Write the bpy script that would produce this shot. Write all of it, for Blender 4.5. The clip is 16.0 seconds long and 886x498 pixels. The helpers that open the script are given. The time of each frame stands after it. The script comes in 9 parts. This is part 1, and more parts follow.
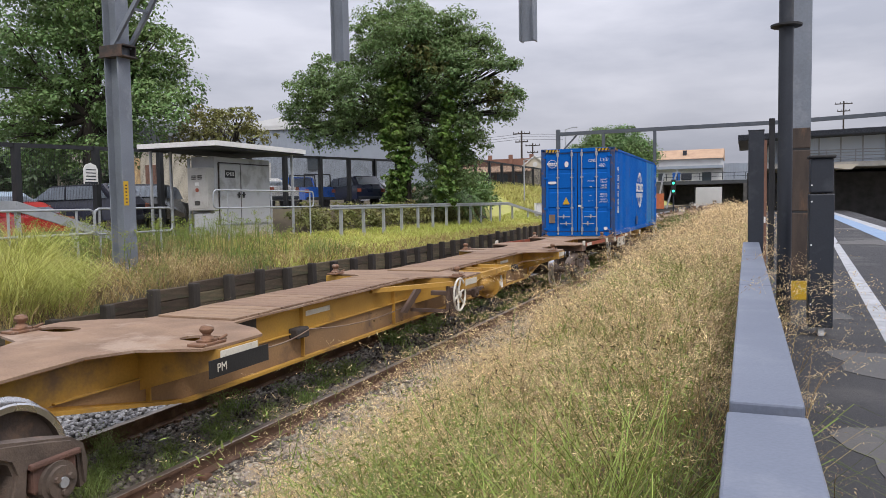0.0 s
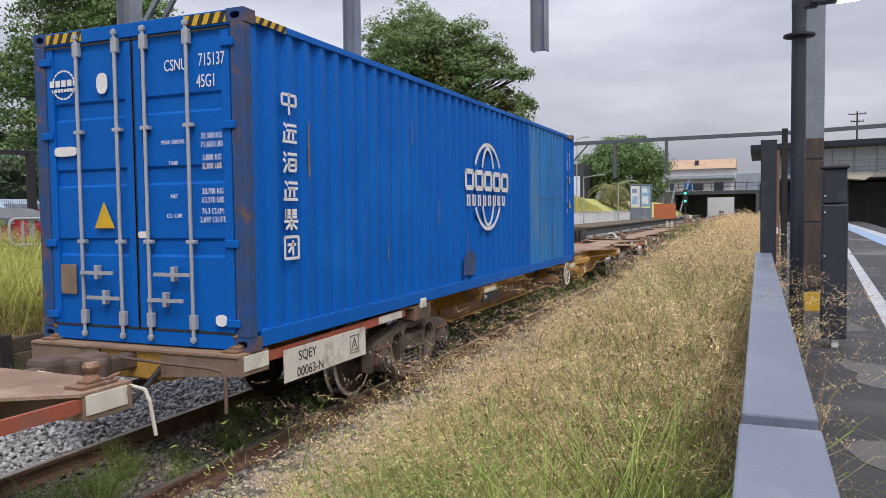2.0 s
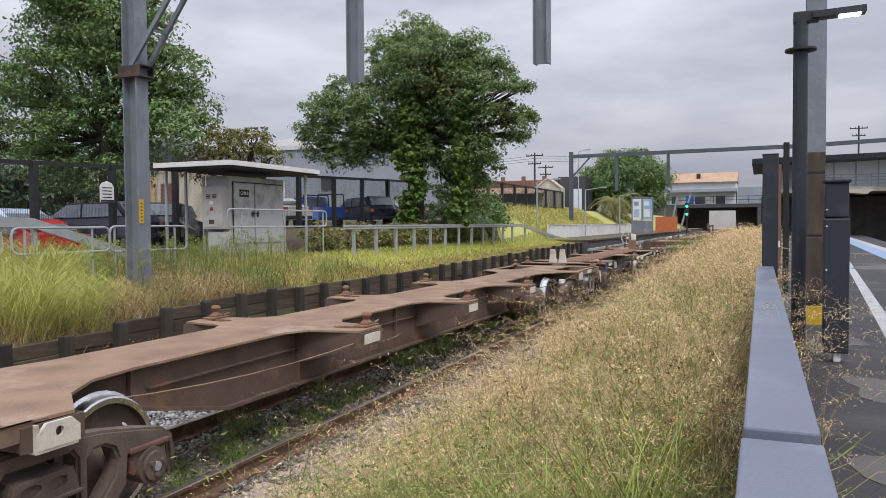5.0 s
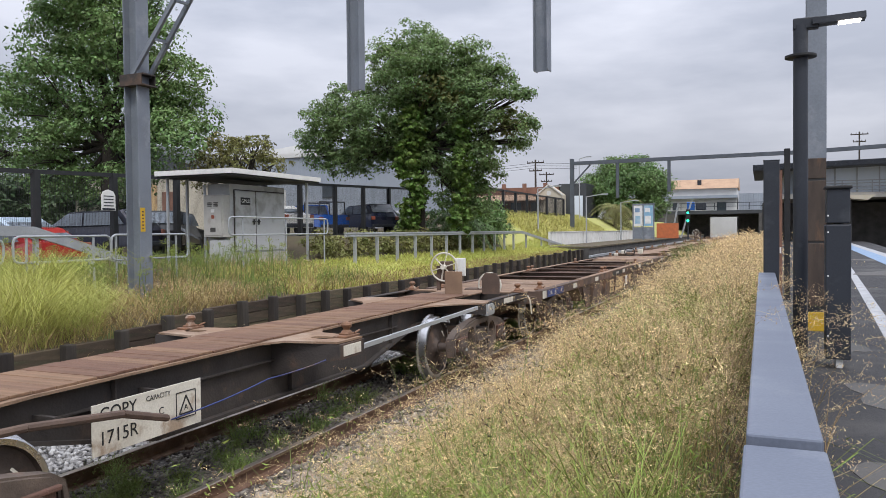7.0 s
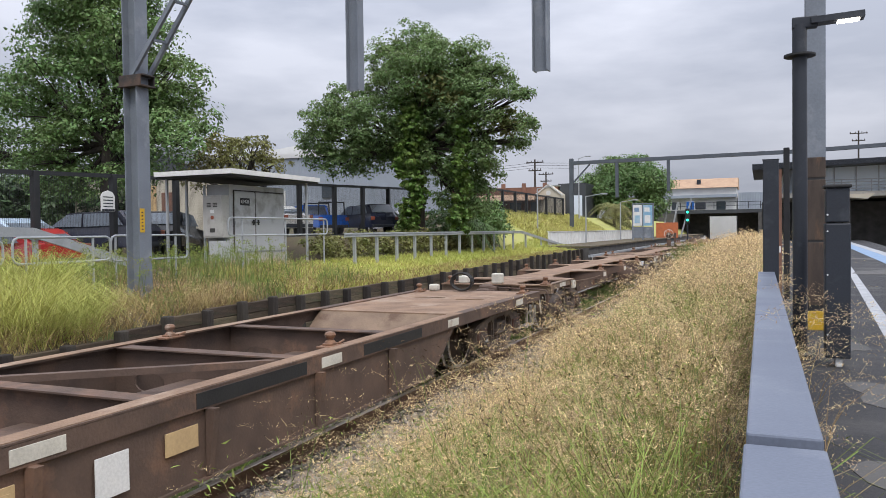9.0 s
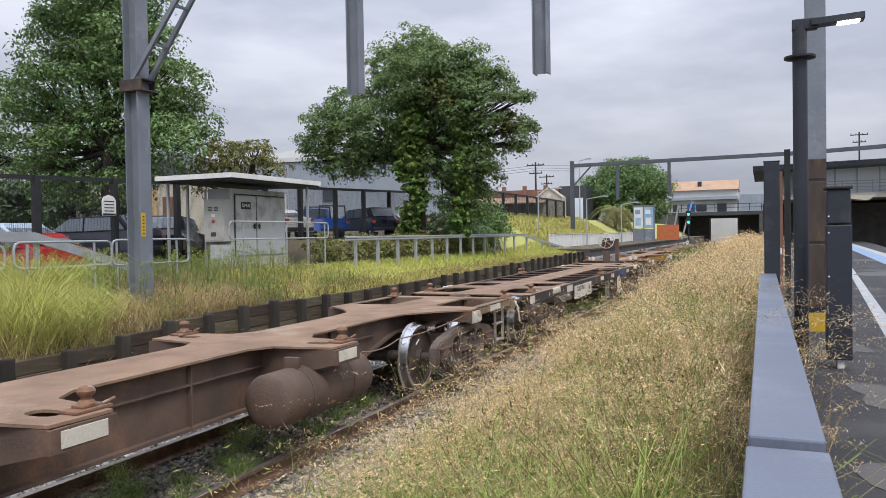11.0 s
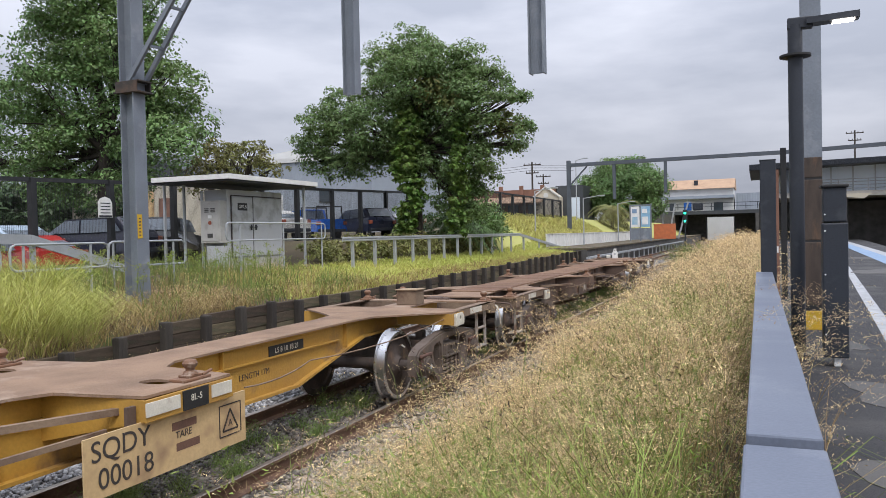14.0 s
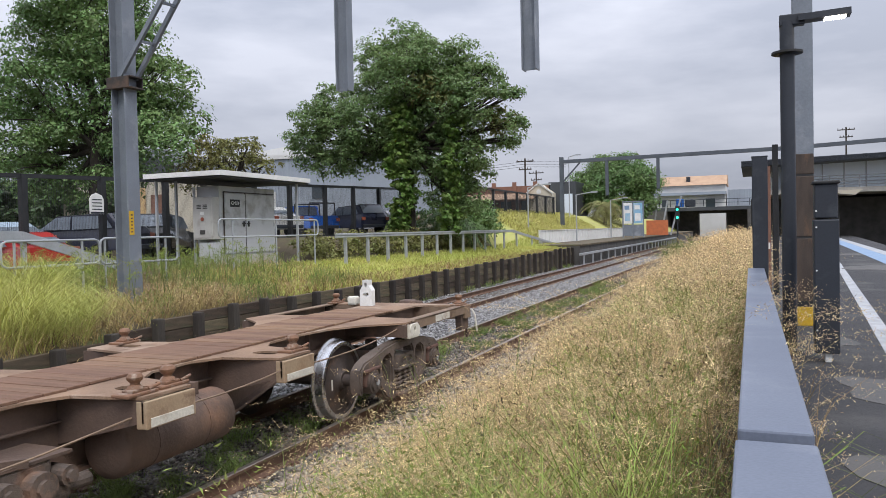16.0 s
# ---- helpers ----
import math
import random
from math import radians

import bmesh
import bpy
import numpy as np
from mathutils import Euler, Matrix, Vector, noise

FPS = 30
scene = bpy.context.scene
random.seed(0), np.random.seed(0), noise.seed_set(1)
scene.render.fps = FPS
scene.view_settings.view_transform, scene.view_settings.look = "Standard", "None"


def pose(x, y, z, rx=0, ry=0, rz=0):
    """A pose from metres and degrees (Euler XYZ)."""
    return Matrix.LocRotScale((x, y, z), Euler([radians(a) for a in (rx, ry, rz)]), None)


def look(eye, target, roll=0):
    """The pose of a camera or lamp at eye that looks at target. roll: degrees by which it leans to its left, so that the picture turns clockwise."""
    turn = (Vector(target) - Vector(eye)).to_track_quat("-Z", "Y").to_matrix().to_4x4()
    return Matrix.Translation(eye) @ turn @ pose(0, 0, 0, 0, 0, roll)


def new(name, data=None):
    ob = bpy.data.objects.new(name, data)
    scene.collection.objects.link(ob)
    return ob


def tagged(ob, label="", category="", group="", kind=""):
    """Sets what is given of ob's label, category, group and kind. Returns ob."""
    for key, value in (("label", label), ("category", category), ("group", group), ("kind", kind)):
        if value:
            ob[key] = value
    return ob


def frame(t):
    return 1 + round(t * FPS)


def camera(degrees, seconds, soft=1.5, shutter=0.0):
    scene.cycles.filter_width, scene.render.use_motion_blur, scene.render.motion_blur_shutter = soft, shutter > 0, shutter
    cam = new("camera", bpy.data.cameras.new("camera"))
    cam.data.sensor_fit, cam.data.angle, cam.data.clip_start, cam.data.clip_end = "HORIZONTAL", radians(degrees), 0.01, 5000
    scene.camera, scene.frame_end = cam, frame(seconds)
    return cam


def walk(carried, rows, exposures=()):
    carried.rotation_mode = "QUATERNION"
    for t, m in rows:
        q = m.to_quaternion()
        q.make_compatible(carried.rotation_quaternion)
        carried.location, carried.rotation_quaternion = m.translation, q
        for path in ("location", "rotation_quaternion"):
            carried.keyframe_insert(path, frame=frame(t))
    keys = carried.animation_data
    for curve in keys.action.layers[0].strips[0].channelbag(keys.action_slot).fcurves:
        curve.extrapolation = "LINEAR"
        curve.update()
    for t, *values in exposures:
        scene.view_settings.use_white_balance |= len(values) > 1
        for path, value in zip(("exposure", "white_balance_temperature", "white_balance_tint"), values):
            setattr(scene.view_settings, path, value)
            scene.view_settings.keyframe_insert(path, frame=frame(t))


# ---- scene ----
# ---- camera ----
cam = camera(60.64, 16.0, soft=0.75)
EYE = (5.179, 0.0, 2.192)


def aim(yaw, pitch, roll):
    """Hand-held view from one spot: yaw to the right of +Y, pitch up, roll, in degrees."""
    y, p = radians(yaw), radians(pitch)
    tip = Vector(EYE) + Vector((math.sin(y) * math.cos(p), math.cos(y) * math.cos(p), math.sin(p)))
    return look(EYE, tip, roll)


walk(cam, [
    (0.0, aim(-21.86, -3.47, -0.93)),
    (0.5, aim(-22.28, -3.31, -0.88)),
    (1.0, aim(-22.58, -3.12, -0.89)),
    (1.5, aim(-22.67, -2.94, -0.86)),
    (2.0, aim(-22.66, -2.77, -0.70)),
    (2.5, aim(-22.65, -2.52, -0.65)),
    (3.0, aim(-22.63, -2.37, -0.41)),
    (3.5, aim(-22.68, -2.23, -0.34)),
    (4.0, aim(-22.69, -2.13, -0.34)),
    (6.5, aim(-22.86, -1.43, -0.52)),
    (7.0, aim(-22.85, -1.33, -0.57)),
    (7.5, aim(-22.86, -1.32, -0.58)),
    (8.0, aim(-22.86, -1.32, -0.59)),
    (8.5, aim(-22.84, -1.33, -0.64)),
    (9.0, aim(-22.82, -1.33, -0.72)),
    (11.5, aim(-22.91, -1.05, -0.99)),
    (12.0, aim(-22.90, -1.03, -1.04)),
    (12.5, aim(-22.85, -1.02, -1.06)),
    (13.0, aim(-22.80, -1.03, -1.07)),
    (13.5, aim(-22.75, -1.06, -1.11)),
    (14.0, aim(-22.67, -1.09, -1.24)),
    (14.5, aim(-22.57, -1.14, -1.35)),
    (15.0, aim(-22.44, -1.20, -1.36)),
    (15.5, aim(-22.30, -1.29, -1.30)),
    (16.0, aim(-22.15, -1.37, -1.26)),
], exposures=((0.0, 0.16, 6620, 14), (2.5, 0.16, 6620, 14), (4.2, 0.08, 6640, 14), (6.5, 0.19, 6500, 12), (16.0, 0.2, 6450, 12)))

# ---- light ----
world = bpy.data.worlds.new("overcast_sky")
scene.world = world
world.use_nodes = True
wn = world.node_tree
wn.nodes.clear()
w_out = wn.nodes.new("ShaderNodeOutputWorld")
w_bg = wn.nodes.new("ShaderNodeBackground")
w_sky = wn.nodes.new("ShaderNodeTexSky")
w_sky.sky_type = "NISHITA"
w_sky.sun_disc = False
w_sky.sun_elevation, w_sky.sun_rotation = radians(58), radians(20)
w_sky.air_density, w_sky.dust_density = 1.0, 4.0
w_tc = wn.nodes.new("ShaderNodeTexCoord")
w_map = wn.nodes.new("ShaderNodeMapping")
w_map.inputs["Scale"].default_value = (1.3, 1.3, 5.0)
w_n1 = wn.nodes.new("ShaderNodeTexNoise")
w_n1.inputs["Scale"].default_value = 2.2
w_n1.inputs["Detail"].default_value = 7.0
w_n1.inputs["Roughness"].default_value = 0.52
w_ramp = wn.nodes.new("ShaderNodeValToRGB")
w_ramp.color_ramp.elements[0].position, w_ramp.color_ramp.elements[0].color = 0.36, (0.515, 0.562, 0.668, 1)
w_ramp.color_ramp.elements[1].position, w_ramp.color_ramp.elements[1].color = 0.62, (0.78, 0.822, 0.928, 1)
w_sep = wn.nodes.new("ShaderNodeSeparateXYZ")
w_up = wn.nodes.new("ShaderNodeMapRange")
w_up.inputs["From Min"].default_value, w_up.inputs["From Max"].default_value = 0.05, 1.0
w_up.inputs["To Min"].default_value, w_up.inputs["To Max"].default_value = 0.62, 2.1
w_mul = wn.nodes.new("ShaderNodeVectorMath")
w_mul.operation = "SCALE"
w_dim = wn.nodes.new("ShaderNodeVectorMath")
w_dim.operation = "SCALE"
w_dim.inputs["Scale"].default_value = 0.08
w_mix = wn.nodes.new("ShaderNodeMix")
w_mix.data_type = "RGBA"
w_mix.inputs["Factor"].default_value = 0.93
for a, b in ((w_tc.outputs["Generated"], w_map.inputs["Vector"]), (w_map.outputs["Vector"], w_n1.inputs["Vector"]),
             (w_n1.outputs["Fac"], w_ramp.inputs["Fac"]), (w_tc.outputs["Generated"], w_sep.inputs["Vector"]),
             (w_sep.outputs["Z"], w_up.inputs["Value"]), (w_ramp.outputs["Color"], w_mul.inputs["Vector"]),
             (w_up.outputs["Result"], w_mul.inputs["Scale"]), (w_sky.outputs["Color"], w_dim.inputs["Vector"]),
             (w_dim.outputs["Vector"], w_mix.inputs["A"]), (w_mul.outputs["Vector"], w_mix.inputs["B"]),
             (w_mix.outputs["Result"], w_bg.inputs["Color"]), (w_bg.outputs["Background"], w_out.inputs["Surface"])):
    wn.links.new(a, b)
w_bg.inputs["Strength"].default_value = 1.0

sun = new("sun", bpy.data.lights.new("sun", "SUN"))
sun.data.energy, sun.data.angle, sun.data.color = 1.9, radians(20), (1.0, 0.97, 0.92)
sun.matrix_world = look((0, 0, 22), (-10, 12, 0))

# ---- materials ----
def material(name, base, rough=0.7, metal=0.0, second=None, grain=6.0, fine=60.0, bump=0.3, mix=0.55, third=None, spots=2.0,
             island=0.0, objrand=0.0, stretch=(1, 1, 1), spec=0.4, trans=0.0):
    """Procedural surface: base and second colour blended by a broad noise, third by sparse stains, fine relief."""
    m = bpy.data.materials.new(name)
    m.use_nodes = True
    t = m.node_tree
    n, l = t.nodes, t.links
    b = n["Principled BSDF"]
    b.inputs["Metallic"].default_value = metal
    b.inputs["Specular IOR Level"].default_value = spec
    tc = n.new("ShaderNodeTexCoord")
    mp = n.new("ShaderNodeMapping")
    mp.inputs["Scale"].default_value = stretch
    l.new(tc.outputs["Object"], mp.inputs["Vector"])
    big = n.new("ShaderNodeTexNoise")
    big.inputs["Scale"].default_value, big.inputs["Detail"].default_value = grain, 6
    small = n.new("ShaderNodeTexNoise")
    small.inputs["Scale"].default_value, small.inputs["Detail"].default_value = fine, 3
    l.new(mp.outputs["Vector"], big.inputs["Vector"])
    l.new(mp.outputs["Vector"], small.inputs["Vector"])
    second = second or [c * 0.7 for c in base]
    rp = n.new("ShaderNodeValToRGB")
    rp.color_ramp.elements[0].position, rp.color_ramp.elements[0].color = mix - 0.18, (*base, 1)
    rp.color_ramp.elements[1].position, rp.color_ramp.elements[1].color = mix + 0.18, (*second, 1)
    l.new(big.outputs["Fac"], rp.inputs["Fac"])
    col = rp.outputs["Color"]
    if third:
        sp = n.new("ShaderNodeTexNoise")
        sp.inputs["Scale"].default_value, sp.inputs["Detail"].default_value, sp.inputs["Roughness"].default_value = spots, 8, 0.65
        l.new(mp.outputs["Vector"], sp.inputs["Vector"])
        r3 = n.new("ShaderNodeValToRGB")
        r3.color_ramp.elements[0].position, r3.color_ramp.elements[1].position = 0.54, 0.66
        l.new(sp.outputs["Fac"], r3.inputs["Fac"])
        mx = n.new("ShaderNodeMix")
        mx.data_type = "RGBA"
        l.new(r3.outputs["Color"], mx.inputs["Factor"])
        l.new(col, mx.inputs["A"])
        mx.inputs["B"].default_value = (*third, 1)
        col = mx.outputs["Result"]
    hs = n.new("ShaderNodeHueSaturation")
    l.new(col, hs.inputs["Color"])
    mr = n.new("ShaderNodeMapRange")
    mr.inputs["To Min"].default_value, mr.inputs["To Max"].default_value = 0.82, 1.18
    l.new(small.outputs["Fac"], mr.inputs["Value"])
    val = mr.outputs["Result"]
    if island or objrand:
        src = n.new("ShaderNodeNewGeometry").outputs["Random Per Island"] if island else n.new("ShaderNodeObjectInfo").outputs["Random"]
        k = island or objrand
        m2 = n.new("ShaderNodeMapRange")
        m2.inputs["To Min"].default_value, m2.inputs["To Max"].default_value = 1 - k, 1 + k
        l.new(src, m2.inputs["Value"])
        mu = n.new("ShaderNodeMath")
        mu.operation = "MULTIPLY"
        l.new(val, mu.inputs[0])
        l.new(m2.outputs["Result"], mu.inputs[1])
        val = mu.outputs["Value"]
        m3 = n.new("ShaderNodeMapRange")
        m3.inputs["To Min"].default_value, m3.inputs["To Max"].default_value = 0.5 - 0.035 * k, 0.5 + 0.05 * k
        l.new(src, m3.inputs["Value"])
        l.new(m3.outputs["Result"], hs.inputs["Hue"])
    l.new(val, hs.inputs["Value"])
    l.new(hs.outputs["Color"], b.inputs["Base Color"])
    rr = n.new("ShaderNodeMapRange")
    rr.inputs["To Min"].default_value, rr.inputs["To Max"].default_value = max(0.02, rough - 0.12), min(1, rough + 0.12)
    l.new(big.outputs["Fac"], rr.inputs["Value"])
    l.new(rr.outputs["Result"], b.inputs["Roughness"])
    if bump:
        bp = n.new("ShaderNodeBump")
        bp.inputs["Strength"].default_value, bp.inputs["Distance"].default_value = bump, 0.02
        l.new(small.outputs["Fac"], bp.inputs["Height"])
        l.new(bp.outputs["Normal"], b.inputs["Normal"])
    if trans:
        tr = n.new("ShaderNodeBsdfTranslucent")
        l.new(hs.outputs["Color"], tr.inputs["Color"])
        ms = n.new("ShaderNodeMixShader")
        ms.inputs["Fac"].default_value = trans
        l.new(b.outputs["BSDF"], ms.inputs[1])
        l.new(tr.outputs["BSDF"], ms.inputs[2])
        l.new(ms.outputs["Shader"], n["Material Output"].inputs["Surface"])
    return m


def glow(name, colour, strength):
    m = bpy.data.materials.new(name)
    m.use_nodes = True
    b = m.node_tree.nodes["Principled BSDF"]
    b.inputs["Base Color"].default_value = (*colour, 1)
    b.inputs["Emission Color"].default_value = (*colour, 1)
    b.inputs["Emission Strength"].default_value = strength
    return m


def glassy(name, colour, rough=0.05):
    m = bpy.data.materials.new(name)
    m.use_nodes = True
    b = m.node_tree.nodes["Principled BSDF"]
    b.inputs["Base Color"].default_value = (*colour, 1)
    b.inputs["Roughness"].default_value = rough
    b.inputs["Specular IOR Level"].default_value = 0.8
    return m


RUST_TOP = material("rusty_deck", (0.285, 0.185, 0.12), 0.8, 0, (0.18, 0.117, 0.08), 2.2, 50, 0.35, third=(0.34, 0.25, 0.185), spots=1.5)
BROWN = material("dirty_brown_steel", (0.128, 0.084, 0.063), 0.75, 0, (0.075, 0.053, 0.043), 2.5, 40, 0.25, third=(0.20, 0.115, 0.075), spots=1.2)
DARKBROWN = material("dark_steel", (0.055, 0.047, 0.043), 0.75, 0, (0.035, 0.03, 0.028), 2.5, 40, 0.25, third=(0.11, 0.07, 0.05), spots=1.3)
YELLOW = material("weathered_yellow_paint", (0.50, 0.285, 0.05), 0.62, 0, (0.37, 0.205, 0.05), 1.2, 40, 0.2, third=(0.19, 0.115, 0.06), spots=0.9)
BRICKDARK = material("dark_scuff", (0.16, 0.085, 0.06), 0.8, 0, (0.11, 0.065, 0.05), 5, 50, 0.1)
SEATCREAM = material("rusted_cream_paint", (0.38, 0.29, 0.19), 0.75, 0, (0.27, 0.18, 0.11), 3, 45, 0.2, third=(0.17, 0.10, 0.065), spots=2.5)
OCHREBROWN = material("rusted_ochre_steel", (0.30, 0.18, 0.085), 0.75, 0, (0.21, 0.13, 0.072), 1.3, 40, 0.2, third=(0.125, 0.08, 0.055), spots=1.0)
RUSTORANGE = material("orange_rust", (0.25, 0.135, 0.08), 0.7, 0.2, (0.16, 0.095, 0.065), 8, 60, 0.3, third=(0.36, 0.28, 0.22), spots=8)
TAN = material("dusty_tan_steel", (0.24, 0.17, 0.115), 0.8, 0, (0.16, 0.11, 0.08), 3, 45, 0.25, third=(0.12, 0.075, 0.05), spots=1.6)
RED = material("faded_red_paint", (0.34, 0.085, 0.045), 0.7, 0, (0.24, 0.075, 0.045), 2, 40, 0.2, third=(0.20, 0.13, 0.10), spots=2)
BLUEPAINT = material("faded_blue_paint", (0.04, 0.07, 0.22), 0.65, 0, (0.03, 0.04, 0.12), 2, 40, 0.2, third=(0.12, 0.09, 0.08), spots=1.5)
RUSTRED = material("rust_red_casting", (0.145, 0.075, 0.056), 0.75, 0, (0.085, 0.055, 0.045), 4, 50, 0.3)
BOGIE = material("bogie_grime", (0.135, 0.102, 0.082), 0.72, 0, (0.062, 0.05, 0.042), 4, 50, 0.35, third=(0.21, 0.125, 0.085), spots=2.5)
WHEELFACE = material("wheel_rust", (0.085, 0.065, 0.055), 0.7, 0.2, (0.05, 0.04, 0.037), 6, 50, 0.2, third=(0.15, 0.10, 0.07), spots=3)
TREAD = material("polished_steel", (0.62, 0.62, 0.63), 0.28, 1.0, (0.5, 0.5, 0.5), 8, 80, 0.05)
SPRING = material("spring_steel", (0.24, 0.185, 0.15), 0.6, 0.2, (0.07, 0.055, 0.05), 8, 60, 0.1)
CREAM = material("chipped_white_paint", (0.66, 0.63, 0.55), 0.65, 0, (0.52, 0.49, 0.42), 3, 50, 0.15, third=(0.34, 0.26, 0.19), spots=2.5)
WHITE = material("white_paint", (0.76, 0.76, 0.74), 0.6, 0, (0.66, 0.66, 0.64), 3, 50, 0.1)
BLACK = material("black_paint", (0.018, 0.019, 0.021), 0.6, 0, (0.03, 0.03, 0.03), 3, 50, 0.1)
HOSE = material("rubber_hose", (0.02, 0.02, 0.02), 0.6, 0, (0.04, 0.035, 0.03), 5, 50, 0.1)
PLANK = material("brown_deck_plank", (0.22, 0.125, 0.08), 0.85, 0, (0.15, 0.09, 0.06), 5, 50, 0.4, objrand=0.22, stretch=(0.3, 3, 1))
PLANKTAN = material("tan_deck_plank", (0.285, 0.185, 0.12), 0.85, 0, (0.19, 0.122, 0.083), 3, 50, 0.35, objrand=0.13, third=(0.33, 0.24, 0.175), spots=1.6)
RAILSTEEL = material("rail_rust", (0.15, 0.082, 0.052), 0.75, 0.1, (0.10, 0.06, 0.042), 3, 40, 0.3, third=(0.24, 0.15, 0.10), spots=2)
RAILHEAD = material("rail_head", (0.36, 0.32, 0.29), 0.4, 0.8, (0.26, 0.20, 0.16), 3, 40, 0.1)
SLEEPER = material("grey_sleeper", (0.17, 0.145, 0.12), 0.9, 0, (0.10, 0.085, 0.07), 4, 40, 0.4, objrand=0.2)
CONT = material("container_blue", (0.001, 0.112, 0.45), 0.5, 0, (0.001, 0.098, 0.40), 0.6, 30, 0.06, third=(0.003, 0.125, 0.46), spots=0.5, spec=0.12)
CONT2 = material("container_faded_blue", (0.012, 0.19, 0.47), 0.5, 0, (0.02, 0.155, 0.42), 0.9, 30, 0.08, third=(0.08, 0.19, 0.35), spots=1.3, stretch=(1, 1, 0.3))
CONTFRAME = material("rusty_frame", (0.012, 0.065, 0.21), 0.65, 0, (0.05, 0.06, 0.095), 4, 50, 0.2, third=(0.17, 0.085, 0.05), spots=3)
GALV = material("galvanised_steel", (0.43, 0.45, 0.47), 0.5, 0.35, (0.36, 0.38, 0.40), 3, 50, 0.08)
GANTRY = material("gantry_grey_paint", (0.20, 0.225, 0.26), 0.55, 0.1, (0.165, 0.185, 0.215), 1.6, 40, 0.1, third=(0.27, 0.29, 0.32), spots=1.1)
CHARCOAL = material("charcoal_powdercoat", (0.032, 0.037, 0.047), 0.45, 0, (0.025, 0.029, 0.037), 2, 60, 0.06, third=(0.05, 0.055, 0.064), spots=3)
BEAMGREY = material("blue_grey_coping", (0.150, 0.172, 0.222), 0.42, 0, (0.128, 0.148, 0.195), 1.2, 90, 0.05, third=(0.172, 0.193, 0.24), spots=3)
ASPHALT = material("worn_asphalt", (0.036, 0.036, 0.039), 0.8, 0, (0.055, 0.054, 0.056), 1.1, 120, 0.5, third=(0.082, 0.08, 0.078), spots=0.6)
PATCH = material("asphalt_patch", (0.115, 0.11, 0.105), 0.85, 0, (0.10, 0.10, 0.10), 3, 120, 0.4)
LINEWHITE = material("line_paint", (0.42, 0.43, 0.45), 0.7, 0, (0.28, 0.29, 0.30), 5, 60, 0.2)
TACTILE = material("blue_tactile", (0.17, 0.27, 0.42), 0.6, 0, (0.27, 0.36, 0.48), 4, 60, 0.2)
SAFETY = material("safety_yellow", (0.62, 0.38, 0.02), 0.55, 0, (0.5, 0.32, 0.03), 3, 60, 0.1)
PLYWOOD = material("weathered_timber", (0.075, 0.055, 0.043), 0.75, 0, (0.045, 0.035, 0.03), 2.2, 40, 0.25, third=(0.12, 0.075, 0.048), spots=1.6, stretch=(5, 5, 1))
OLDTIMBER = material("old_sleeper_timber", (0.115, 0.085, 0.055), 0.9, 0, (0.045, 0.037, 0.027), 3, 40, 0.5, objrand=0.45, third=(0.10, 0.10, 0.055), spots=2, stretch=(1, 0.4, 3))
DARKTIMBER = material("dark_post_timber", (0.05, 0.041, 0.034), 0.9, 0, (0.028, 0.024, 0.021), 4, 40, 0.5, objrand=0.35)
EARTH = material("dry_earth", (0.11, 0.085, 0.052), 0.95, 0, (0.07, 0.063, 0.035), 1.2, 30, 0.6, third=(0.10, 0.12, 0.035), spots=0.8)
SANDY = material("sandy_verge", (0.40, 0.325, 0.25), 0.95, 0, (0.25, 0.205, 0.16), 3, 60, 0.8, third=(0.44, 0.40, 0.355), spots=9)
TURF = material("green_turf", (0.34, 0.355, 0.10), 0.95, 0, (0.40, 0.375, 0.125), 0.5, 40, 0.6, third=(0.30, 0.265, 0.12), spots=0.6)
BALLASTBED = material("ballast_bed", (0.12, 0.108, 0.10), 0.95, 0, (0.06, 0.054, 0.05), 8, 40, 1.0, third=(0.19, 0.18, 0.17), spots=22)
STONE = material("ballast_stone", (0.33, 0.325, 0.325), 0.9, 0, (0.22, 0.215, 0.21), 5, 50, 0.3, island=0.5)
DIRTYSTONE = material("dirty_ballast_stone", (0.185, 0.16, 0.14), 0.9, 0, (0.095, 0.08, 0.07), 5, 50, 0.3, island=0.65)
PALESTONE = material("pale_verge_stone", (0.46, 0.39, 0.32), 0.9, 0, (0.29, 0.245, 0.20), 5, 50, 0.3, island=0.55)
DRYGRASS = material("dry_seed_grass", (0.78, 0.585, 0.345), 0.8, 0, (0.66, 0.455, 0.255), 0.4, 20, 0, island=0.55, trans=0.15)
STRAW = material("straw_stem", (0.40, 0.275, 0.13), 0.8, 0, (0.26, 0.20, 0.085), 0.5, 20, 0, island=0.5, trans=0.12)
GREENGRASS = material("fresh_grass", (0.225, 0.285, 0.06), 0.7, 0, (0.33, 0.335, 0.085), 0.5, 20, 0, island=0.55, trans=0.25)
LIMEGRASS = material("lime_tussock", (0.45, 0.48, 0.12), 0.7, 0, (0.53, 0.49, 0.155), 0.5, 20, 0, island=0.35, trans=0.3)
SLOPEGRASS = material("yellowed_slope_grass", (0.50, 0.45, 0.16), 0.8, 0, (0.42, 0.41, 0.13), 0.4, 20, 0, island=0.35, trans=0.2)
WEED = material("weed_leaf", (0.15, 0.215, 0.055), 0.7, 0, (0.22, 0.25, 0.075), 0.7, 20, 0, island=0.4, trans=0.25)
DARKSEED = material("dark_seed_head", (0.085, 0.06, 0.035), 0.85, 0, (0.12, 0.08, 0.045), 2, 20, 0, island=0.4)
LEAF = material("dark_leaf", (0.165, 0.245, 0.092), 0.5, 0, (0.225, 0.30, 0.11), 0.3, 20, 0, island=0.5, trans=0.38)
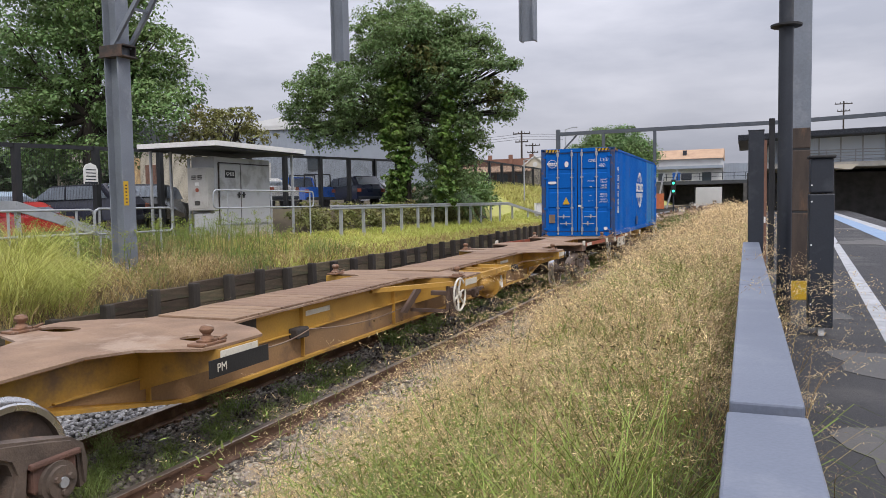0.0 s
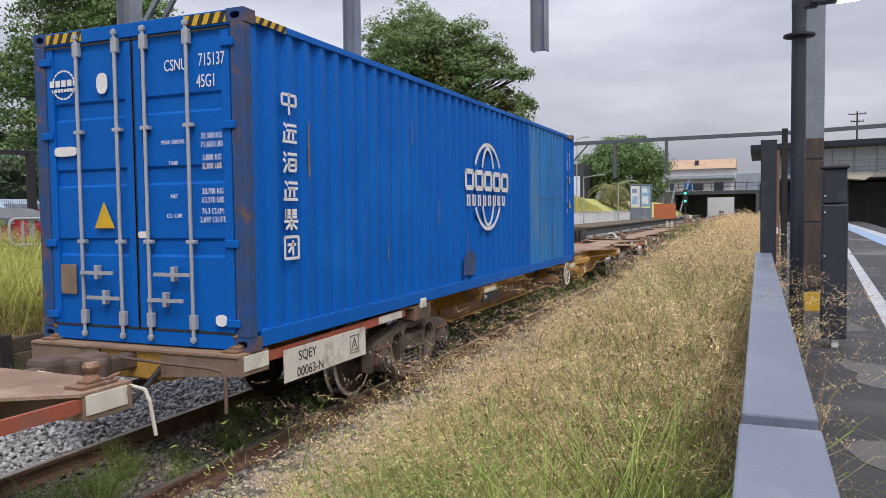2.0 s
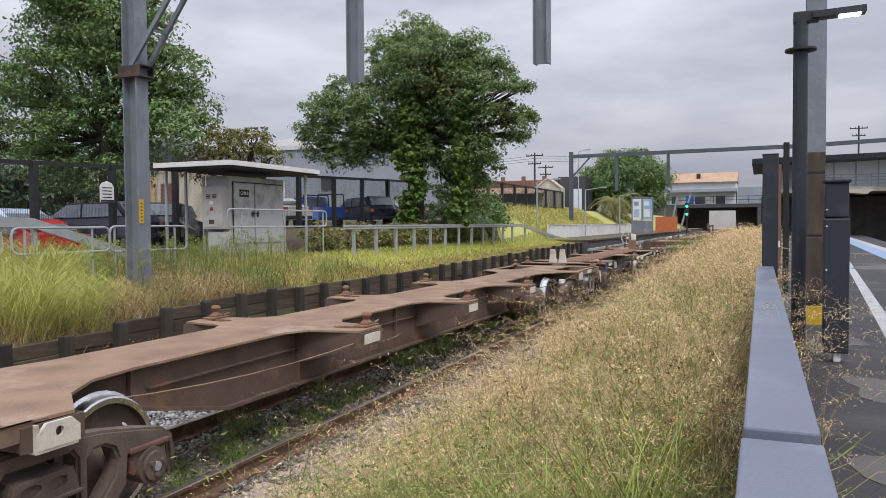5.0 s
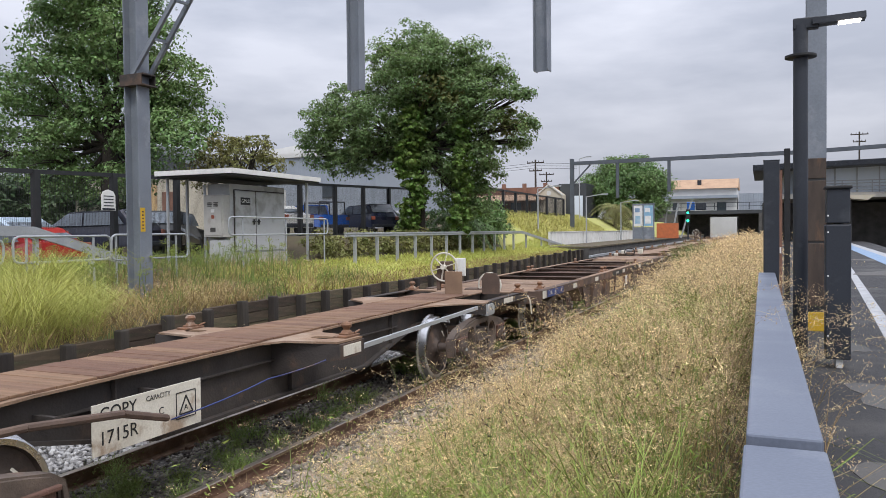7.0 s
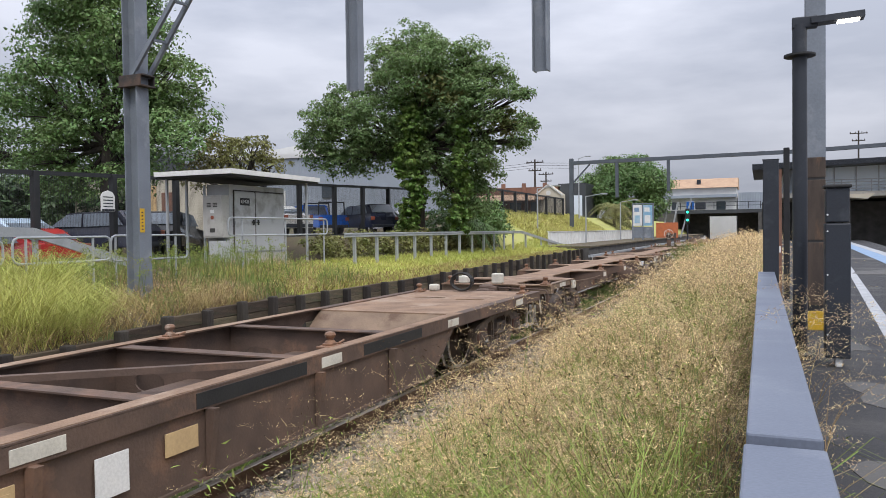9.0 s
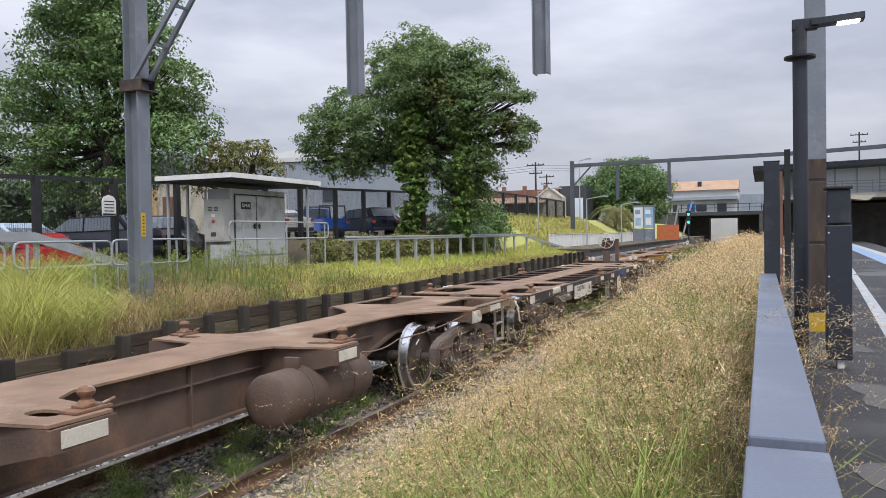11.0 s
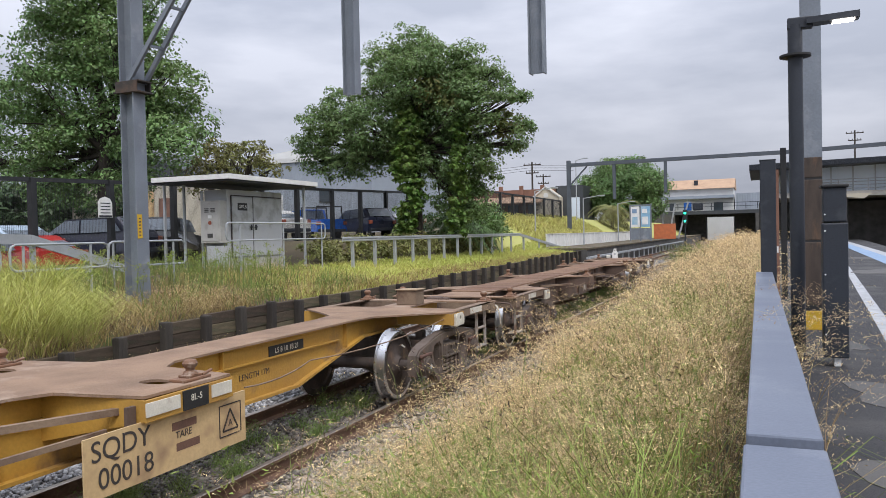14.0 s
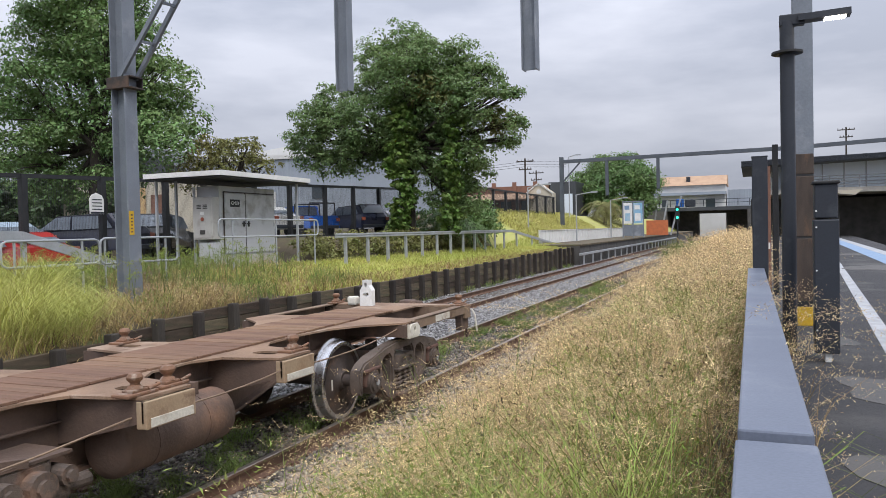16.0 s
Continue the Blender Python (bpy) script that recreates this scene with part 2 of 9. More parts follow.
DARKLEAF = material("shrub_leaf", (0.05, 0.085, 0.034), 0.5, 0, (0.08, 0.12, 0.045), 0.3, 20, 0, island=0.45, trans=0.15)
LEAF2 = material("mid_leaf", (0.135, 0.225, 0.075), 0.5, 0, (0.20, 0.285, 0.095), 0.3, 20, 0, island=0.45, trans=0.22)
LEAFDRY = material("olive_leaf", (0.22, 0.20, 0.07), 0.65, 0, (0.15, 0.17, 0.055), 0.4, 20, 0, island=0.5, trans=0.25)
VINE = material("vine_leaf", (0.12, 0.205, 0.045), 0.5, 0, (0.19, 0.27, 0.06), 0.6, 20, 0, island=0.45, trans=0.25)
BARK = material("dark_bark", (0.06, 0.05, 0.04), 0.9, 0, (0.035, 0.03, 0.026), 4, 40, 0.6, stretch=(2, 2, 0.4))
HUTGREY = material("hut_grey_paint", (0.48, 0.49, 0.50), 0.5, 0, (0.43, 0.44, 0.45), 1.5, 40, 0.06, third=(0.31, 0.31, 0.30), spots=1.5)
HUTCREAM = material("cabinet_cream_paint", (0.48, 0.47, 0.44), 0.5, 0, (0.43, 0.42, 0.40), 2, 40, 0.06, third=(0.36, 0.34, 0.31), spots=2.5)
CONCRETE = material("pale_concrete", (0.44, 0.42, 0.38), 0.85, 0, (0.34, 0.32, 0.29), 2, 50, 0.3, third=(0.27, 0.25, 0.22), spots=1.3)
DARKCONC = material("stained_concrete", (0.10, 0.095, 0.09), 0.9, 0, (0.06, 0.058, 0.055), 1.5, 40, 0.3)
FENCEBLACK = material("black_fence_steel", (0.018, 0.02, 0.022), 0.5, 0, (0.03, 0.03, 0.032), 3, 50, 0.05)
SHEDGREY = material("corrugated_grey", (0.33, 0.37, 0.42), 0.55, 0.1, (0.29, 0.325, 0.37), 0.5, 30, 0.05)
SHEDWHITE = material("offwhite_cladding", (0.66, 0.66, 0.64), 0.65, 0, (0.58, 0.58, 0.56), 0.4, 30, 0.05)
CREAMWALL = material("cream_render", (0.55, 0.50, 0.40), 0.8, 0, (0.47, 0.43, 0.34), 0.5, 30, 0.1)
BRICK = material("old_brick", (0.23, 0.12, 0.085), 0.9, 0, (0.17, 0.095, 0.07), 1.5, 30, 0.3)
TERRACOTTA = material("orange_roof_tiles", (0.46, 0.31, 0.20), 0.8, 0, (0.38, 0.25, 0.17), 1.0, 20, 0.4)
DARKROOF = material("dark_roof_sheet", (0.045, 0.05, 0.055), 0.6, 0, (0.07, 0.075, 0.08), 0.5, 30, 0.05)
WINDOWGLASS = glassy("dark_window", (0.06, 0.075, 0.09))
# pale base colour carries the sky reflected in the panes
SKYPALEGLASS = glassy("pale_window", (0.70, 0.77, 0.84), 0.25)
# sky reflection on the car windows is painted in as a lighter base
SKYCARGLASS = glassy("car_window", (0.27, 0.31, 0.36), 0.08)
LAMPLIT = glow("lamp_light", (1.0, 0.93, 0.82), 6.0)
SIGNALGREEN = glow("signal_green", (0.03, 0.9, 0.5), 2.2)
ORANGE = material("orange_mesh", (0.55, 0.16, 0.06), 0.7, 0, (0.42, 0.13, 0.06), 3, 30, 0.2)
SIGNBLUE = material("poster_blue", (0.22, 0.42, 0.60), 0.4, 0, (0.45, 0.55, 0.60), 1.2, 20, 0)
LABELTAN = material("ochre_plate", (0.56, 0.40, 0.21), 0.65, 0, (0.48, 0.34, 0.18), 3, 40, 0.1, third=(0.33, 0.22, 0.13), spots=2.5)


def car_paint(name, c):
    m = material(name, c, 0.3, 0.15, [x * 0.93 for x in c], 0.5, 20, 0)
    m.node_tree.nodes["Principled BSDF"].inputs["Coat Weight"].default_value = 0.6
    return m


# ---- mesh helpers ----
def part(name, bm, mat, parent=None, label="", smooth=False):
    """One mesh object out of a bmesh."""
    me = bpy.data.meshes.new(name)
    bmesh.ops.recalc_face_normals(bm, faces=bm.faces)
    bm.to_mesh(me)
    bm.free()
    for k in (mat if isinstance(mat, (list, tuple)) else [mat]):
        me.materials.append(k)
    if smooth:
        me.polygons.foreach_set("use_smooth", [True] * len(me.polygons))
        me.set_sharp_from_angle(angle=radians(35))
    ob = new(name, me)
    ob.parent = parent
    if label:
        ob["label"] = label
    return ob


def thing(name, m, label, category, group="", kind=""):
    ob = new(name)
    ob.empty_display_size = 0.2
    ob.matrix_basis = m
    return tagged(ob, label, category, group, kind)


def again(ob, parent, m=None):
    """Another object on the same mesh, with its sub-parts."""
    o = new(ob.name.split(".")[0], ob.data)
    o.parent = parent
    o.matrix_basis = m if m is not None else ob.matrix_basis
    if ob.get("label"):
        o["label"] = ob["label"]
    for c in ob.children:
        again(c, o)
    return o


def box(bm, x0, x1, y0, y1, z0, z1, bev=0.0, mi=0):
    r = bmesh.ops.create_cube(bm, size=1.0)["verts"]
    for v in r:
        v.co = Vector(((x0 + x1) / 2 + v.co.x * (x1 - x0), (y0 + y1) / 2 + v.co.y * (y1 - y0), (z0 + z1) / 2 + v.co.z * (z1 - z0)))
    fs = {f for v in r for f in v.link_faces}
    if mi:
        for f in fs:
            f.material_index = mi
    if bev:
        es = {e for v in r for e in v.link_edges}
        bmesh.ops.bevel(bm, geom=list(es), offset=bev, segments=2, affect="EDGES", profile=0.5)
    return bm


def rod(bm, p, q, r, seg=10, r2=None, mi=0):
    p, q = Vector(p), Vector(q)
    d = q - p
    m = Matrix.Translation((p + q) / 2) @ d.to_track_quat("Z", "Y").to_matrix().to_4x4()
    vs = bmesh.ops.create_cone(bm, cap_ends=True, segments=seg, radius1=r, radius2=r if r2 is None else r2, depth=d.length, matrix=m)["verts"]
    if mi:
        for f in {f for v in vs for f in v.link_faces}:
            f.material_index = mi
    return bm


def pipe(bm, pts, r, seg=8):
    for a, b in zip(pts, pts[1:]):
        rod(bm, a, b, r, seg)
    for p in pts[1:-1]:
        bmesh.ops.create_icosphere(bm, subdivisions=1, radius=r * 1.04, matrix=Matrix.Translation(p))
    return bm


def beam(bm, p, q, w, h):
    """A rectangular bar from p to q."""
    p, q = Vector(p), Vector(q)
    d = q - p
    m = Matrix.Translation((p + q) / 2) @ d.to_track_quat("Y", "Z").to_matrix().to_4x4()
    bmesh.ops.create_cube(bm, size=1.0, matrix=m @ Matrix.Diagonal((w, d.length, h, 1)))
    return bm


def plate(bm, outer, holes, lo, hi, axis="z"):
    """A flat plate with holes, outline in two coordinates, between lo and hi along the third axis."""
    def at(a, b, c):
        return {"z": (a, b, c), "x": (c, a, b), "y": (a, c, b)}[axis]
    edges = []
    for ring in [outer, *holes]:
        vs = [bm.verts.new(at(a, b, lo)) for a, b in ring]
        edges += [bm.edges.new((vs[i], vs[(i + 1) % len(vs)])) for i in range(len(vs))]
    fs = [g for g in bmesh.ops.triangle_fill(bm, use_beauty=True, edges=edges)["geom"] if isinstance(g, bmesh.types.BMFace)]
    ext = bmesh.ops.extrude_face_region(bm, geom=fs)["geom"]
    k = {"z": 2, "x": 0, "y": 1}[axis]
    for v in ext:
        if isinstance(v, bmesh.types.BMVert):
            v.co[k] = hi
    return bm


def oval(cx, cy, rx, ry, n=12, power=2.6):
    out = []
    for i in range(n):
        a = 2 * math.pi * (i + 0.5) / n
        c, s = math.cos(a), math.sin(a)
        out.append((cx + rx * math.copysign(abs(c) ** (2 / power), c), cy + ry * math.copysign(abs(s) ** (2 / power), s)))
    return out


def lathe(bm, profile, seg=32, axis="x", mis=None):
    """Spin (radius, offset) round an axis."""
    rings = []
    for r, o in profile:
        ring = []
        for i in range(seg):
            a = 2 * math.pi * i / seg
            c, s = r * math.cos(a), r * math.sin(a)
            ring.append(bm.verts.new({"x": (o, c, s), "y": (c, o, s), "z": (c, s, o)}[axis]))
        rings.append(ring)
    for j, (a, b) in enumerate(zip(rings, rings[1:])):
        for i in range(seg):
            f = bm.faces.new((a[i], a[(i + 1) % seg], b[(i + 1) % seg], b[i]))
            if mis:
                f.material_index = mis[j]
    return bm


def words(name, text, size, m, mat, parent, stretch=1.0):
    """Flat painted lettering as a mesh."""
    cu = bpy.data.curves.new(name, "FONT")
    cu.body, cu.size, cu.extrude = text, size, 0.001
    cu.align_x, cu.align_y = "CENTER", "CENTER"
    tmp = bpy.data.objects.new(name, cu)
    me = bpy.data.meshes.new_from_object(tmp)
    bpy.data.objects.remove(tmp)
    me.materials.append(mat)
    ob = new(name, me)
    ob.parent = parent
    ob.matrix_basis = m @ Matrix.Diagonal((stretch, 1, 1, 1))
    return ob


FACE_X = pose(0, 0, 0, 90, 0, 90)     # lettering that faces +X, reading along +Y
FACE_BACK = pose(0, 0, 0, 90, 0, 0)   # lettering that faces -Y, reading along +X


def bulk(name, co, faces, mat, label, category, mats=None, kind="stuff", mi=None):
    """One object out of big arrays: co (n,3), faces (m,k)."""
    me = bpy.data.meshes.new(name)
    k = faces.shape[1]
    me.vertices.add(len(co))
    me.vertices.foreach_set("co", np.ascontiguousarray(co, dtype=np.float32).ravel())
    me.loops.add(faces.size)
    me.loops.foreach_set("vertex_index", np.ascontiguousarray(faces, dtype=np.int32).ravel())
    me.polygons.add(len(faces))
    me.polygons.foreach_set("loop_start", np.arange(0, faces.size, k, dtype=np.int32))
    for q in (mats or [mat]):
        me.materials.append(q)
    if mi is not None:
        me.polygons.foreach_set("material_index", mi.astype(np.int32))
    me.update(calc_edges=True)
    ob = new(name, me)
    if label:
        tagged(ob, label, category, "", kind)
    return ob


# ---- ground and track ----
def lerp_profile(x, pts):
    return float(np.interp(x, [p[0] for p in pts], [p[1] for p in pts]))


def ground_z(x, y):
    """Height of the ground: bank behind the wall, raised car park, track bed, grassy verge."""
    if x < -5.45:
        low = lerp_profile(x, [(-13.6, 1.40), (-12.9, 1.22), (-8.6, 1.12), (-7, 0.85), (-5.45, float(np.interp(y, [9.6, 11.4, 13], [0.30, 0.50, 0.60])))])
        mid = lerp_profile(x, [(-10.6, 2.05), (-9.2, 1.15), (-8.6, 1.1), (-7, 0.9), (-5.45, 0.65)])
        far = lerp_profile(x, [(-30, 3.6), (-12.2, 3.5), (-8.8, 1.6), (-8.2, 1.1), (-5.45, 0.9)])
        u = min(1.0, max(0.0, (y - 24.0) / 1.5))
        v = min(1.0, max(0.0, (y - 43.0) / 9.0))
        return (low + (mid - low) * u) * (1 - v) + far * v
    if x < 1.5:
        return -0.195
    if x < 5.0:
        return lerp_profile(x, [(1.5, -0.195), (2.2, -0.05), (3.2, 0.22), (5.0, 0.55)])
    return lerp_profile(x, [(5.0, 0.55), (5.4, 0.3), (9.0, -0.25)])


xs = [-2500, -900, -300, -120, -60, -40, -30, -24, -20, -17, -14.5, -13.6, -12.9, -12.2, -11.4, -10.6, -9.8, -9.2, -8.8, -8.5, -8.2, -7.8, -7, -6.4, -5.9, -5.46, -5.44, -4, -2, 0, 0.9, 1.15, 1.5,
      1.8, 2.2, 2.7, 3.2, 3.8, 4.4, 5.0, 5.4, 9, 12, 20, 40, 120, 500, 2500]
ys = [-2500, -400, -80, -20, -8, -2] + [i * 1.5 for i in range(0, 48)] + [76, 84, 92, 100, 120, 160, 240, 400, 900, 2500]
bm = bmesh.new()
grid = [[bm.verts.new((x, y, ground_z(x, y) + (0.05 * noise.noise((x * 0.9, y * 0.9, 0)) if -30 < x < 5 and -2 < y < 80 and abs(x + 5.45) > 0.1 else 0)))
         for y in ys] for x in xs]
for i in range(len(xs) - 1):
    for j in range(len(ys) - 1):
        f = bm.faces.new((grid[i][j], grid[i + 1][j], grid[i + 1][j + 1], grid[i][j + 1]))
        cx = (xs[i] + xs[i + 1]) / 2
        f.material_index = (1 if (ys[j] > 43 and cx > -14) or (ys[j] > 16 and cx > -9.0) else 0) if cx < -5.5 else (2 if -5.4 < cx < 0.9 else (3 if 0.9 < cx < 2.7 else 0))
        f.smooth = True
tagged(part("ground", bm, [EARTH, TURF, BALLASTBED, SANDY]), "grassy bank, stony track bed and dry verge", "ground", kind="structure")

RAILPROF = [(-0.075, -0.17), (0.075, -0.17), (0.075, -0.155), (0.012, -0.13), (0.012, -0.045), (0.036, -0.035), (0.036, -0.006), (0.026, 0.0),
            (-0.026, 0.0), (-0.036, -0.006), (-0.036, -0.035), (-0.012, -0.045), (-0.012, -0.13), (-0.075, -0.155)]


def rail(parent, x, y0, y1):
    bm = bmesh.new()
    a = [bm.verts.new((x + u, y0, v)) for u, v in RAILPROF]
    b = [bm.verts.new((x + u, y1, v)) for u, v in RAILPROF]
    n = len(a)
    for i in range(n):
        f = bm.faces.new((a[i], a[(i + 1) % n], b[(i + 1) % n], b[i]))
        f.material_index = 1 if 6 <= i <= 8 else 0
    return part("rail", bm, [RAILSTEEL, RAILHEAD], parent)


def sleeper_mesh():
    bm = bmesh.new()
    box(bm, -1.25, 1.25, -0.115, 0.115, -0.30, -0.176, 0.015)
    me = bpy.data.meshes.new("sleeper")
    bm.to_mesh(me)
    bm.free()
    me.materials.append(SLEEPER)
    return me


def fastening_mesh():
    bm = bmesh.new()
    for s in (-1, 1):
        for e in (-1, 1):
            box(bm, s * 0.72 + e * 0.115 - 0.035, s * 0.72 + e * 0.115 + 0.035, -0.05, 0.05, -0.178, -0.135, 0.008)
    me = bpy.data.meshes.new("fastening")
    bm.to_mesh(me)
    bm.free()
    me.materials.append(RAILSTEEL)
    return me


SL, FA = sleeper_mesh(), fastening_mesh()
for tx, lab in ((-0.01, "rusty single railway track the train runs on"), (-3.33, "second railway track beside the timber wall")):
    track = thing("railway_track", pose(tx, 0, 0), lab, "railway track", kind="structure")
    for s in (-0.718, 0.718):
        rail(track, s, -12, 150)
    for i in range(110):
        o = new("sleeper", SL)
        o.parent, o.location = track, (0.04 * math.sin(i * 2.1), 0.6 + i * 0.66, 0)
        if 2 < i < 75:
            o2 = new("fastening", FA)
            o2.parent, o2.location = track, (0, 0.6 + i * 0.66, 0)

rng = np.random.default_rng(5)


def stones(name, n, x0, x1, y0, y1, size, mat, label, zfun):
    """Loose ballast: many small angular stones."""
    oct_v = np.array([(1, 0, 0), (-1, 0, 0), (0, 1, 0), (0, -1, 0), (0, 0, 1), (0, 0, -1)], float)
    oct_f = np.array([(0, 2, 4), (2, 1, 4), (1, 3, 4), (3, 0, 4), (2, 0, 5), (1, 2, 5), (3, 1, 5), (0, 3, 5)])
    u = rng.random(n)
    yy = y0 + (y1 - y0) * u ** 1.7
    xx = x0 + (x1 - x0) * rng.random(n)
    s = size * (0.55 + 0.9 * rng.random(n))
    jit = oct_v[None] * (0.6 + 0.8 * rng.random((n, 6, 3)))
    ang = rng.random(n) * 6.28
    tilt = rng.random(n) * 1.2
    c, sn = np.cos(ang)[:, None], np.sin(ang)[:, None]
    x1_, y1_ = jit[..., 0] * c - jit[..., 1] * sn, jit[..., 0] * sn + jit[..., 1] * c
    ct, st = np.cos(tilt)[:, None], np.sin(tilt)[:, None]
    y2, z2 = y1_ * ct - jit[..., 2] * st, y1_ * st + jit[..., 2] * ct
    co = np.stack([x1_, y2, z2 * 0.75], -1) * s[:, None, None]
    co[..., 0] += xx[:, None]
    co[..., 1] += yy[:, None]
    co[..., 2] += zfun(xx, yy)[:, None] + 0.2 * s[:, None]
    f = (oct_f[None] + (np.arange(n) * 6)[:, None, None]).reshape(-1, 3)
    return bulk(name, co.reshape(-1, 3), f, mat, label, "ballast")


def bedz(x, y):
    return -0.19 + 0.03 * rng.random(len(x))


stones("clean_ballast", 26000, -2.75, -0.75, 4, 60, 0.032, STONE, "clean blue-grey crushed stone ballast", lambda x, y: bedz(x, y) + 0.012)
stones("far_ballast", 9000, -5.2, -2.7, 8, 60, 0.032, STONE, "grey crushed stone ballast by the wall", bedz)
stones("dirty_ballast", 24000, -0.7, 0.95, 2.5, 34, 0.027, DIRTYSTONE, "soiled brown ballast under the train", lambda x, y: -0.19 + 0.02 * rng.random(len(x)))
stones("verge_stones", 15000, 0.75, 2.3, 2.2, 40, 0.021, PALESTONE, "pale stones and sand spilling from the track onto the verge",
       lambda x, y: np.where(x > 1.5, -0.195 + (x - 1.5) * 0.2, -0.195) + 0.02 * rng.random(len(x)))


# ---- the train ----
def train_y(t):
    """Way of the container's rear face along the track."""
    u = t - 1.5
    return 10.17 - 9.85 * u - 0.0275 * u * u


WHEELS = []   # (object, pose in its wagon)


def build_wheelset():
    bm = bmesh.new()
    prof = [(0.0, 0.735), (0.10, 0.735), (0.115, 0.70), (0.15, 0.665), (0.30, 0.635), (0.395, 0.66), (0.405, 0.705), (0.445, 0.705), (0.458, 0.695), (0.464, 0.60),
            (0.472, 0.595), (0.49, 0.585), (0.49, 0.57), (0.46, 0.562), (0.40, 0.565), (0.385, 0.60), (0.15, 0.60), (0.10, 0.56), (0.075, 0.56)]
    mis = [0, 0, 0, 0, 0, 0, 1, 1, 1, 1, 1, 1, 0, 0, 0, 0, 0, 0]
    lathe(bm, prof, 36, "x", mis)
    lathe(bm, [(r, -o) for r, o in prof], 36, "x", mis)
    rod(bm, (-0.57, 0, 0), (0.57, 0, 0), 0.078, 14)
    for s in (-1, 1):
        rod(bm, (s * 0.73, 0, 0), (s * 1.0, 0, 0), 0.07, 12)
        box(bm, s * 0.712 - 0.004, s * 0.712 + 0.004, 0.25, 0.27, -0.06, 0.06, 0, 2)
    return part("wheelset", bm, [WHEELFACE, TREAD, CREAM], None, "steel wheels with bright treads on an axle", True)


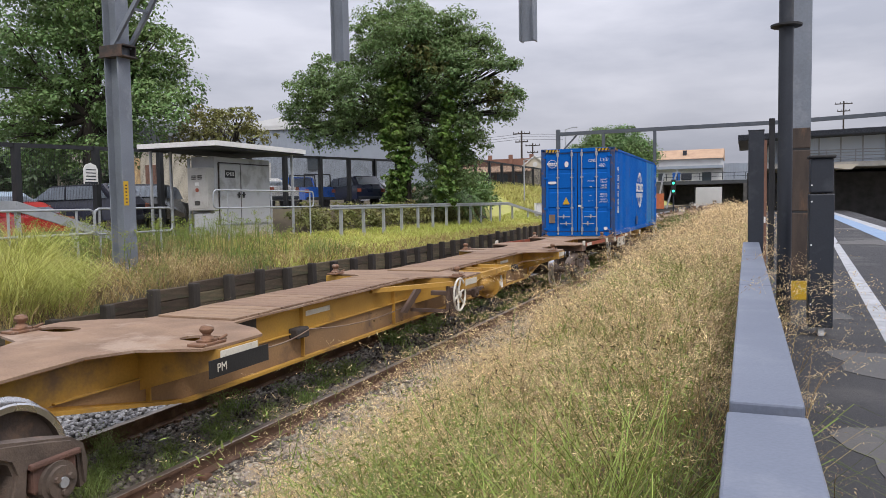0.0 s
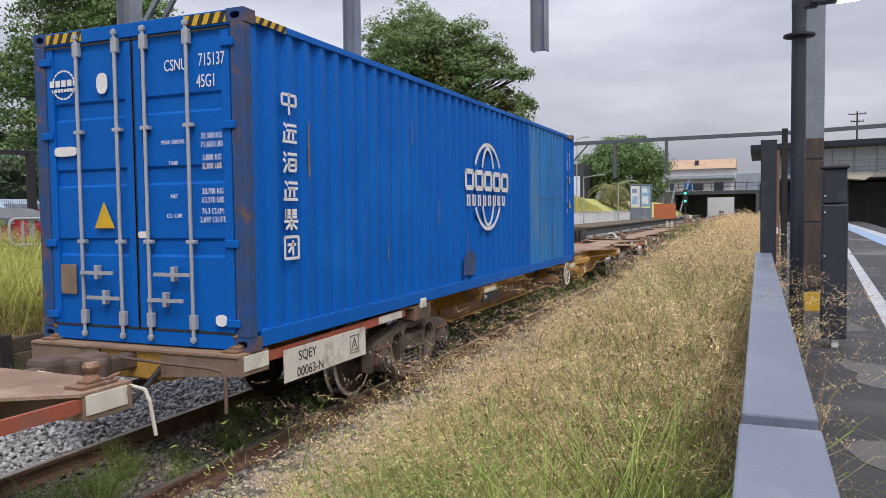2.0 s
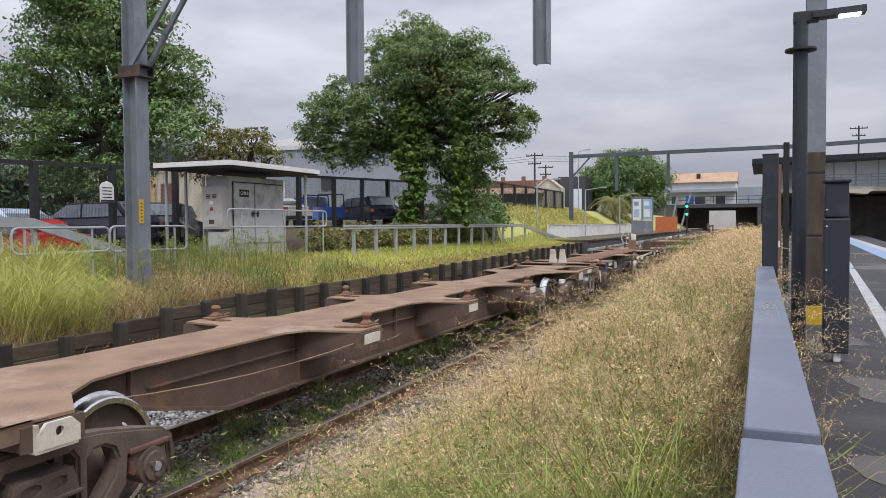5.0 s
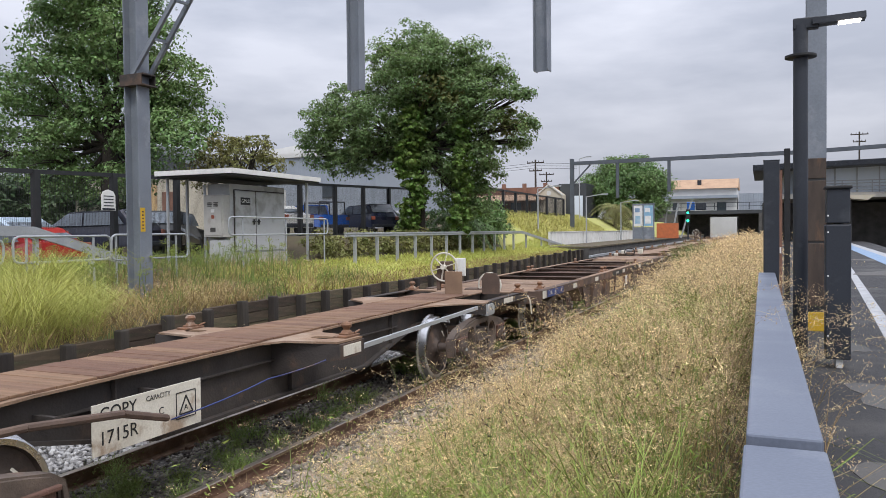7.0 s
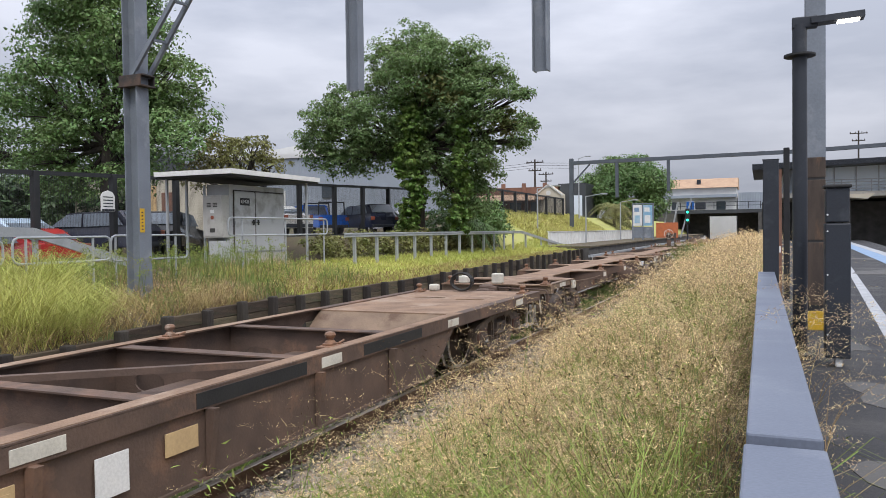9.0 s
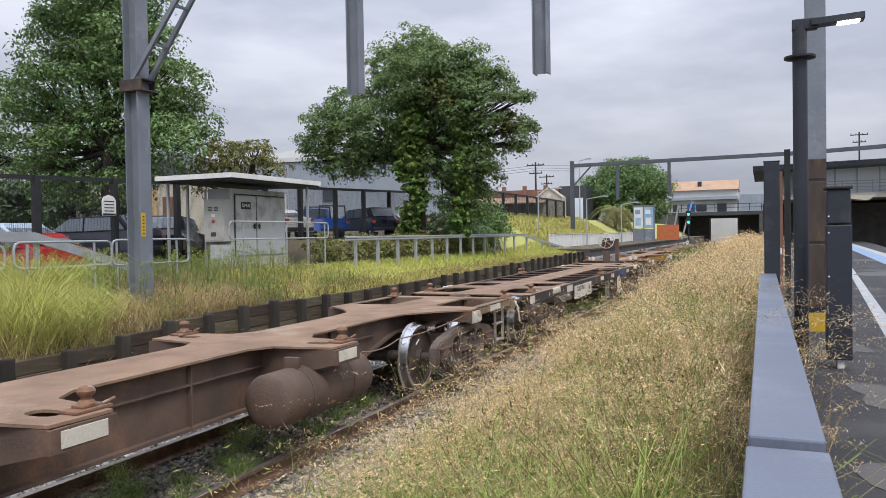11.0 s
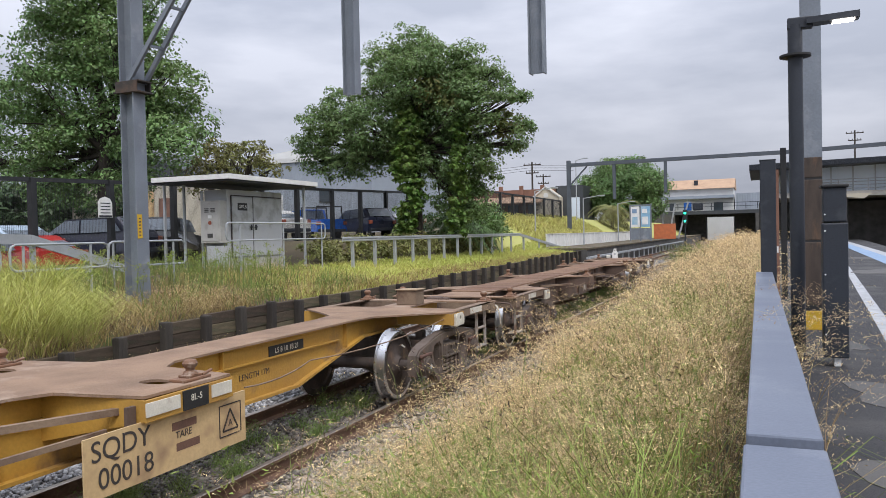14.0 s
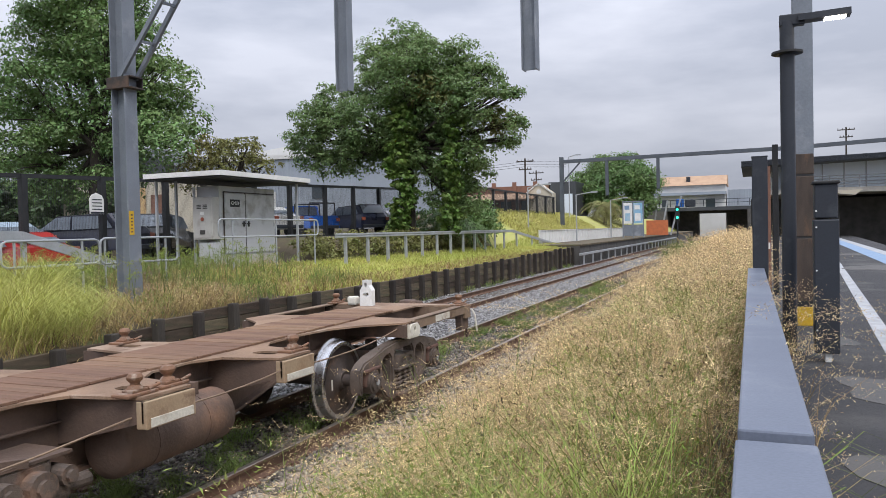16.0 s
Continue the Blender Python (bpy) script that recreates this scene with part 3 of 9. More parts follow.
def build_bogie():
    """Three-piece bogie, origin at the rail top under its pivot."""
    bm = bmesh.new()
    plate(bm, [(-1.08, 0.62), (-0.75, 0.70), (0.75, 0.70), (1.08, 0.62), (1.08, 0.50), (0.7, 0.40), (-0.7, 0.40), (-1.08, 0.50)], [], -0.19, 0.19, "y")
    rod(bm, (0, 0, 0.68), (0, 0, 0.85), 0.17, 16)
    for s in (-1, 1):
        box(bm, s * 0.62 - 0.06, s * 0.62 + 0.06, -0.06, 0.06, 0.69, 0.82, 0.01)
        rod(bm, (-0.75, s * 0.42, 0.33), (0.75, s * 0.42, 0.33), 0.04, 8)
    bog = part("bogie", bm, BOGIE, None, "grimy cast steel three-piece bogie", False)
    for s in (-1, 1):
        bm = bmesh.new()
        outer = [(-1.17, 0.50), (-1.14, 0.63), (-1.04, 0.70), (-0.86, 0.74), (-0.50, 0.81), (-0.2, 0.84), (0.2, 0.84), (0.50, 0.81), (0.86, 0.74), (1.04, 0.70), (1.14, 0.63),
                 (1.17, 0.50), (1.15, 0.36), (1.10, 0.34), (1.08, 0.58), (0.71, 0.58), (0.69, 0.38), (0.52, 0.20), (0.36, 0.13), (-0.36, 0.13), (-0.52, 0.20), (-0.69, 0.38),
                 (-0.71, 0.58), (-1.08, 0.58), (-1.10, 0.34), (-1.15, 0.36)]
        hole = [(0.36, 0.36), (0.40, 0.31), (0.45, 0.33), (0.58, 0.48), (0.61, 0.58), (0.58, 0.66), (0.50, 0.70), (0.41, 0.70), (0.36, 0.65)]
        win = [(-0.27, 0.20), (0.27, 0.20), (0.27, 0.68), (0.23, 0.73), (-0.23, 0.73), (-0.27, 0.68)]
        x0, x1 = (0.94, 1.09) if s > 0 else (-1.09, -0.94)
        plate(bm, outer, [hole, [(-a, b) for a, b in reversed(hole)], win], x0, x1, "x")
        bmesh.ops.bevel(bm, geom=[e for e in bm.edges if e.is_manifold and e.calc_face_angle(0) > 0.25 and abs(e.verts[0].co.x - e.verts[1].co.x) < 0.01], offset=0.022, segments=2, affect="EDGES")
        frame_ob = part("side_frame", bm, BOGIE, bog, "", True)
        # bolster end over the springs
        bm = bmesh.new()
        plate(bm, [(-0.25, 0.49), (0.25, 0.49), (0.25, 0.53), (0.21, 0.66), (-0.21, 0.66), (-0.25, 0.53)], [oval(-0.095, 0.585, 0.075, 0.04), oval(0.095, 0.585, 0.075, 0.04)], s * 1.03 - 0.09, s * 1.03 + 0.09, "x")
        box(bm, s * 1.02 - 0.08, s * 1.02 + 0.08, -0.2, 0.2, 0.51, 0.65)
        box(bm, s * 1.04 - 0.10, s * 1.04 + 0.10, -0.27, 0.27, 0.475, 0.505, 0.01)
        part("bolster_end", bm, BOGIE, frame_ob)
        bm = bmesh.new()
        box(bm, s * 1.05 - 0.12, s * 1.05 + 0.12, -0.28, 0.28, 0.165, 0.205, 0.012)
        part("spring_seat", bm, BOGIE, frame_ob)
        for e in (-1, 1):
            bm = bmesh.new()
            box(bm, s * 1.01 - 0.09, s * 1.01 + 0.09, e * 0.889 - 0.165, e * 0.889 + 0.165, 0.42, 0.60, 0.02)
            box(bm, s * 1.02 - 0.10, s * 1.02 + 0.10, e * 0.889 - 0.19, e * 0.889 + 0.19, 0.585, 0.625, 0.012)
            part("axle_box", bm, RUSTRED, frame_ob, "rust-red bearing adapter")
            bm = bmesh.new()
            rod(bm, (s * 0.98, e * 0.889, 0.46), (s * 1.13, e * 0.889, 0.46), 0.135, 24)
            rod(bm, (s * 1.13, e * 0.889, 0.46), (s * 1.16, e * 0.889, 0.46), 0.105, 20)
            for q in range(3):
                t = q * 2.09 + 0.5
                rod(bm, (s * 1.15, e * 0.889 + 0.06 * math.cos(t), 0.46 + 0.06 * math.sin(t)), (s * 1.185, e * 0.889 + 0.06 * math.cos(t), 0.46 + 0.06 * math.sin(t)), 0.02, 6)
            part("bearing", bm, BOGIE, frame_ob)
            bm = bmesh.new()
            rod(bm, (s * 1.16, e * 0.889, 0.46), (s * 1.175, e * 0.889, 0.46), 0.035, 12)
            part("axle_cap", bm, GALV, frame_ob)
        for yy in (-0.165, 0, 0.165):
            bm = bmesh.new()
            pts = []
            for i in range(46):
                a = i / 9 * 2 * math.pi
                pts.append((s * 1.04 + 0.062 * math.cos(a), yy + 0.062 * math.sin(a), 0.21 + 0.265 * i / 45))
            for a, b in zip(pts, pts[1:]):
                rod(bm, a, b, 0.019, 6)
            part("spring", bm, SPRING, bog, "", True)
        for e in (-1, 1):
            bm = bmesh.new()
            beam(bm, (s * 0.70, e * 0.36, 0.33), (s * 0.70, e * 0.40, 0.62), 0.10, 0.05)
            box(bm, s * 0.70 - 0.05, s * 0.70 + 0.05, e * 0.405 - 0.02, e * 0.405 + 0.025, 0.30, 0.58, 0.01)
            part("brake_block", bm, BROWN, bog)
    return bog


WHEELSET, BOG = build_wheelset(), build_bogie()
FIRST = [True]


def add_bogie(wagon, yc):
    if FIRST[0]:
        b, FIRST[0] = BOG, False
        b.parent, b.matrix_basis = wagon, pose(0, yc, 0)
    else:
        again(BOG, wagon, pose(0, yc, 0))
    for e in (-0.889, 0.889):
        if not WHEELS:
            w = WHEELSET
            w.parent = wagon
        else:
            w = again(WHEELSET, wagon)
        m = pose(0, yc + e, 0.462)
        w.matrix_basis = m
        WHEELS.append((w, (0, yc + e, 0.462)))


def coupler(wagon, y, way):
    """Automatic coupler with its hoses; way: which end it points from."""
    bm = bmesh.new()
    box(bm, -0.07, 0.07, min(y - way * 0.35, y + way * 0.28), max(y - way * 0.35, y + way * 0.28), 0.80, 0.94, 0.02)
    k = y + way * 0.38
    box(bm, -0.17, 0.10, k - 0.13, k + 0.13, 0.74, 1.0, 0.05)
    box(bm, 0.06, 0.20, k - 0.05 + way * 0.06, k + 0.06 + way * 0.06, 0.76, 0.98, 0.04)
    part("coupler", bm, BROWN, wagon, "rusty knuckle coupler")
    bm = bmesh.new()
    ye = y + way * 0.16
    pipe(bm, [(0.1, ye, 0.93), (0.55, ye, 0.91), (1.02, ye, 0.90), (1.16, ye, 0.88), (1.2, ye, 0.80), (1.22, ye + way * 0.03, 0.55)], 0.014)
    part("uncoupling_lever", bm, CREAM if way > 0 else BROWN, wagon, "white-painted bent uncoupling lever" if way > 0 else "")
    bm = bmesh.new()
    pipe(bm, [(0.32, y - way * 0.1, 0.84), (0.36, y + way * 0.12, 0.72), (0.30, y + way * 0.3, 0.58), (0.18, y + way * 0.46, 0.55)], 0.026)
    part("air_hose", bm, HOSE, wagon)


def twistlock(wagon, x, y, z):
    """Container lock: slotted foot plate, collar, pear-shaped head."""
    bm = bmesh.new()
    lathe(bm, [(0.0, z + 0.04), (0.06, z + 0.045), (0.05, z + 0.065), (0.034, z + 0.075), (0.036, z + 0.09), (0.056, z + 0.11), (0.06, z + 0.13), (0.045, z + 0.155), (0.0, z + 0.165)], 14, "z")
    for v in bm.verts:
        v.co += Vector((x, y, 0))
    box(bm, x - 0.08, x + 0.08, y - 0.15, y + 0.15, z, z + 0.024, 0.006)
    box(bm, x - 0.055, x + 0.055, y - 0.075, y + 0.075, z + 0.022, z + 0.045, 0.008)
    rod(bm, (x + 0.05, y + 0.08, z + 0.03), (x + 0.05, y + 0.19, z + 0.05), 0.012, 7)
    part("twistlock", bm, RUSTORANGE, wagon, "rusty container twistlock", True)


def handwheel(wagon, x, y, z, r=0.24, face="x"):
    """Spoked brake wheel."""
    bm = bmesh.new()
    n = 28
    pts = [(math.cos(2 * math.pi * i / n) * r, math.sin(2 * math.pi * i / n) * r) for i in range(n + 1)]
    def at(a, b, o=0):
        return (x + o, y + a, z + b) if face == "x" else (x + a, y + o, z + b)
    for (a, b), (c, d) in zip(pts, pts[1:]):
        rod(bm, at(a, b), at(c, d), 0.016, 7)
    for i in range(6):
        a = i * math.pi / 3 + 0.3
        beam(bm, at(math.cos(a) * 0.04, math.sin(a) * 0.04, -0.02), at(math.cos(a) * r, math.sin(a) * r), 0.028, 0.014)
    rod(bm, at(0, 0, -0.07), at(0, 0, 0.02), 0.045, 12)
    part("handwheel", bm, CREAM, wagon, "cream spoked handbrake wheel")
    bm = bmesh.new()
    if face == "x":
        box(bm, x - 0.12, x - 0.05, y - 0.13, y + 0.10, z - 0.32, z + 0.12, 0.01)
        box(bm, x - 0.45, x - 0.10, y - 0.06, y + 0.02, z - 0.02, z + 0.05, 0.01)
    else:
        box(bm, x - 0.11, x + 0.11, y + 0.03, y + 0.16, z - 0.30, z + 0.10, 0.02)
        box(bm, x - 0.16, x - 0.09, y + 0.02, y + 0.06, z - 0.42, z + 0.02, 0.006)
    part("brake_stand", bm, BROWN, wagon)


def sign(wagon, x, y0, y1, z0, z1, mat, lines, size, ink, triangle="", label="painted number panel"):
    bm = bmesh.new()
    box(bm, x - 0.012, x, y0, y1, z0, z1, 0.002)
    board = part("number_panel", bm, mat, wagon, label)
    for i, (text, yy, zz, sz) in enumerate(lines):
        words("lettering", text, sz, Matrix.Translation((x + 0.003, yy, zz)) @ FACE_X, ink, board)
    if triangle:
        bm = bmesh.new()
        cy, cz, k = triangle
        p = [(cy, cz + k * 0.62), (cy - k * 0.55, cz - k * 0.38), (cy + k * 0.55, cz - k * 0.38)]
        for a, b in zip(p, p[1:] + p[:1]):
            beam(bm, (x + 0.003, *a), (x + 0.003, *b), 0.004, k * 0.08)
        q = [(cy - k * 0.78, cz - k * 0.62), (cy + k * 0.78, cz - k * 0.62), (cy + k * 0.78, cz + k * 0.86), (cy - k * 0.78, cz + k * 0.86)]
        for a, b in zip(q, q[1:] + q[:1]):
            beam(bm, (x + 0.003, *a), (x + 0.003, *b), 0.004, k * 0.05)
        part("triangle_mark", bm, ink, board)
        words("lettering", "A", k * 0.45, Matrix.Translation((x + 0.003, cy, cz - k * 0.05)) @ FACE_X, ink, board)
    return board


def marker(wagon, x, y, z, w=0.42, h=0.10, mat=None, label="white painted marker block"):
    bm = bmesh.new()
    box(bm, x - 0.006, x + 0.004, y - w / 2, y + w / 2, z - h / 2, z + h / 2, 0.002)
    part("marker", bm, mat or CREAM, wagon, label)


def cable(wagon, pts, r=0.008, mat=None):
    """A slack brake line between points."""
    bm = bmesh.new()
    out = []
    for a, b in zip(pts, pts[1:]):
        a, b = Vector(a), Vector(b)
        for i in range(6):
            u = i / 6
            out.append(a.lerp(b, u) - Vector((0, 0, 0.10 * (b - a).length / 2 * u * (1 - u) * 2)))
    out.append(Vector(pts[-1]))
    for a, b in zip(out, out[1:]):
        rod(bm, a, b, r, 5)
    part("brake_cable", bm, mat or TAN, wagon)


def cylinder_tank(wagon, x, y0, y1, z, r, mat, name="air_reservoir"):
    bm = bmesh.new()
    n = 6
    prof = [(0.0, y0 - r * 0.35)] + [(r * math.sin(a), y0 - r * 0.35 * math.cos(a)) for a in [math.pi / 2 * (i + 1) / n for i in range(n)]]
    prof += [(r * math.cos(a), y1 + r * 0.35 * math.sin(a)) for a in [math.pi / 2 * i / n for i in range(n)]] + [(0.0, y1 + r * 0.35)]
    lathe(bm, prof, 22, "y")
    for v in bm.verts:
        v.co += Vector((x, 0, z))
    for e in (0.25, 0.75):
        yy = y0 + (y1 - y0) * e
        box(bm, x - r * 0.3, x + r * 0.3, yy - 0.03, yy + 0.03, z + r * 0.8, z + r + 0.10, 0.004)
        rod(bm, (x, yy - 0.02, z), (x, yy + 0.02, z), r * 1.02, 22)
    part(name, bm, mat, wagon, "", True)


STEPGREY = material("dull_step_paint", (0.36, 0.33, 0.29), 0.7, 0, (0.24, 0.21, 0.18), 4, 50, 0.2, third=(0.19, 0.12, 0.08), spots=3)


def step_ladder(wagon, x, y, z0, z1, w=0.38):
    bm = bmesh.new()
    for e in (0, w):
        beam(bm, (x, y + e, z0), (x, y + e, z1), 0.035, 0.035)
    for k in range(2):
        z = z0 + 0.02 + k * (z1 - z0) * 0.5
        box(bm, x - (0.14 if k == 0 else 0.05), x + 0.02, y, y + w, z, z + 0.025, 0.004)
    part("step", bm, STEPGREY, wagon, "dull pale steel shunter's step")


def spine_web(name, wagon, pts, mat, w=0.36, z_top=0.955):
    """Deep centre girder; pts: (y, bottom height)."""
    bm = bmesh.new()
    outer = [(pts[0][0], z_top), (pts[-1][0], z_top)] + [(a, b) for a, b in reversed(pts)]
    for s in (-1, 1):
        plate(bm, outer, [], s * w - 0.012, s * w + 0.012, "x")
    for (a, za), (b, zb) in zip(pts, pts[1:]):
        beam(bm, (0, a, za), (0, b, zb), 2 * w + 0.16, 0.03)
    y0, y1 = pts[0][0], pts[-1][0]
    for s in (-1, 1):
        yy = y0 + 1.2
        while yy < y1 - 1.0:
            zb = lerp_profile(yy, pts)
            box(bm, s * (w + 0.035) - 0.03, s * (w + 0.035) + 0.03, yy - 0.008, yy + 0.008, zb + 0.02, z_top)
            yy += 2.45
    for y in (y0, y1):
        box(bm, -w, w, y - 0.012, y + 0.012, lerp_profile(y, pts), z_top)
    return part(name, bm, mat, wagon, "")


def deck(wagon, half, holes, mat, z=0.96, label="", thick=0.05, name="deck"):
    """Top plate: half-outline (y, half width) on both sides, with holes."""
    right = [(w, y) for y, w in half]
    left = [(-w, y) for y, w in reversed(half)]
    bm = bmesh.new()
    hs = []
    for h in holes:
        hs.append(oval(*h))
        hs.append(oval(-h[0], *h[1:]))
    plate(bm, right + left, hs, z, z + thick)
    return part(name, bm, mat, wagon, label)


def arm(wagon, y, w, zt, z0, mat, x_in=0.36, x_out=1.2, label=""):
    """Outrigger that carries a container corner: tapered box under the deck."""
    for s in (-1, 1):
        bm = bmesh.new()
        for e in (-1, 1):
            yy = y + e * (w / 2 - 0.012)
            plate(bm, [(s * x_in, zt), (s * x_out, zt), (s * x_out, zt - 0.15), (s * x_in, z0)], [], yy - 0.008, yy + 0.008, "y")
        box(bm, s * x_out - 0.012, s * x_out + 0.012, y - w / 2, y + w / 2, zt - 0.16, zt, 0.004)
        part("outrigger", bm, mat, wagon, label)


def plank_lines(wagon, x, y0, y1, step, z, mat):
    """Cross planks on the spine's top."""
    me = None
    y = y0
    i = 0
    while y < y1:
        if me is None:
            bm = bmesh.new()
            box(bm, -x, x, -step * 0.47, step * 0.47, 0, 0.022, 0.004)
            o = part("plank", bm, mat, wagon)
            me = o.data
        else:
            o = new("plank", me)
            o.parent = wagon
        o.matrix_basis = pose(0.006 * math.sin(i * 3.7), y, z + 0.003 * math.sin(i * 5.1), 0, 0, 0.25 * math.sin(i * 1.9))
        y += step
        i += 1


def end_gear(wagon, L):
    for y, w in ((0, -1), (L, 1)):
        coupler(wagon, y, w)




def make_wagon(y_start, label):
    w = thing("container_wagon", pose(0, 0, 0), label, "rail wagon", "wagons of the freight train")
    w["start"] = y_start
    TRAIN.append((w, y_start))
    return w


TRAIN = []


def mirror_half(L, first):
    return first + [(L - y, w) for y, w in reversed(first)]


def yellow_spine_wagon(s0, loaded, sidecol):
    L = 24.7
    w = make_wagon(s0, "empty yellow and rust-brown spine container wagon" if not loaded else "yellow and rust-brown spine wagon under a blue container")
    half = mirror_half(L, [(0, 1.2), (0.42, 1.2), (0.8, 0.60), (1.2, 0.44), (2.7, 0.44), (3.0, 0.60), (3.25, 1.12), (3.45, 1.2), (4.0, 1.2), (4.2, 1.05), (4.4, 0.62), (5.4, 0.50), (5.75, 0.66),
                           (5.95, 1.15), (6.1, 1.2), (6.7, 1.2), (6.95, 0.95), (7.15, 0.55), (7.6, 0.50), (11.7, 0.50), (11.9, 0.7), (12.0, 1.18), (12.3, 1.18)])
    deck(w, half, [(0.84, 6.35, 0.22, 0.13), (0.84, L - 6.35, 0.22, 0.13), (0.85, 3.72, 0.16, 0.10)], RUST_TOP, label="rust-brown steel top plate", thick=0.022)
    spine_web("spine", w, [(0.05, 0.72), (4.6, 0.70), (6.6, 0.34), (L - 6.6, 0.34), (L - 4.6, 0.70), (L - 0.05, 0.72)], sidecol)
    bm = bmesh.new()
    for s in (-1, 1):
        beam(bm, (s * 0.385, 5.2, 0.66), (s * 0.385, L - 5.2, 0.66), 0.05, 0.012)
    part("rib", bm, sidecol, w)
    for s in (-1, 1):
        bm = bmesh.new()
        plate(bm, [(5.15, 0.645), (L - 5.15, 0.645), (L - 6.62, 0.352), (6.62, 0.352)], [], s * 0.376 - 0.003, s * 0.376 + 0.003, "x")
        part("lower_web", bm, OCHREBROWN, w, "rust-brown lower web plate")
        for y0 in (7.0,):
            bm = bmesh.new()
            box(bm, s * 0.377 - 0.003, s * 0.377 + 0.003, y0, y0 + 0.75, 0.67, 0.945)
            part("paint_patch", bm, DARKBROWN, w, "dark overpainted patch")
    plank_lines(w, 0.475, 7.35, 11.55, 0.21, 0.983, PLANKTAN)
    plank_lines(w, 0.475, 12.75, 17.3, 0.21, 0.983, PLANKTAN)
    for y in (6.35, 12.15, L - 6.35):
        arm(w, y, 0.55, 0.955, 0.55, sidecol)
    for y in (3.72, L - 3.72):
        arm(w, y, 0.5, 0.955, 0.80, BROWN)
        for s in (-1, 1):
            bm = bmesh.new()
            box(bm, s * 1.2 - 0.02, s * 1.2 + 0.03, y - 0.08, y + 0.10, 0.93, 1.06, 0.02)
            rod(bm, (s * 1.235, y, 1.0), (s * 1.21, y, 1.0), 0.03, 10)
            part("lifting_lug", bm, CREAM, w)
    for y in (0.21, L - 0.21):
        arm(w, y, 0.40, 0.955, 0.74, TAN)
        for s in (-1, 1):
            twistlock(w, s * 1.06, y, 0.982)
    for y, e in ((0.35, 1), (L - 0.35, -1)):
        for s in (-1, 1):
            bm = bmesh.new()
            beam(bm, (s * 1.17, y, 0.90), (s * 1.17, y + e * 2.9, 0.93), 0.03, 0.09)
            part("diagonal_strap", bm, RED, w, "faded red steel strap")
            bm = bmesh.new()
            beam(bm, (s * 1.187, y + e * 2.2, 0.926), (s * 1.187, y + e * 2.8, 0.93), 0.012, 0.082)
            part("strap_mark", bm, CREAM, w)
            marker(w, s * 1.216, y - e * 0.12, 0.90, 0.34, 0.13, CREAM)
    for y in (6.35, 12.15, L - 6.35):
        marker(w, 1.216, y, 0.895, 0.5, 0.09)
        for s in (-1, 1):
            twistlock(w, s * 1.06, y - 0.22, 0.982)
    sign(w, 1.225, 5.95, 6.75, 0.74, 0.885, BLACK, [("PM", 6.1, 0.81, 0.10)], 0.1, CREAM, label="black plate with white letters")
    marker(w, 0.375, 9.0, 0.84, 0.55, 0.06)
    marker(w, 0.375, 16.6, 0.84, 0.55, 0.06)
    # brake gear at mid length
    handwheel(w, 1.19, 11.7, 0.74)
    bm = bmesh.new()
    beam(bm, (0.4, 10.35, 0.925), (1.15, 11.5, 0.925), 0.07, 0.06)
    part("bracket_beam", bm, sidecol, w, "ochre angled bracket beam")
    bm = bmesh.new()
    plate(bm, [(10.95, 0.55), (11.1, 0.52), (11.6, 0.78), (11.6, 0.86), (11.5, 0.86)], [], 0.55, 0.60, "x")
    beam(bm, (1.1, 11.45, 0.90), (1.1, 11.45, 0.50), 0.04, 0.06)
    beam(bm, (0.5, 11.45, 0.52), (1.12, 11.45, 0.52), 0.05, 0.05)
    part("brake_bracket", bm, BROWN, w)
    bm = bmesh.new()
    for y in (13.2, 13.9, 14.6):
        beam(bm, (0.36, y, 0.91), (1.1, y, 0.91), 0.07, 0.07)
    beam(bm, (1.08, 12.7, 0.90), (1.08, 14.65, 0.90), 0.06, 0.09)
    beam(bm, (0.4, 13.2, 0.91), (1.08, 14.4, 0.91), 0.05, 0.05)
    part("side_frame_bracket", bm, YELLOW, w, "yellow ladder-like side bracket")
    bm = bmesh.new()
    lathe(bm, [(0.0, 13.72), (0.06, 13.72), (0.075, 13.76), (0.145, 13.97), (0.155, 13.985), (0.225, 13.985), (0.225, 14.03), (0.175, 14.035), (0.175, 14.42), (0.16, 14.45), (0.0, 14.45)], 28, "y")
    for v in bm.verts:
        v.co += Vector((0.86, 0, 0.62))
    for i in range(8):
        a = i * math.pi / 4
        rod(bm, (0.86 + 0.2 * math.cos(a), 13.965, 0.62 + 0.2 * math.sin(a)), (0.86 + 0.2 * math.cos(a), 14.05, 0.62 + 0.2 * math.sin(a)), 0.014, 6)
    cyl = part("brake_cylinder", bm, YELLOW, w, "yellow brake cylinder with bolted flange", True)
    bm = bmesh.new()
    box(bm, 1.03, 1.038, 14.12, 14.32, 0.60, 0.68)
    part("data_label", bm, CREAM, cyl)
    bm = bmesh.new()
    box(bm, 0.74, 1.08, 14.0, 14.5, 0.80, 0.82, 0.004)
    box(bm, 1.06, 1.085, 14.05, 14.45, 0.80, 0.93, 0.004)
    box(bm, 0.95, 1.02, 14.5, 14.62, 0.58, 0.92, 0.01)
    part("cylinder_hanger", bm, YELLOW, w)
    marker(w, 1.09, 14.28, 0.885, 0.24, 0.045)
    bm = bmesh.new()
    rod(bm, (0.86, 13.75, 0.62), (0.86, 13.5, 0.62), 0.032, 10)
    beam(bm, (0.84, 13.55, 0.62), (0.84, 13.1, 0.61), 0.02, 0.06)
    beam(bm, (0.89, 13.55, 0.62), (0.89, 13.1, 0.61), 0.02, 0.06)
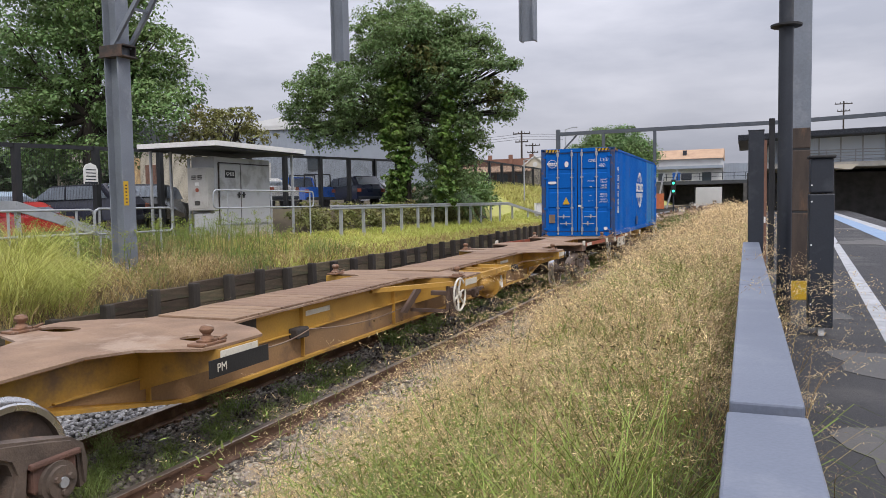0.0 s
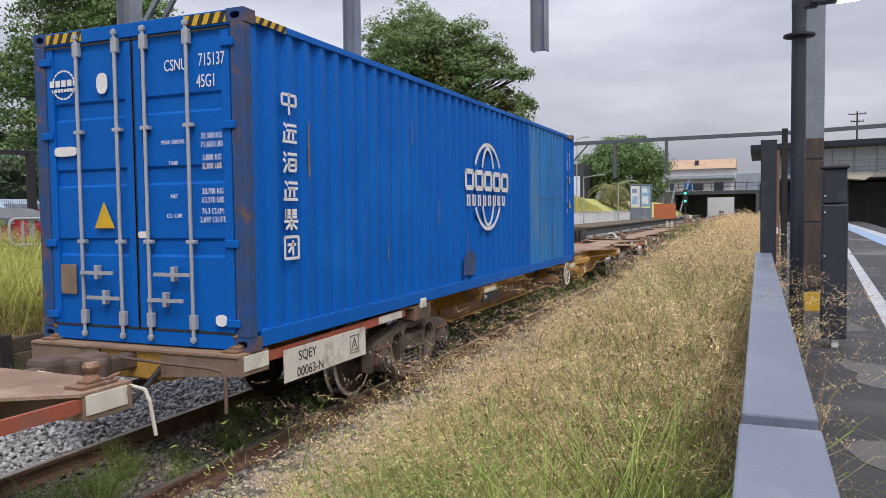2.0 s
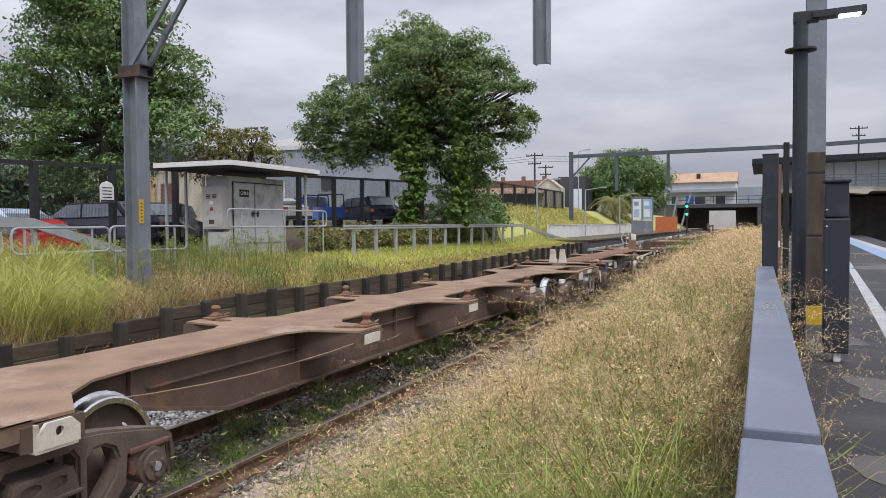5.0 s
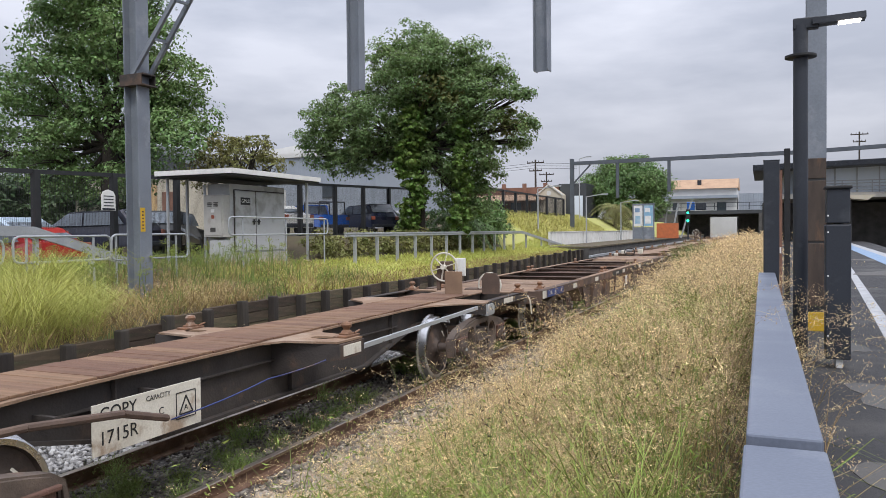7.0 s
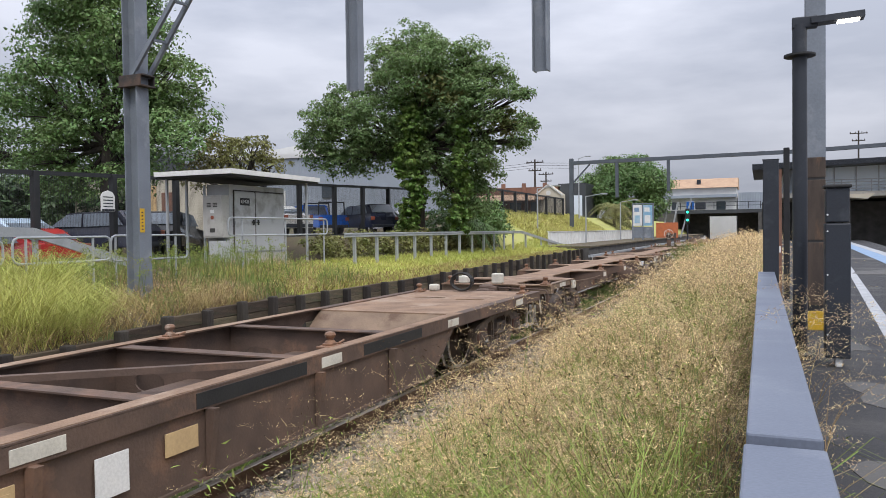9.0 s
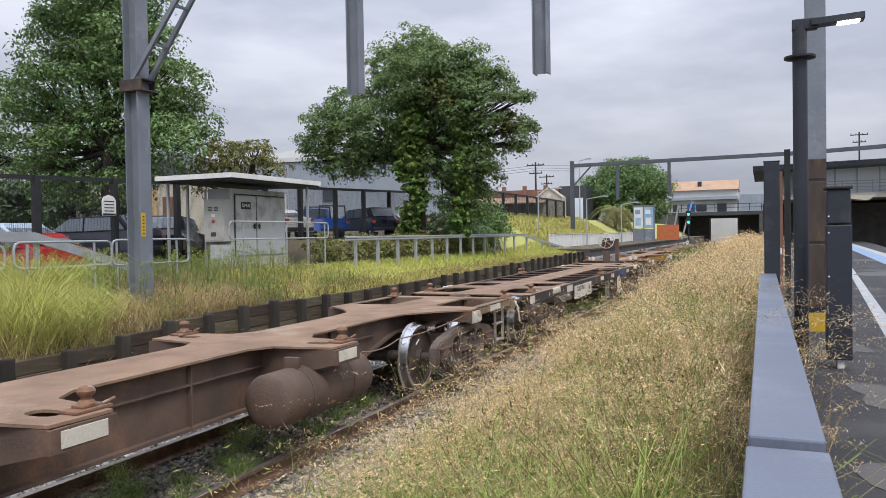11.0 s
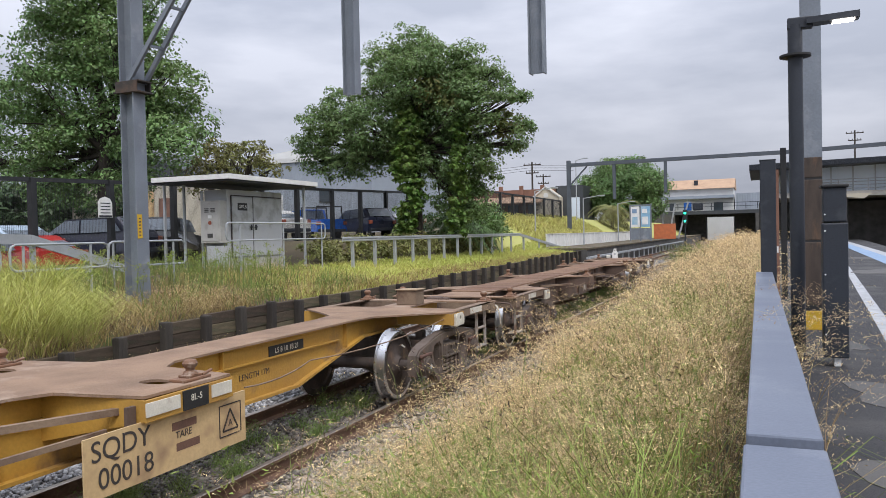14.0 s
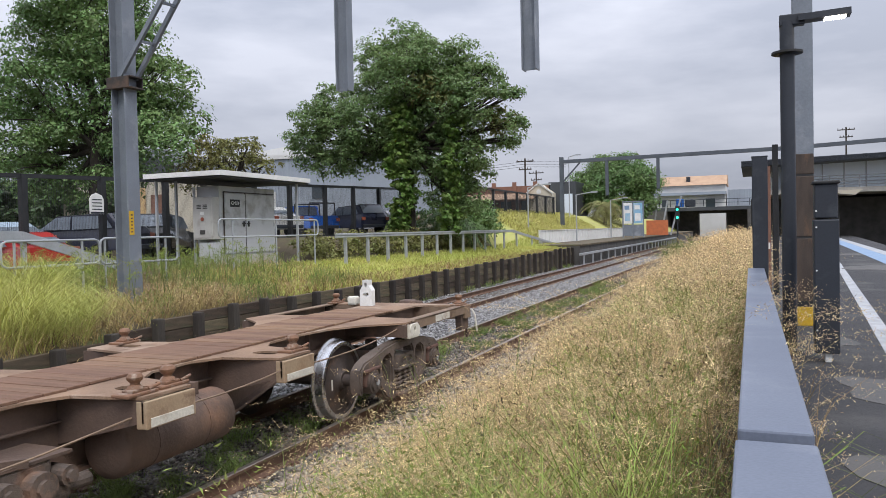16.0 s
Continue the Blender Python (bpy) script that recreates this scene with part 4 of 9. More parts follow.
    beam(bm, (0.5, 13.1, 0.60), (1.0, 13.05, 0.60), 0.03, 0.07)
    box(bm, 0.92, 1.0, 12.95, 13.1, 0.53, 0.68, 0.02)
    rod(bm, (0.98, 13.02, 0.60), (1.03, 13.02, 0.60), 0.035, 10)
    part("brake_rigging", bm, BROWN, w)
    bm = bmesh.new()
    rod(bm, (1.0, 14.35, 0.86), (1.04, 14.3, 0.56), 0.02, 7)
    part("drain_hose", bm, WHITE, w)
    bm = bmesh.new()
    rod(bm, (0.42, 17.1, 0.66), (0.42, 17.28, 0.66), 0.075, 12)
    part("cable_guide", bm, DARKBROWN, w)
    bm = bmesh.new()
    box(bm, 0.37, 0.5, 8.35, 8.6, 0.60, 0.72, 0.02)
    part("valve", bm, DARKBROWN, w)
    cable(w, [(1.15, 6.5, 0.86), (0.62, 8.4, 0.72), (0.5, 11.3, 0.60)])
    cable(w, [(0.5, 15.0, 0.7), (0.6, 17.2, 0.80), (1.15, L - 6.5, 0.88)])
    sign(w, 1.23, 0.62, 2.15, 0.62, 0.92, CREAM, [("SQEY", 1.0, 0.83, 0.13), ("00063-N", 1.05, 0.68, 0.13)], 0.13, DARKBROWN, (1.9, 0.76, 0.12), "white number board")
    for y in (3.7, L - 3.7):
        add_bogie(w, y)
    end_gear(w, L)
    return w


def brown_spine_wagon(s0, L, b1, b2, arms, top, side, label, style, hw=0.47, arm_w=0.52):
    """Spine wagon with outrigger arms; style picks its extras, hw is half the spine's width."""
    w = make_wagon(s0, label)
    pts = [(0, 1.2), (0.24, 1.2), (0.27, hw + 0.05), (0.36, hw - 0.04), (b1 - 0.45, hw - 0.04), (b1 - 0.34, hw + 0.05), (b1 - 0.28, 1.16), (b1 + 0.16, 1.2), (b1 + 0.5, 0.78), (b1 + 0.9, hw + 0.07), (b1 + 1.4, hw)]
    e = arm_w / 2 - 0.02
    for a in arms:
        pts += [(a - e - 0.36, hw), (a - e - 0.10, hw + 0.13), (a - e, 1.18), (a + e, 1.2), (a + e + 0.12, hw + 0.15), (a + e + 0.38, hw)]
    pts += [(b2 - 1.4, hw), (b2 - 0.9, hw + 0.07), (b2 - 0.5, 0.78), (b2 - 0.16, 1.2), (b2 + 0.28, 1.16), (b2 + 0.34, hw + 0.05), (b2 + 0.45, hw - 0.04), (L - 0.36, hw - 0.04), (L - 0.27, hw + 0.05), (L - 0.24, 1.2), (L, 1.2)]
    deck(w, pts, [(0.86, a, 0.14, 0.09) for a in arms], top, label="rust-brown steel top plate", thick=0.022)
    deep = 0.36
    spine_web("spine", w, [(0.05, 0.74), (b1 + 1.0, 0.72), (b1 + 2.6, deep), (b2 - 2.6, deep), (b2 - 1.0, 0.72), (L - 0.05, 0.74)], side, hw - 0.11)
    bm = bmesh.new()
    for s in (-1, 1):
        beam(bm, (s * (hw - 0.08), b1 + 1.6, 0.76), (s * (hw - 0.08), b2 - 1.6, 0.76), 0.06, 0.014)
    part("rib", bm, side, w)
    for a in arms:
        arm(w, a, arm_w, 0.955, 0.58, side, hw - 0.11)
        if style == "brown" or style == "plank":
            marker(w, 1.216, a, 0.88, 0.36, 0.11)
        for s in (-1, 1):
            twistlock(w, s * 1.06, a + 0.15, 0.982)
    for y in (b1, b2):
        arm(w, y, 0.45, 0.955, 0.80, side)
        for s in (-1, 1):
            bm = bmesh.new()
            plate(bm, [(y - 0.14, 0.80), (y + 0.16, 0.80), (y + 0.16, 0.90), (y + 0.10, 0.955), (y - 0.08, 0.955), (y - 0.14, 0.90)], [oval(y + 0.01, 0.89, 0.03, 0.03)], s * 1.235 - 0.012, s * 1.235 + 0.012, "x")
            box(bm, s * 1.19 - 0.05, s * 1.19 + 0.05, y - 0.13, y + 0.15, 0.78, 0.80)
            box(bm, s * 1.19 - 0.05, s * 1.19 + 0.05, y - 0.15, y - 0.13, 0.78, 0.955)
            part("lifting_lug", bm, CREAM if style != "plank" else GALV, w)
    for y, e in ((0.17, 1), (L - 0.17, -1)):
        arm(w, y, 0.22, 0.955, 0.72, side if style == "plank" else TAN)
        for s in (-1, 1):
            twistlock(w, s * 1.06, y, 0.982)
            bm = bmesh.new()
            q = b1 if e > 0 else L - b2
            beam(bm, (s * 1.185, y, 0.925), (s * 1.185, y + e * (q - 0.3), 0.925), 0.03, 0.11)
            beam(bm, (s * 1.12, y + e * 0.1, 0.972), (s * 1.12, y + e * (q - 0.2), 0.972), 0.16, 0.016)
            part("side_strap", bm, TAN if style != "plank" else DARKBROWN, w)
            marker(w, s * 1.203, y + e * (q * 0.45), 0.925, 0.5, 0.085)
        coupler(w, 0 if e > 0 else L, -e)
    for y in (b1, b2):
        add_bogie(w, y)
    return w


# two long yellow wagons, the second one loaded
yellow_spine_wagon(-26.0, False, YELLOW)
yellow_spine_wagon(-0.15, True, YELLOW)

# brown spine wagon
w3 = brown_spine_wagon(25.65, 19.2, 2.3, 16.9, [6.4, 9.6, 12.8], RUST_TOP, BROWN, "empty rust-brown spine container wagon with cream end straps", "brown")
step_ladder(w3, 1.1, 18.6, 0.35, 0.9)
cylinder_tank(w3, 0.75, 13.2, 14.6, 0.58, 0.2, BROWN)
cable(w3, [(1.1, 12.8, 0.8), (0.6, 15.0, 0.7), (1.1, 16.7, 0.9)])
cable(w3, [(0.5, 3.2, 0.8), (1.15, 6.3, 0.86), (0.5, 8.6, 0.6)])
sign(w3, 0.378, 7.2, 8.4, 0.42, 0.72, BROWN, [("A", 7.6, 0.56, 0.16)], 0.1, TAN, (8.0, 0.55, 0.14))
bm = bmesh.new()
pipe(bm, [(-0.55, 0.3, 0.98), (-0.5, 0.25, 1.16), (-0.3, 0.1, 1.2), (-0.15, 0.0, 1.1), (-0.1, -0.15, 1.0)], 0.035)
part("end_hose", bm, CREAM, w3, "cream coiled end hose")
for x0, x1, z1 in ((0.02, 0.22, 1.16), (-1.0, -0.8, 1.10)):
    bm = bmesh.new()
    box(bm, x0, x1, 0.03, 0.25, 0.98, z1, 0.03)
    part("end_box", bm, TAN, w3)

# dark plank-topped short wagon
w4 = brown_spine_wagon(45.67, 12.6, 1.52, 10.43, [6.1], RUST_TOP, DARKBROWN, "dark short container wagon with rusty cross-planked spine", "plank")
plank_lines(w4, 0.44, 0.95, 11.5, 0.19, 0.983, PLANK)
sign(w4, 0.60, 3.30, 4.48, 0.44, 0.83, CREAM, [("CQPY", 3.55, 0.745, 0.14), ("1715R", 3.55, 0.56, 0.15), ("CAPACITY", 3.97, 0.77, 0.058), ("C", 4.00, 0.64, 0.085)], 0.1, BLACK, (4.29, 0.62, 0.15), "white number board with black lettering")
bm = bmesh.new()
for y in (3.0, 4.0):
    beam(bm, (0.36, y, 0.8), (0.59, y, 0.8), 0.04, 0.04)
part("panel_bracket", bm, DARKBROWN, w4)
bm = bmesh.new()
pipe(bm, [(0.42, 1.9, 0.80), (0.8, 2.6, 0.86), (0.9, 3.3, 0.80), (0.75, 3.9, 0.62)], 0.03)
part("bent_bar", bm, BROWN, w4)
cable(w4, [(0.5, 3.6, 0.52), (0.8, 5.2, 0.70), (1.18, 6.2, 0.88)], 0.007, BLUEPAINT)
bm = bmesh.new()
beam(bm, (1.17, 6.3, 0.86), (1.17, 10.0, 0.93), 0.035, 0.05)
part("rod", bm, GALV, w4)
handwheel(w4, -0.02, 11.55, 1.47, 0.25, "y")
bm = bmesh.new()
box(bm, 0.10, 0.30, 11.75, 11.80, 1.30, 1.62, 0.01)
box(bm, 0.17, 0.23, 11.76, 11.79, 0.98, 1.32, 0.004)
part("stand_plate", bm, WHITE, w4)
bm = bmesh.new()
box(bm, 0.04, 0.36, 11.42, 11.47, 0.98, 1.40, 0.012)
part("upright_plate", bm, RUST_TOP, w4, "rusty upright plate")
bm = bmesh.new()
plate(bm, [(0.56, 0.98), (0.88, 0.98), (0.88, 1.26), (0.82, 1.35), (0.62, 1.35), (0.56, 1.26)], [], 11.9, 11.95, "y")
part("upright_plate", bm, BROWN, w4)
bm = bmesh.new()
for x in (-0.34, -0.06):
    plate(bm, [(x - 0.10, 0.98), (x + 0.12, 0.98), (x + 0.06, 1.36), (x - 0.06, 1.36)], [], 0.25, 0.33, "y")
part("end_bracket", bm, CREAM, w4, "white upright brackets at the wagon end")
marker(w4, 1.216, 0.16, 0.83, 0.3, 0.12, BLUEPAINT, "blue painted end mark")


def ladder_wagon(s0, L, b1, b2):
    """Flat wagon with solid end decks, deep side girders and open bays."""
    w = make_wagon(s0, "rusty open-bay container flat wagon with blue and white side marks")
    half = 1.24
    for y0, y1 in ((0.0, 3.4), (L - 4.05, L)):
        bm = bmesh.new()
        plate(bm, [(-half + 0.03, y0), (half - 0.03, y0), (half - 0.03, y1), (-half + 0.03, y1)], [oval(-0.35, (y0 + y1) / 2 + 0.4, 0.32, 0.10), oval(0.5, (y0 + y1) / 2 + 0.2, 0.28, 0.10)], 0.965, 0.985)
        part("end_deck", bm, RUST_TOP, w, "rusty steel end deck with oval holes")
        bm = bmesh.new()
        e = y1 if y0 == 0 else y0
        d = 1 if y0 == 0 else -1
        plate(bm, [(e, 0.965), (e + d * 0.7, 0.45), (e + d * 0.7, 0.43), (e - d * 0.02, 0.945)], [], -half + 0.1, half - 0.1, "x")
        part("sloping_end", bm, TAN, w)
        bm = bmesh.new()
        yy = y0 if y0 == 0 else y1
        box(bm, -half, half, yy - 0.015, yy + 0.015, 0.74, 0.985, 0.004)
        part("end_plate", bm, BROWN, w)
    for s in (-1, 1):
        bm = bmesh.new()
        xo = s * half
        plate(bm, [(0, 0.99), (L, 0.99), (L, 0.83), (L - 4.35, 0.82), (L - 5.1, 0.30), (4.05, 0.30), (3.65, 0.82), (0, 0.83)], [], xo - s * 0.02 - 0.008, xo - s * 0.02 + 0.008, "x")
        beam(bm, (xo - s * 0.06, 0, 0.995), (xo - s * 0.06, L, 0.995), 0.16, 0.016)
        beam(bm, (xo - s * 0.06, 4.05, 0.30), (xo - s * 0.06, L - 5.1, 0.30), 0.16, 0.02)
        beam(bm, (xo + s * 0.005, 0.02, 0.915), (xo + s * 0.005, L - 0.02, 0.915), 0.03, 0.15)
        yy = 4.6
        while yy < L - 5:
            plate(bm, [(xo, 0.84), (xo + s * 0.09, 0.84), (xo + s * 0.02, 0.32), (xo, 0.32)], [], yy - 0.03, yy + 0.03, "y")
            yy += 1.55
        part("side_girder", bm, BROWN, w, "deep brown side girder")
        bm = bmesh.new()
        beam(bm, (xo - s * 0.07, 3.4, 1.006), (xo - s * 0.07, L - 4.05, 1.006), 0.15, 0.006)
        part("top_flange", bm, RUST_TOP, w)
    bm = bmesh.new()
    box(bm, -0.22, 0.22, 0.5, L - 0.5, 0.44, 0.70, 0.01)
    part("centre_sill", bm, BROWN, w)
    for i, y in enumerate(np.linspace(4.7, L - 6.1, 6)):
        bm = bmesh.new()
        plate(bm, [(-1.21, 0.97), (1.21, 0.97), (1.21, 0.42), (0.4, 0.42), (-0.4, 0.42), (-1.21, 0.42)], [oval(0.75, 0.62, 0.2, 0.1), oval(-0.75, 0.62, 0.2, 0.1)], y - 0.01, y + 0.01, "y")
        box(bm, -1.21, 1.21, y - 0.09, y + 0.09, 0.972, 0.99, 0.003)
        part("cross_bearer", bm, BROWN, w)
        if i in (1, 3):
            bm = bmesh.new()
            beam(bm, (-1.15, y + 0.1, 0.94), (1.15, y + 2.0, 0.94), 0.09, 0.06)
            part("diagonal_brace", bm, BROWN, w)
    xs_ = half + 0.02
    marker(w, xs_, 0.13, 0.915, 0.26, 0.15)
    marker(w, xs_, 1.0, 0.915, 1.3, 0.145, BLUEPAINT, "blue painted band")
    for y in (2.75, 5.2, 9.3, 12.6, 15.8, 18.9):
        marker(w, xs_ + 0.002, y, 0.915, 0.38, 0.10)
    for y in (8.2, 11.4, 14.0):
        marker(w, xs_, y, 0.915, 1.5, 0.12, BLACK, "black painted band")
    for y, tx in ((0.62, "20ft"), (0.95, "40ft"), (1.45, "B")):
        words("lettering", tx, 0.085, Matrix.Translation((xs_ + 0.008, y, 0.915)) @ FACE_X, CREAM, w)
    words("lettering", "LSB 4 23 0", 0.09, Matrix.Translation((xs_ + 0.008, 8.2, 0.915)) @ FACE_X, CREAM, w)
    sign(w, half + 0.012, 7.1, 9.15, 0.40, 0.76, LABELTAN, [("CQGY", 7.42, 0.66, 0.15), ("527-T", 7.42, 0.49, 0.15), ("CAPACITY", 8.28, 0.71, 0.07), ("73t AT 23t AXLE LOAD", 8.35, 0.63, 0.06), ("65t AT 21t AXLE LOAD A", 8.37, 0.56, 0.06),
                                                                 ("TARE     GROSS", 8.3, 0.49, 0.06)], 0.1, DARKBROWN, label="ochre capacity panel with dark lettering")
    sign(w, half + 0.016, 8.85, 9.12, 0.47, 0.72, LABELTAN, [("ALC", 8.985, 0.6, 0.09)], 0.1, BLACK)
    marker(w, half + 0.012, 9.85, 0.60, 0.28, 0.28, WHITE, "white document holder")
    marker(w, half + 0.012, 10.5, 0.66, 0.34, 0.17, LABELTAN, "small ochre plate")
    marker(w, half + 0.012, 9.4, 0.42, 0.3, 0.16, WHITE, "white plate")
    for y in (0.5, 6.9, 7.3, 12.9, L - 0.5):
        for s in (-1, 1):
            twistlock(w, s * 1.06, y, 0.99)
    for y in (b1, b2):
        bm = bmesh.new()
        box(bm, -1.1, 1.1, y - 0.18, y + 0.18, 0.76, 0.955, 0.01)
        part("bolster", bm, BROWN, w)
        add_bogie(w, y)
    handwheel(w, 0.27, -0.28, 1.12, 0.23, "y")
    coupler(w, 0, -1)
    coupler(w, L, 1)
    bm = bmesh.new()
    for i in range(3):
        n = 16
        for j in range(n):
            a, b = 2 * math.pi * j / n, 2 * math.pi * (j + 1) / n
            rod(bm, (-0.25 + 0.22 * math.cos(a), L - 0.3 + 0.05 * i, 1.18 + 0.17 * math.sin(a)), (-0.25 + 0.22 * math.cos(b), L - 0.3 + 0.05 * i, 1.18 + 0.17 * math.sin(b)), 0.02, 5)
    part("coiled_hose", bm, HOSE, w)
    bm = bmesh.new()
    box(bm, -0.95, -0.78, L - 0.3, L - 0.1, 0.99, 1.12, 0.03)
    part("end_block", bm, CREAM, w)
    step_ladder(w, 1.15, L - 0.55, 0.36, 0.84, 0.42)
    return w


ladder_wagon(59.1, 20.25, 1.95, 18.3)

# brown spine wagon in mid train
w6 = brown_spine_wagon(80.3, 18.2, 2.0, 16.2, [5.8, 9.1, 12.4], RUST_TOP, BROWN, "empty grey-brown spine container wagon with air tank", "brown", 0.40)
cylinder_tank(w6, 0.80, 11.6, 13.2, 0.52, 0.27, BROWN)
cable(w6, [(1.1, 12.9, 0.82), (0.7, 14.6, 0.72), (1.1, 16.0, 0.9)])
cable(w6, [(0.5, 2.6, 0.9), (1.15, 5.6, 0.86), (0.5, 8.4, 0.6)])
step_ladder(w6, 1.1, 17.4, 0.30, 0.85)
for x0, x1, z1 in ((-0.1, 0.12, 1.2), (-0.85, -0.65, 1.14)):
    bm = bmesh.new()
    box(bm, x0, x1, 0.1, 0.32, 0.98, z1, 0.03)
    part("end_block", bm, CREAM, w6)


def frame_wagon(s0, L, b1, b2):
    """Skeletal wagon: side sills, centre sill and cross members, open between."""
    w = make_wagon(s0, "dark skeletal container wagon with open frame and brake wheels")
    q = 3.4
    pts = [(0, 1.2), (q, 1.2), (q + 0.3, 0.75), (q + 0.5, 0.36), (L - q - 0.5, 0.36), (L - q - 0.3, 0.75), (L - q, 1.2), (L, 1.2)]
    deck(w, pts, [(0.72, 1.05, 0.34, 0.6, 16, 6), (0.70, 2.78, 0.36, 0.5, 16, 6), (0.72, L - 1.05, 0.34, 0.6, 16, 6), (0.70, L - 2.78, 0.36, 0.5, 16, 6)], RUST_TOP, label="rusty end platform plate", thick=0.02)
    spine_web("centre_sill", w, [(0.05, 0.74), (3.0, 0.72), (4.2, 0.50), (L - 4.2, 0.50), (L - 3.0, 0.72), (L - 0.05, 0.74)], DARKBROWN, 0.26)
    for s in (-1, 1):
        bm = bmesh.new()
        plate(bm, [(s * 1.10, 0.79), (s * 1.22, 0.79), (s * 1.22, 0.975), (s * 1.10, 0.975), (s * 1.10, 0.958), (s * 1.195, 0.958), (s * 1.195, 0.807), (s * 1.10, 0.807)], [], 0.0, L, "y")
        part("side_sill", bm, DARKBROWN, w, "dark channel-section side sill")
    for i, y in enumerate(np.linspace(q + 0.9, L - q - 0.9, 7)):
        bm = bmesh.new()
        for s in (-1, 1):
            box(bm, min(s * 0.26, s * 1.18), max(s * 0.26, s * 1.18), y - 0.012, y + 0.012, 0.70, 0.95)
            box(bm, min(s * 0.26, s * 1.18), max(s * 0.26, s * 1.18), y - 0.06, y + 0.06, 0.945, 0.957, 0.002)
        part("cross_member", bm, BROWN, w)
    for y in (b1, b2):
        for s in (-1, 1):
            bm = bmesh.new()
            box(bm, s * 1.22 - 0.03, s * 1.22 + 0.03, y - 0.28, y + 0.28, 0.86, 0.99, 0.03)
            for e in (-0.14, 0.1):
                rod(bm, (s * 1.22, y + e, 0.95), (s * 1.27, y + e, 0.95), 0.04, 10)
            part("lifting_lug", bm, CREAM, w)
        add_bogie(w, y)
    marker(w, 1.226, 0.15, 0.88, 0.30, 0.14)
    marker(w, 1.226, 3.1, 0.88, 0.5, 0.14)
    for y in (6.8, 8.3, 10.9):
        marker(w, 1.226, y, 0.885, 0.4, 0.10)
    marker(w, 1.224, 7.6, 0.88, 1.0, 0.13, BLACK, "black painted band")
    marker(w, 1.224, 9.9, 0.88, 1.5, 0.13, BLUEPAINT, "blue painted band")
    words("lettering", "A", 0.12, Matrix.Translation((1.23, 1.35, 0.88)) @ FACE_X, CREAM, w)
    words("lettering", "B", 0.12, Matrix.Translation((1.23, L - 0.9, 0.88)) @ FACE_X, CREAM, w)
    sign(w, 1.235, 3.55, 5.35, 0.60, 0.90, CREAM, [("CQKY 1032 L", 4.2, 0.81, 0.15)], 0.1, DARKBROWN, (5.1, 0.76, 0.11), "white number board")
    handwheel(w, 1.21, 9.4, 0.56, 0.25)
    handwheel(w, -0.10, L + 0.03, 1.79, 0.27, "y")
    bm = bmesh.new()
    box(bm, -0.22, 0.02, L + 0.03, L + 0.15, 0.90, 1.42, 0.012)
    box(bm, 0.22, 0.34, L + 0.05, L + 0.17, 0.90, 1.86, 0.01)
    box(bm, -0.04, 0.24, L + 0.07, L + 0.13, 1.58, 1.80, 0.01)
    box(bm, -0.3, 0.4, L - 0.06, L + 0.12, 0.86, 0.97, 0.004)
    part("brake_column", bm, BROWN, w)
    for y in (0.6, L - 0.6):
        for s in (-1, 1):
            twistlock(w, s * 1.06, y, 0.982)
    for y in (7.0, 7.3):
        for s in (-1, 1):
            twistlock(w, s * 1.13, y, 0.975)
    step_ladder(w, 1.14, 7.7, 0.25, 0.8)
    step_ladder(w, 1.14, L - 0.5, 0.25, 0.85)
    coupler(w, 0, -1)
    coupler(w, L, 1)
    bm = bmesh.new()
    beam(bm, (0.6, 4.0, 0.85), (1.0, 5.5, 0.88), 0.04, 0.05)
    part("brake_lever", bm, BROWN, w)
    return w


frame_wagon(99.35, 14.35, 1.93, 12.42)

# yellow I-beam spine wagon with air tanks
w8 = brown_spine_wagon(114.75, 14.2, 1.55, 12.5, [7.03], RUST_TOP, YELLOW, "yellow spine container wagon with brake cylinders and ochre board", "yellow", 0.28, 0.95)
cylinder_tank(w8, 0.62, 4.9, 5.6, 0.60, 0.22, TAN)
cylinder_tank(w8, 0.62, 3.3, 3.6, 0.62, 0.16, YELLOW, "brake_cylinder")
bm = bmesh.new()
beam(bm, (0.40, 2.3, 0.72), (0.9, 4.2, 0.80), 0.05, 0.05)
beam(bm, (0.40, 4.0, 0.62), (1.0, 6.4, 0.76), 0.03, 0.04)
beam(bm, (0.40, 5.5, 0.86), (1.1, 6.9, 0.86), 0.05, 0.05)
part("brake_rigging", bm, TAN, w8)
sign(w8, 1.16, 6.06, 7.72, 0.38, 0.80, LABELTAN, [("SQDY", 6.38, 0.69, 0.2), ("00018", 6.42, 0.50, 0.2), ("TARE", 6.98, 0.62, 0.075)], 0.1, DARKBROWN, (7.52, 0.58, 0.17), "ochre number board with dark scuffs")
for y0, y1, z0, z1 in ((6.86, 7.12, 0.66, 0.72), (6.90, 7.15, 0.50, 0.56)):
    bm = bmesh.new()
    box(bm, 1.155, 1.163, y0, y1, z0, z1)
    part("scuff_bar", bm, BRICKDARK, w8)
bm = bmesh.new()
for y in (6.5, 7.3):
    beam(bm, (1.12, y, 0.72), (1.12, y, 0.92), 0.03, 0.08)
part("board_hanger", bm, BROWN, w8)
marker(w8, 1.217, 6.72, 0.885, 0.34, 0.10)
marker(w8, 1.217, 7.36, 0.885, 0.24, 0.10)
sign(w8, 1.222, 6.92, 7.2, 0.80, 0.95, BLACK, [("8L-5", 7.06, 0.885, 0.07)], 0.07, CREAM)
sign(w8, 0.192, 9.42, 10.1, 0.76, 0.88, BLACK, [("LS 8 10 18 21", 9.76, 0.82, 0.085)], 0.08, CREAM)
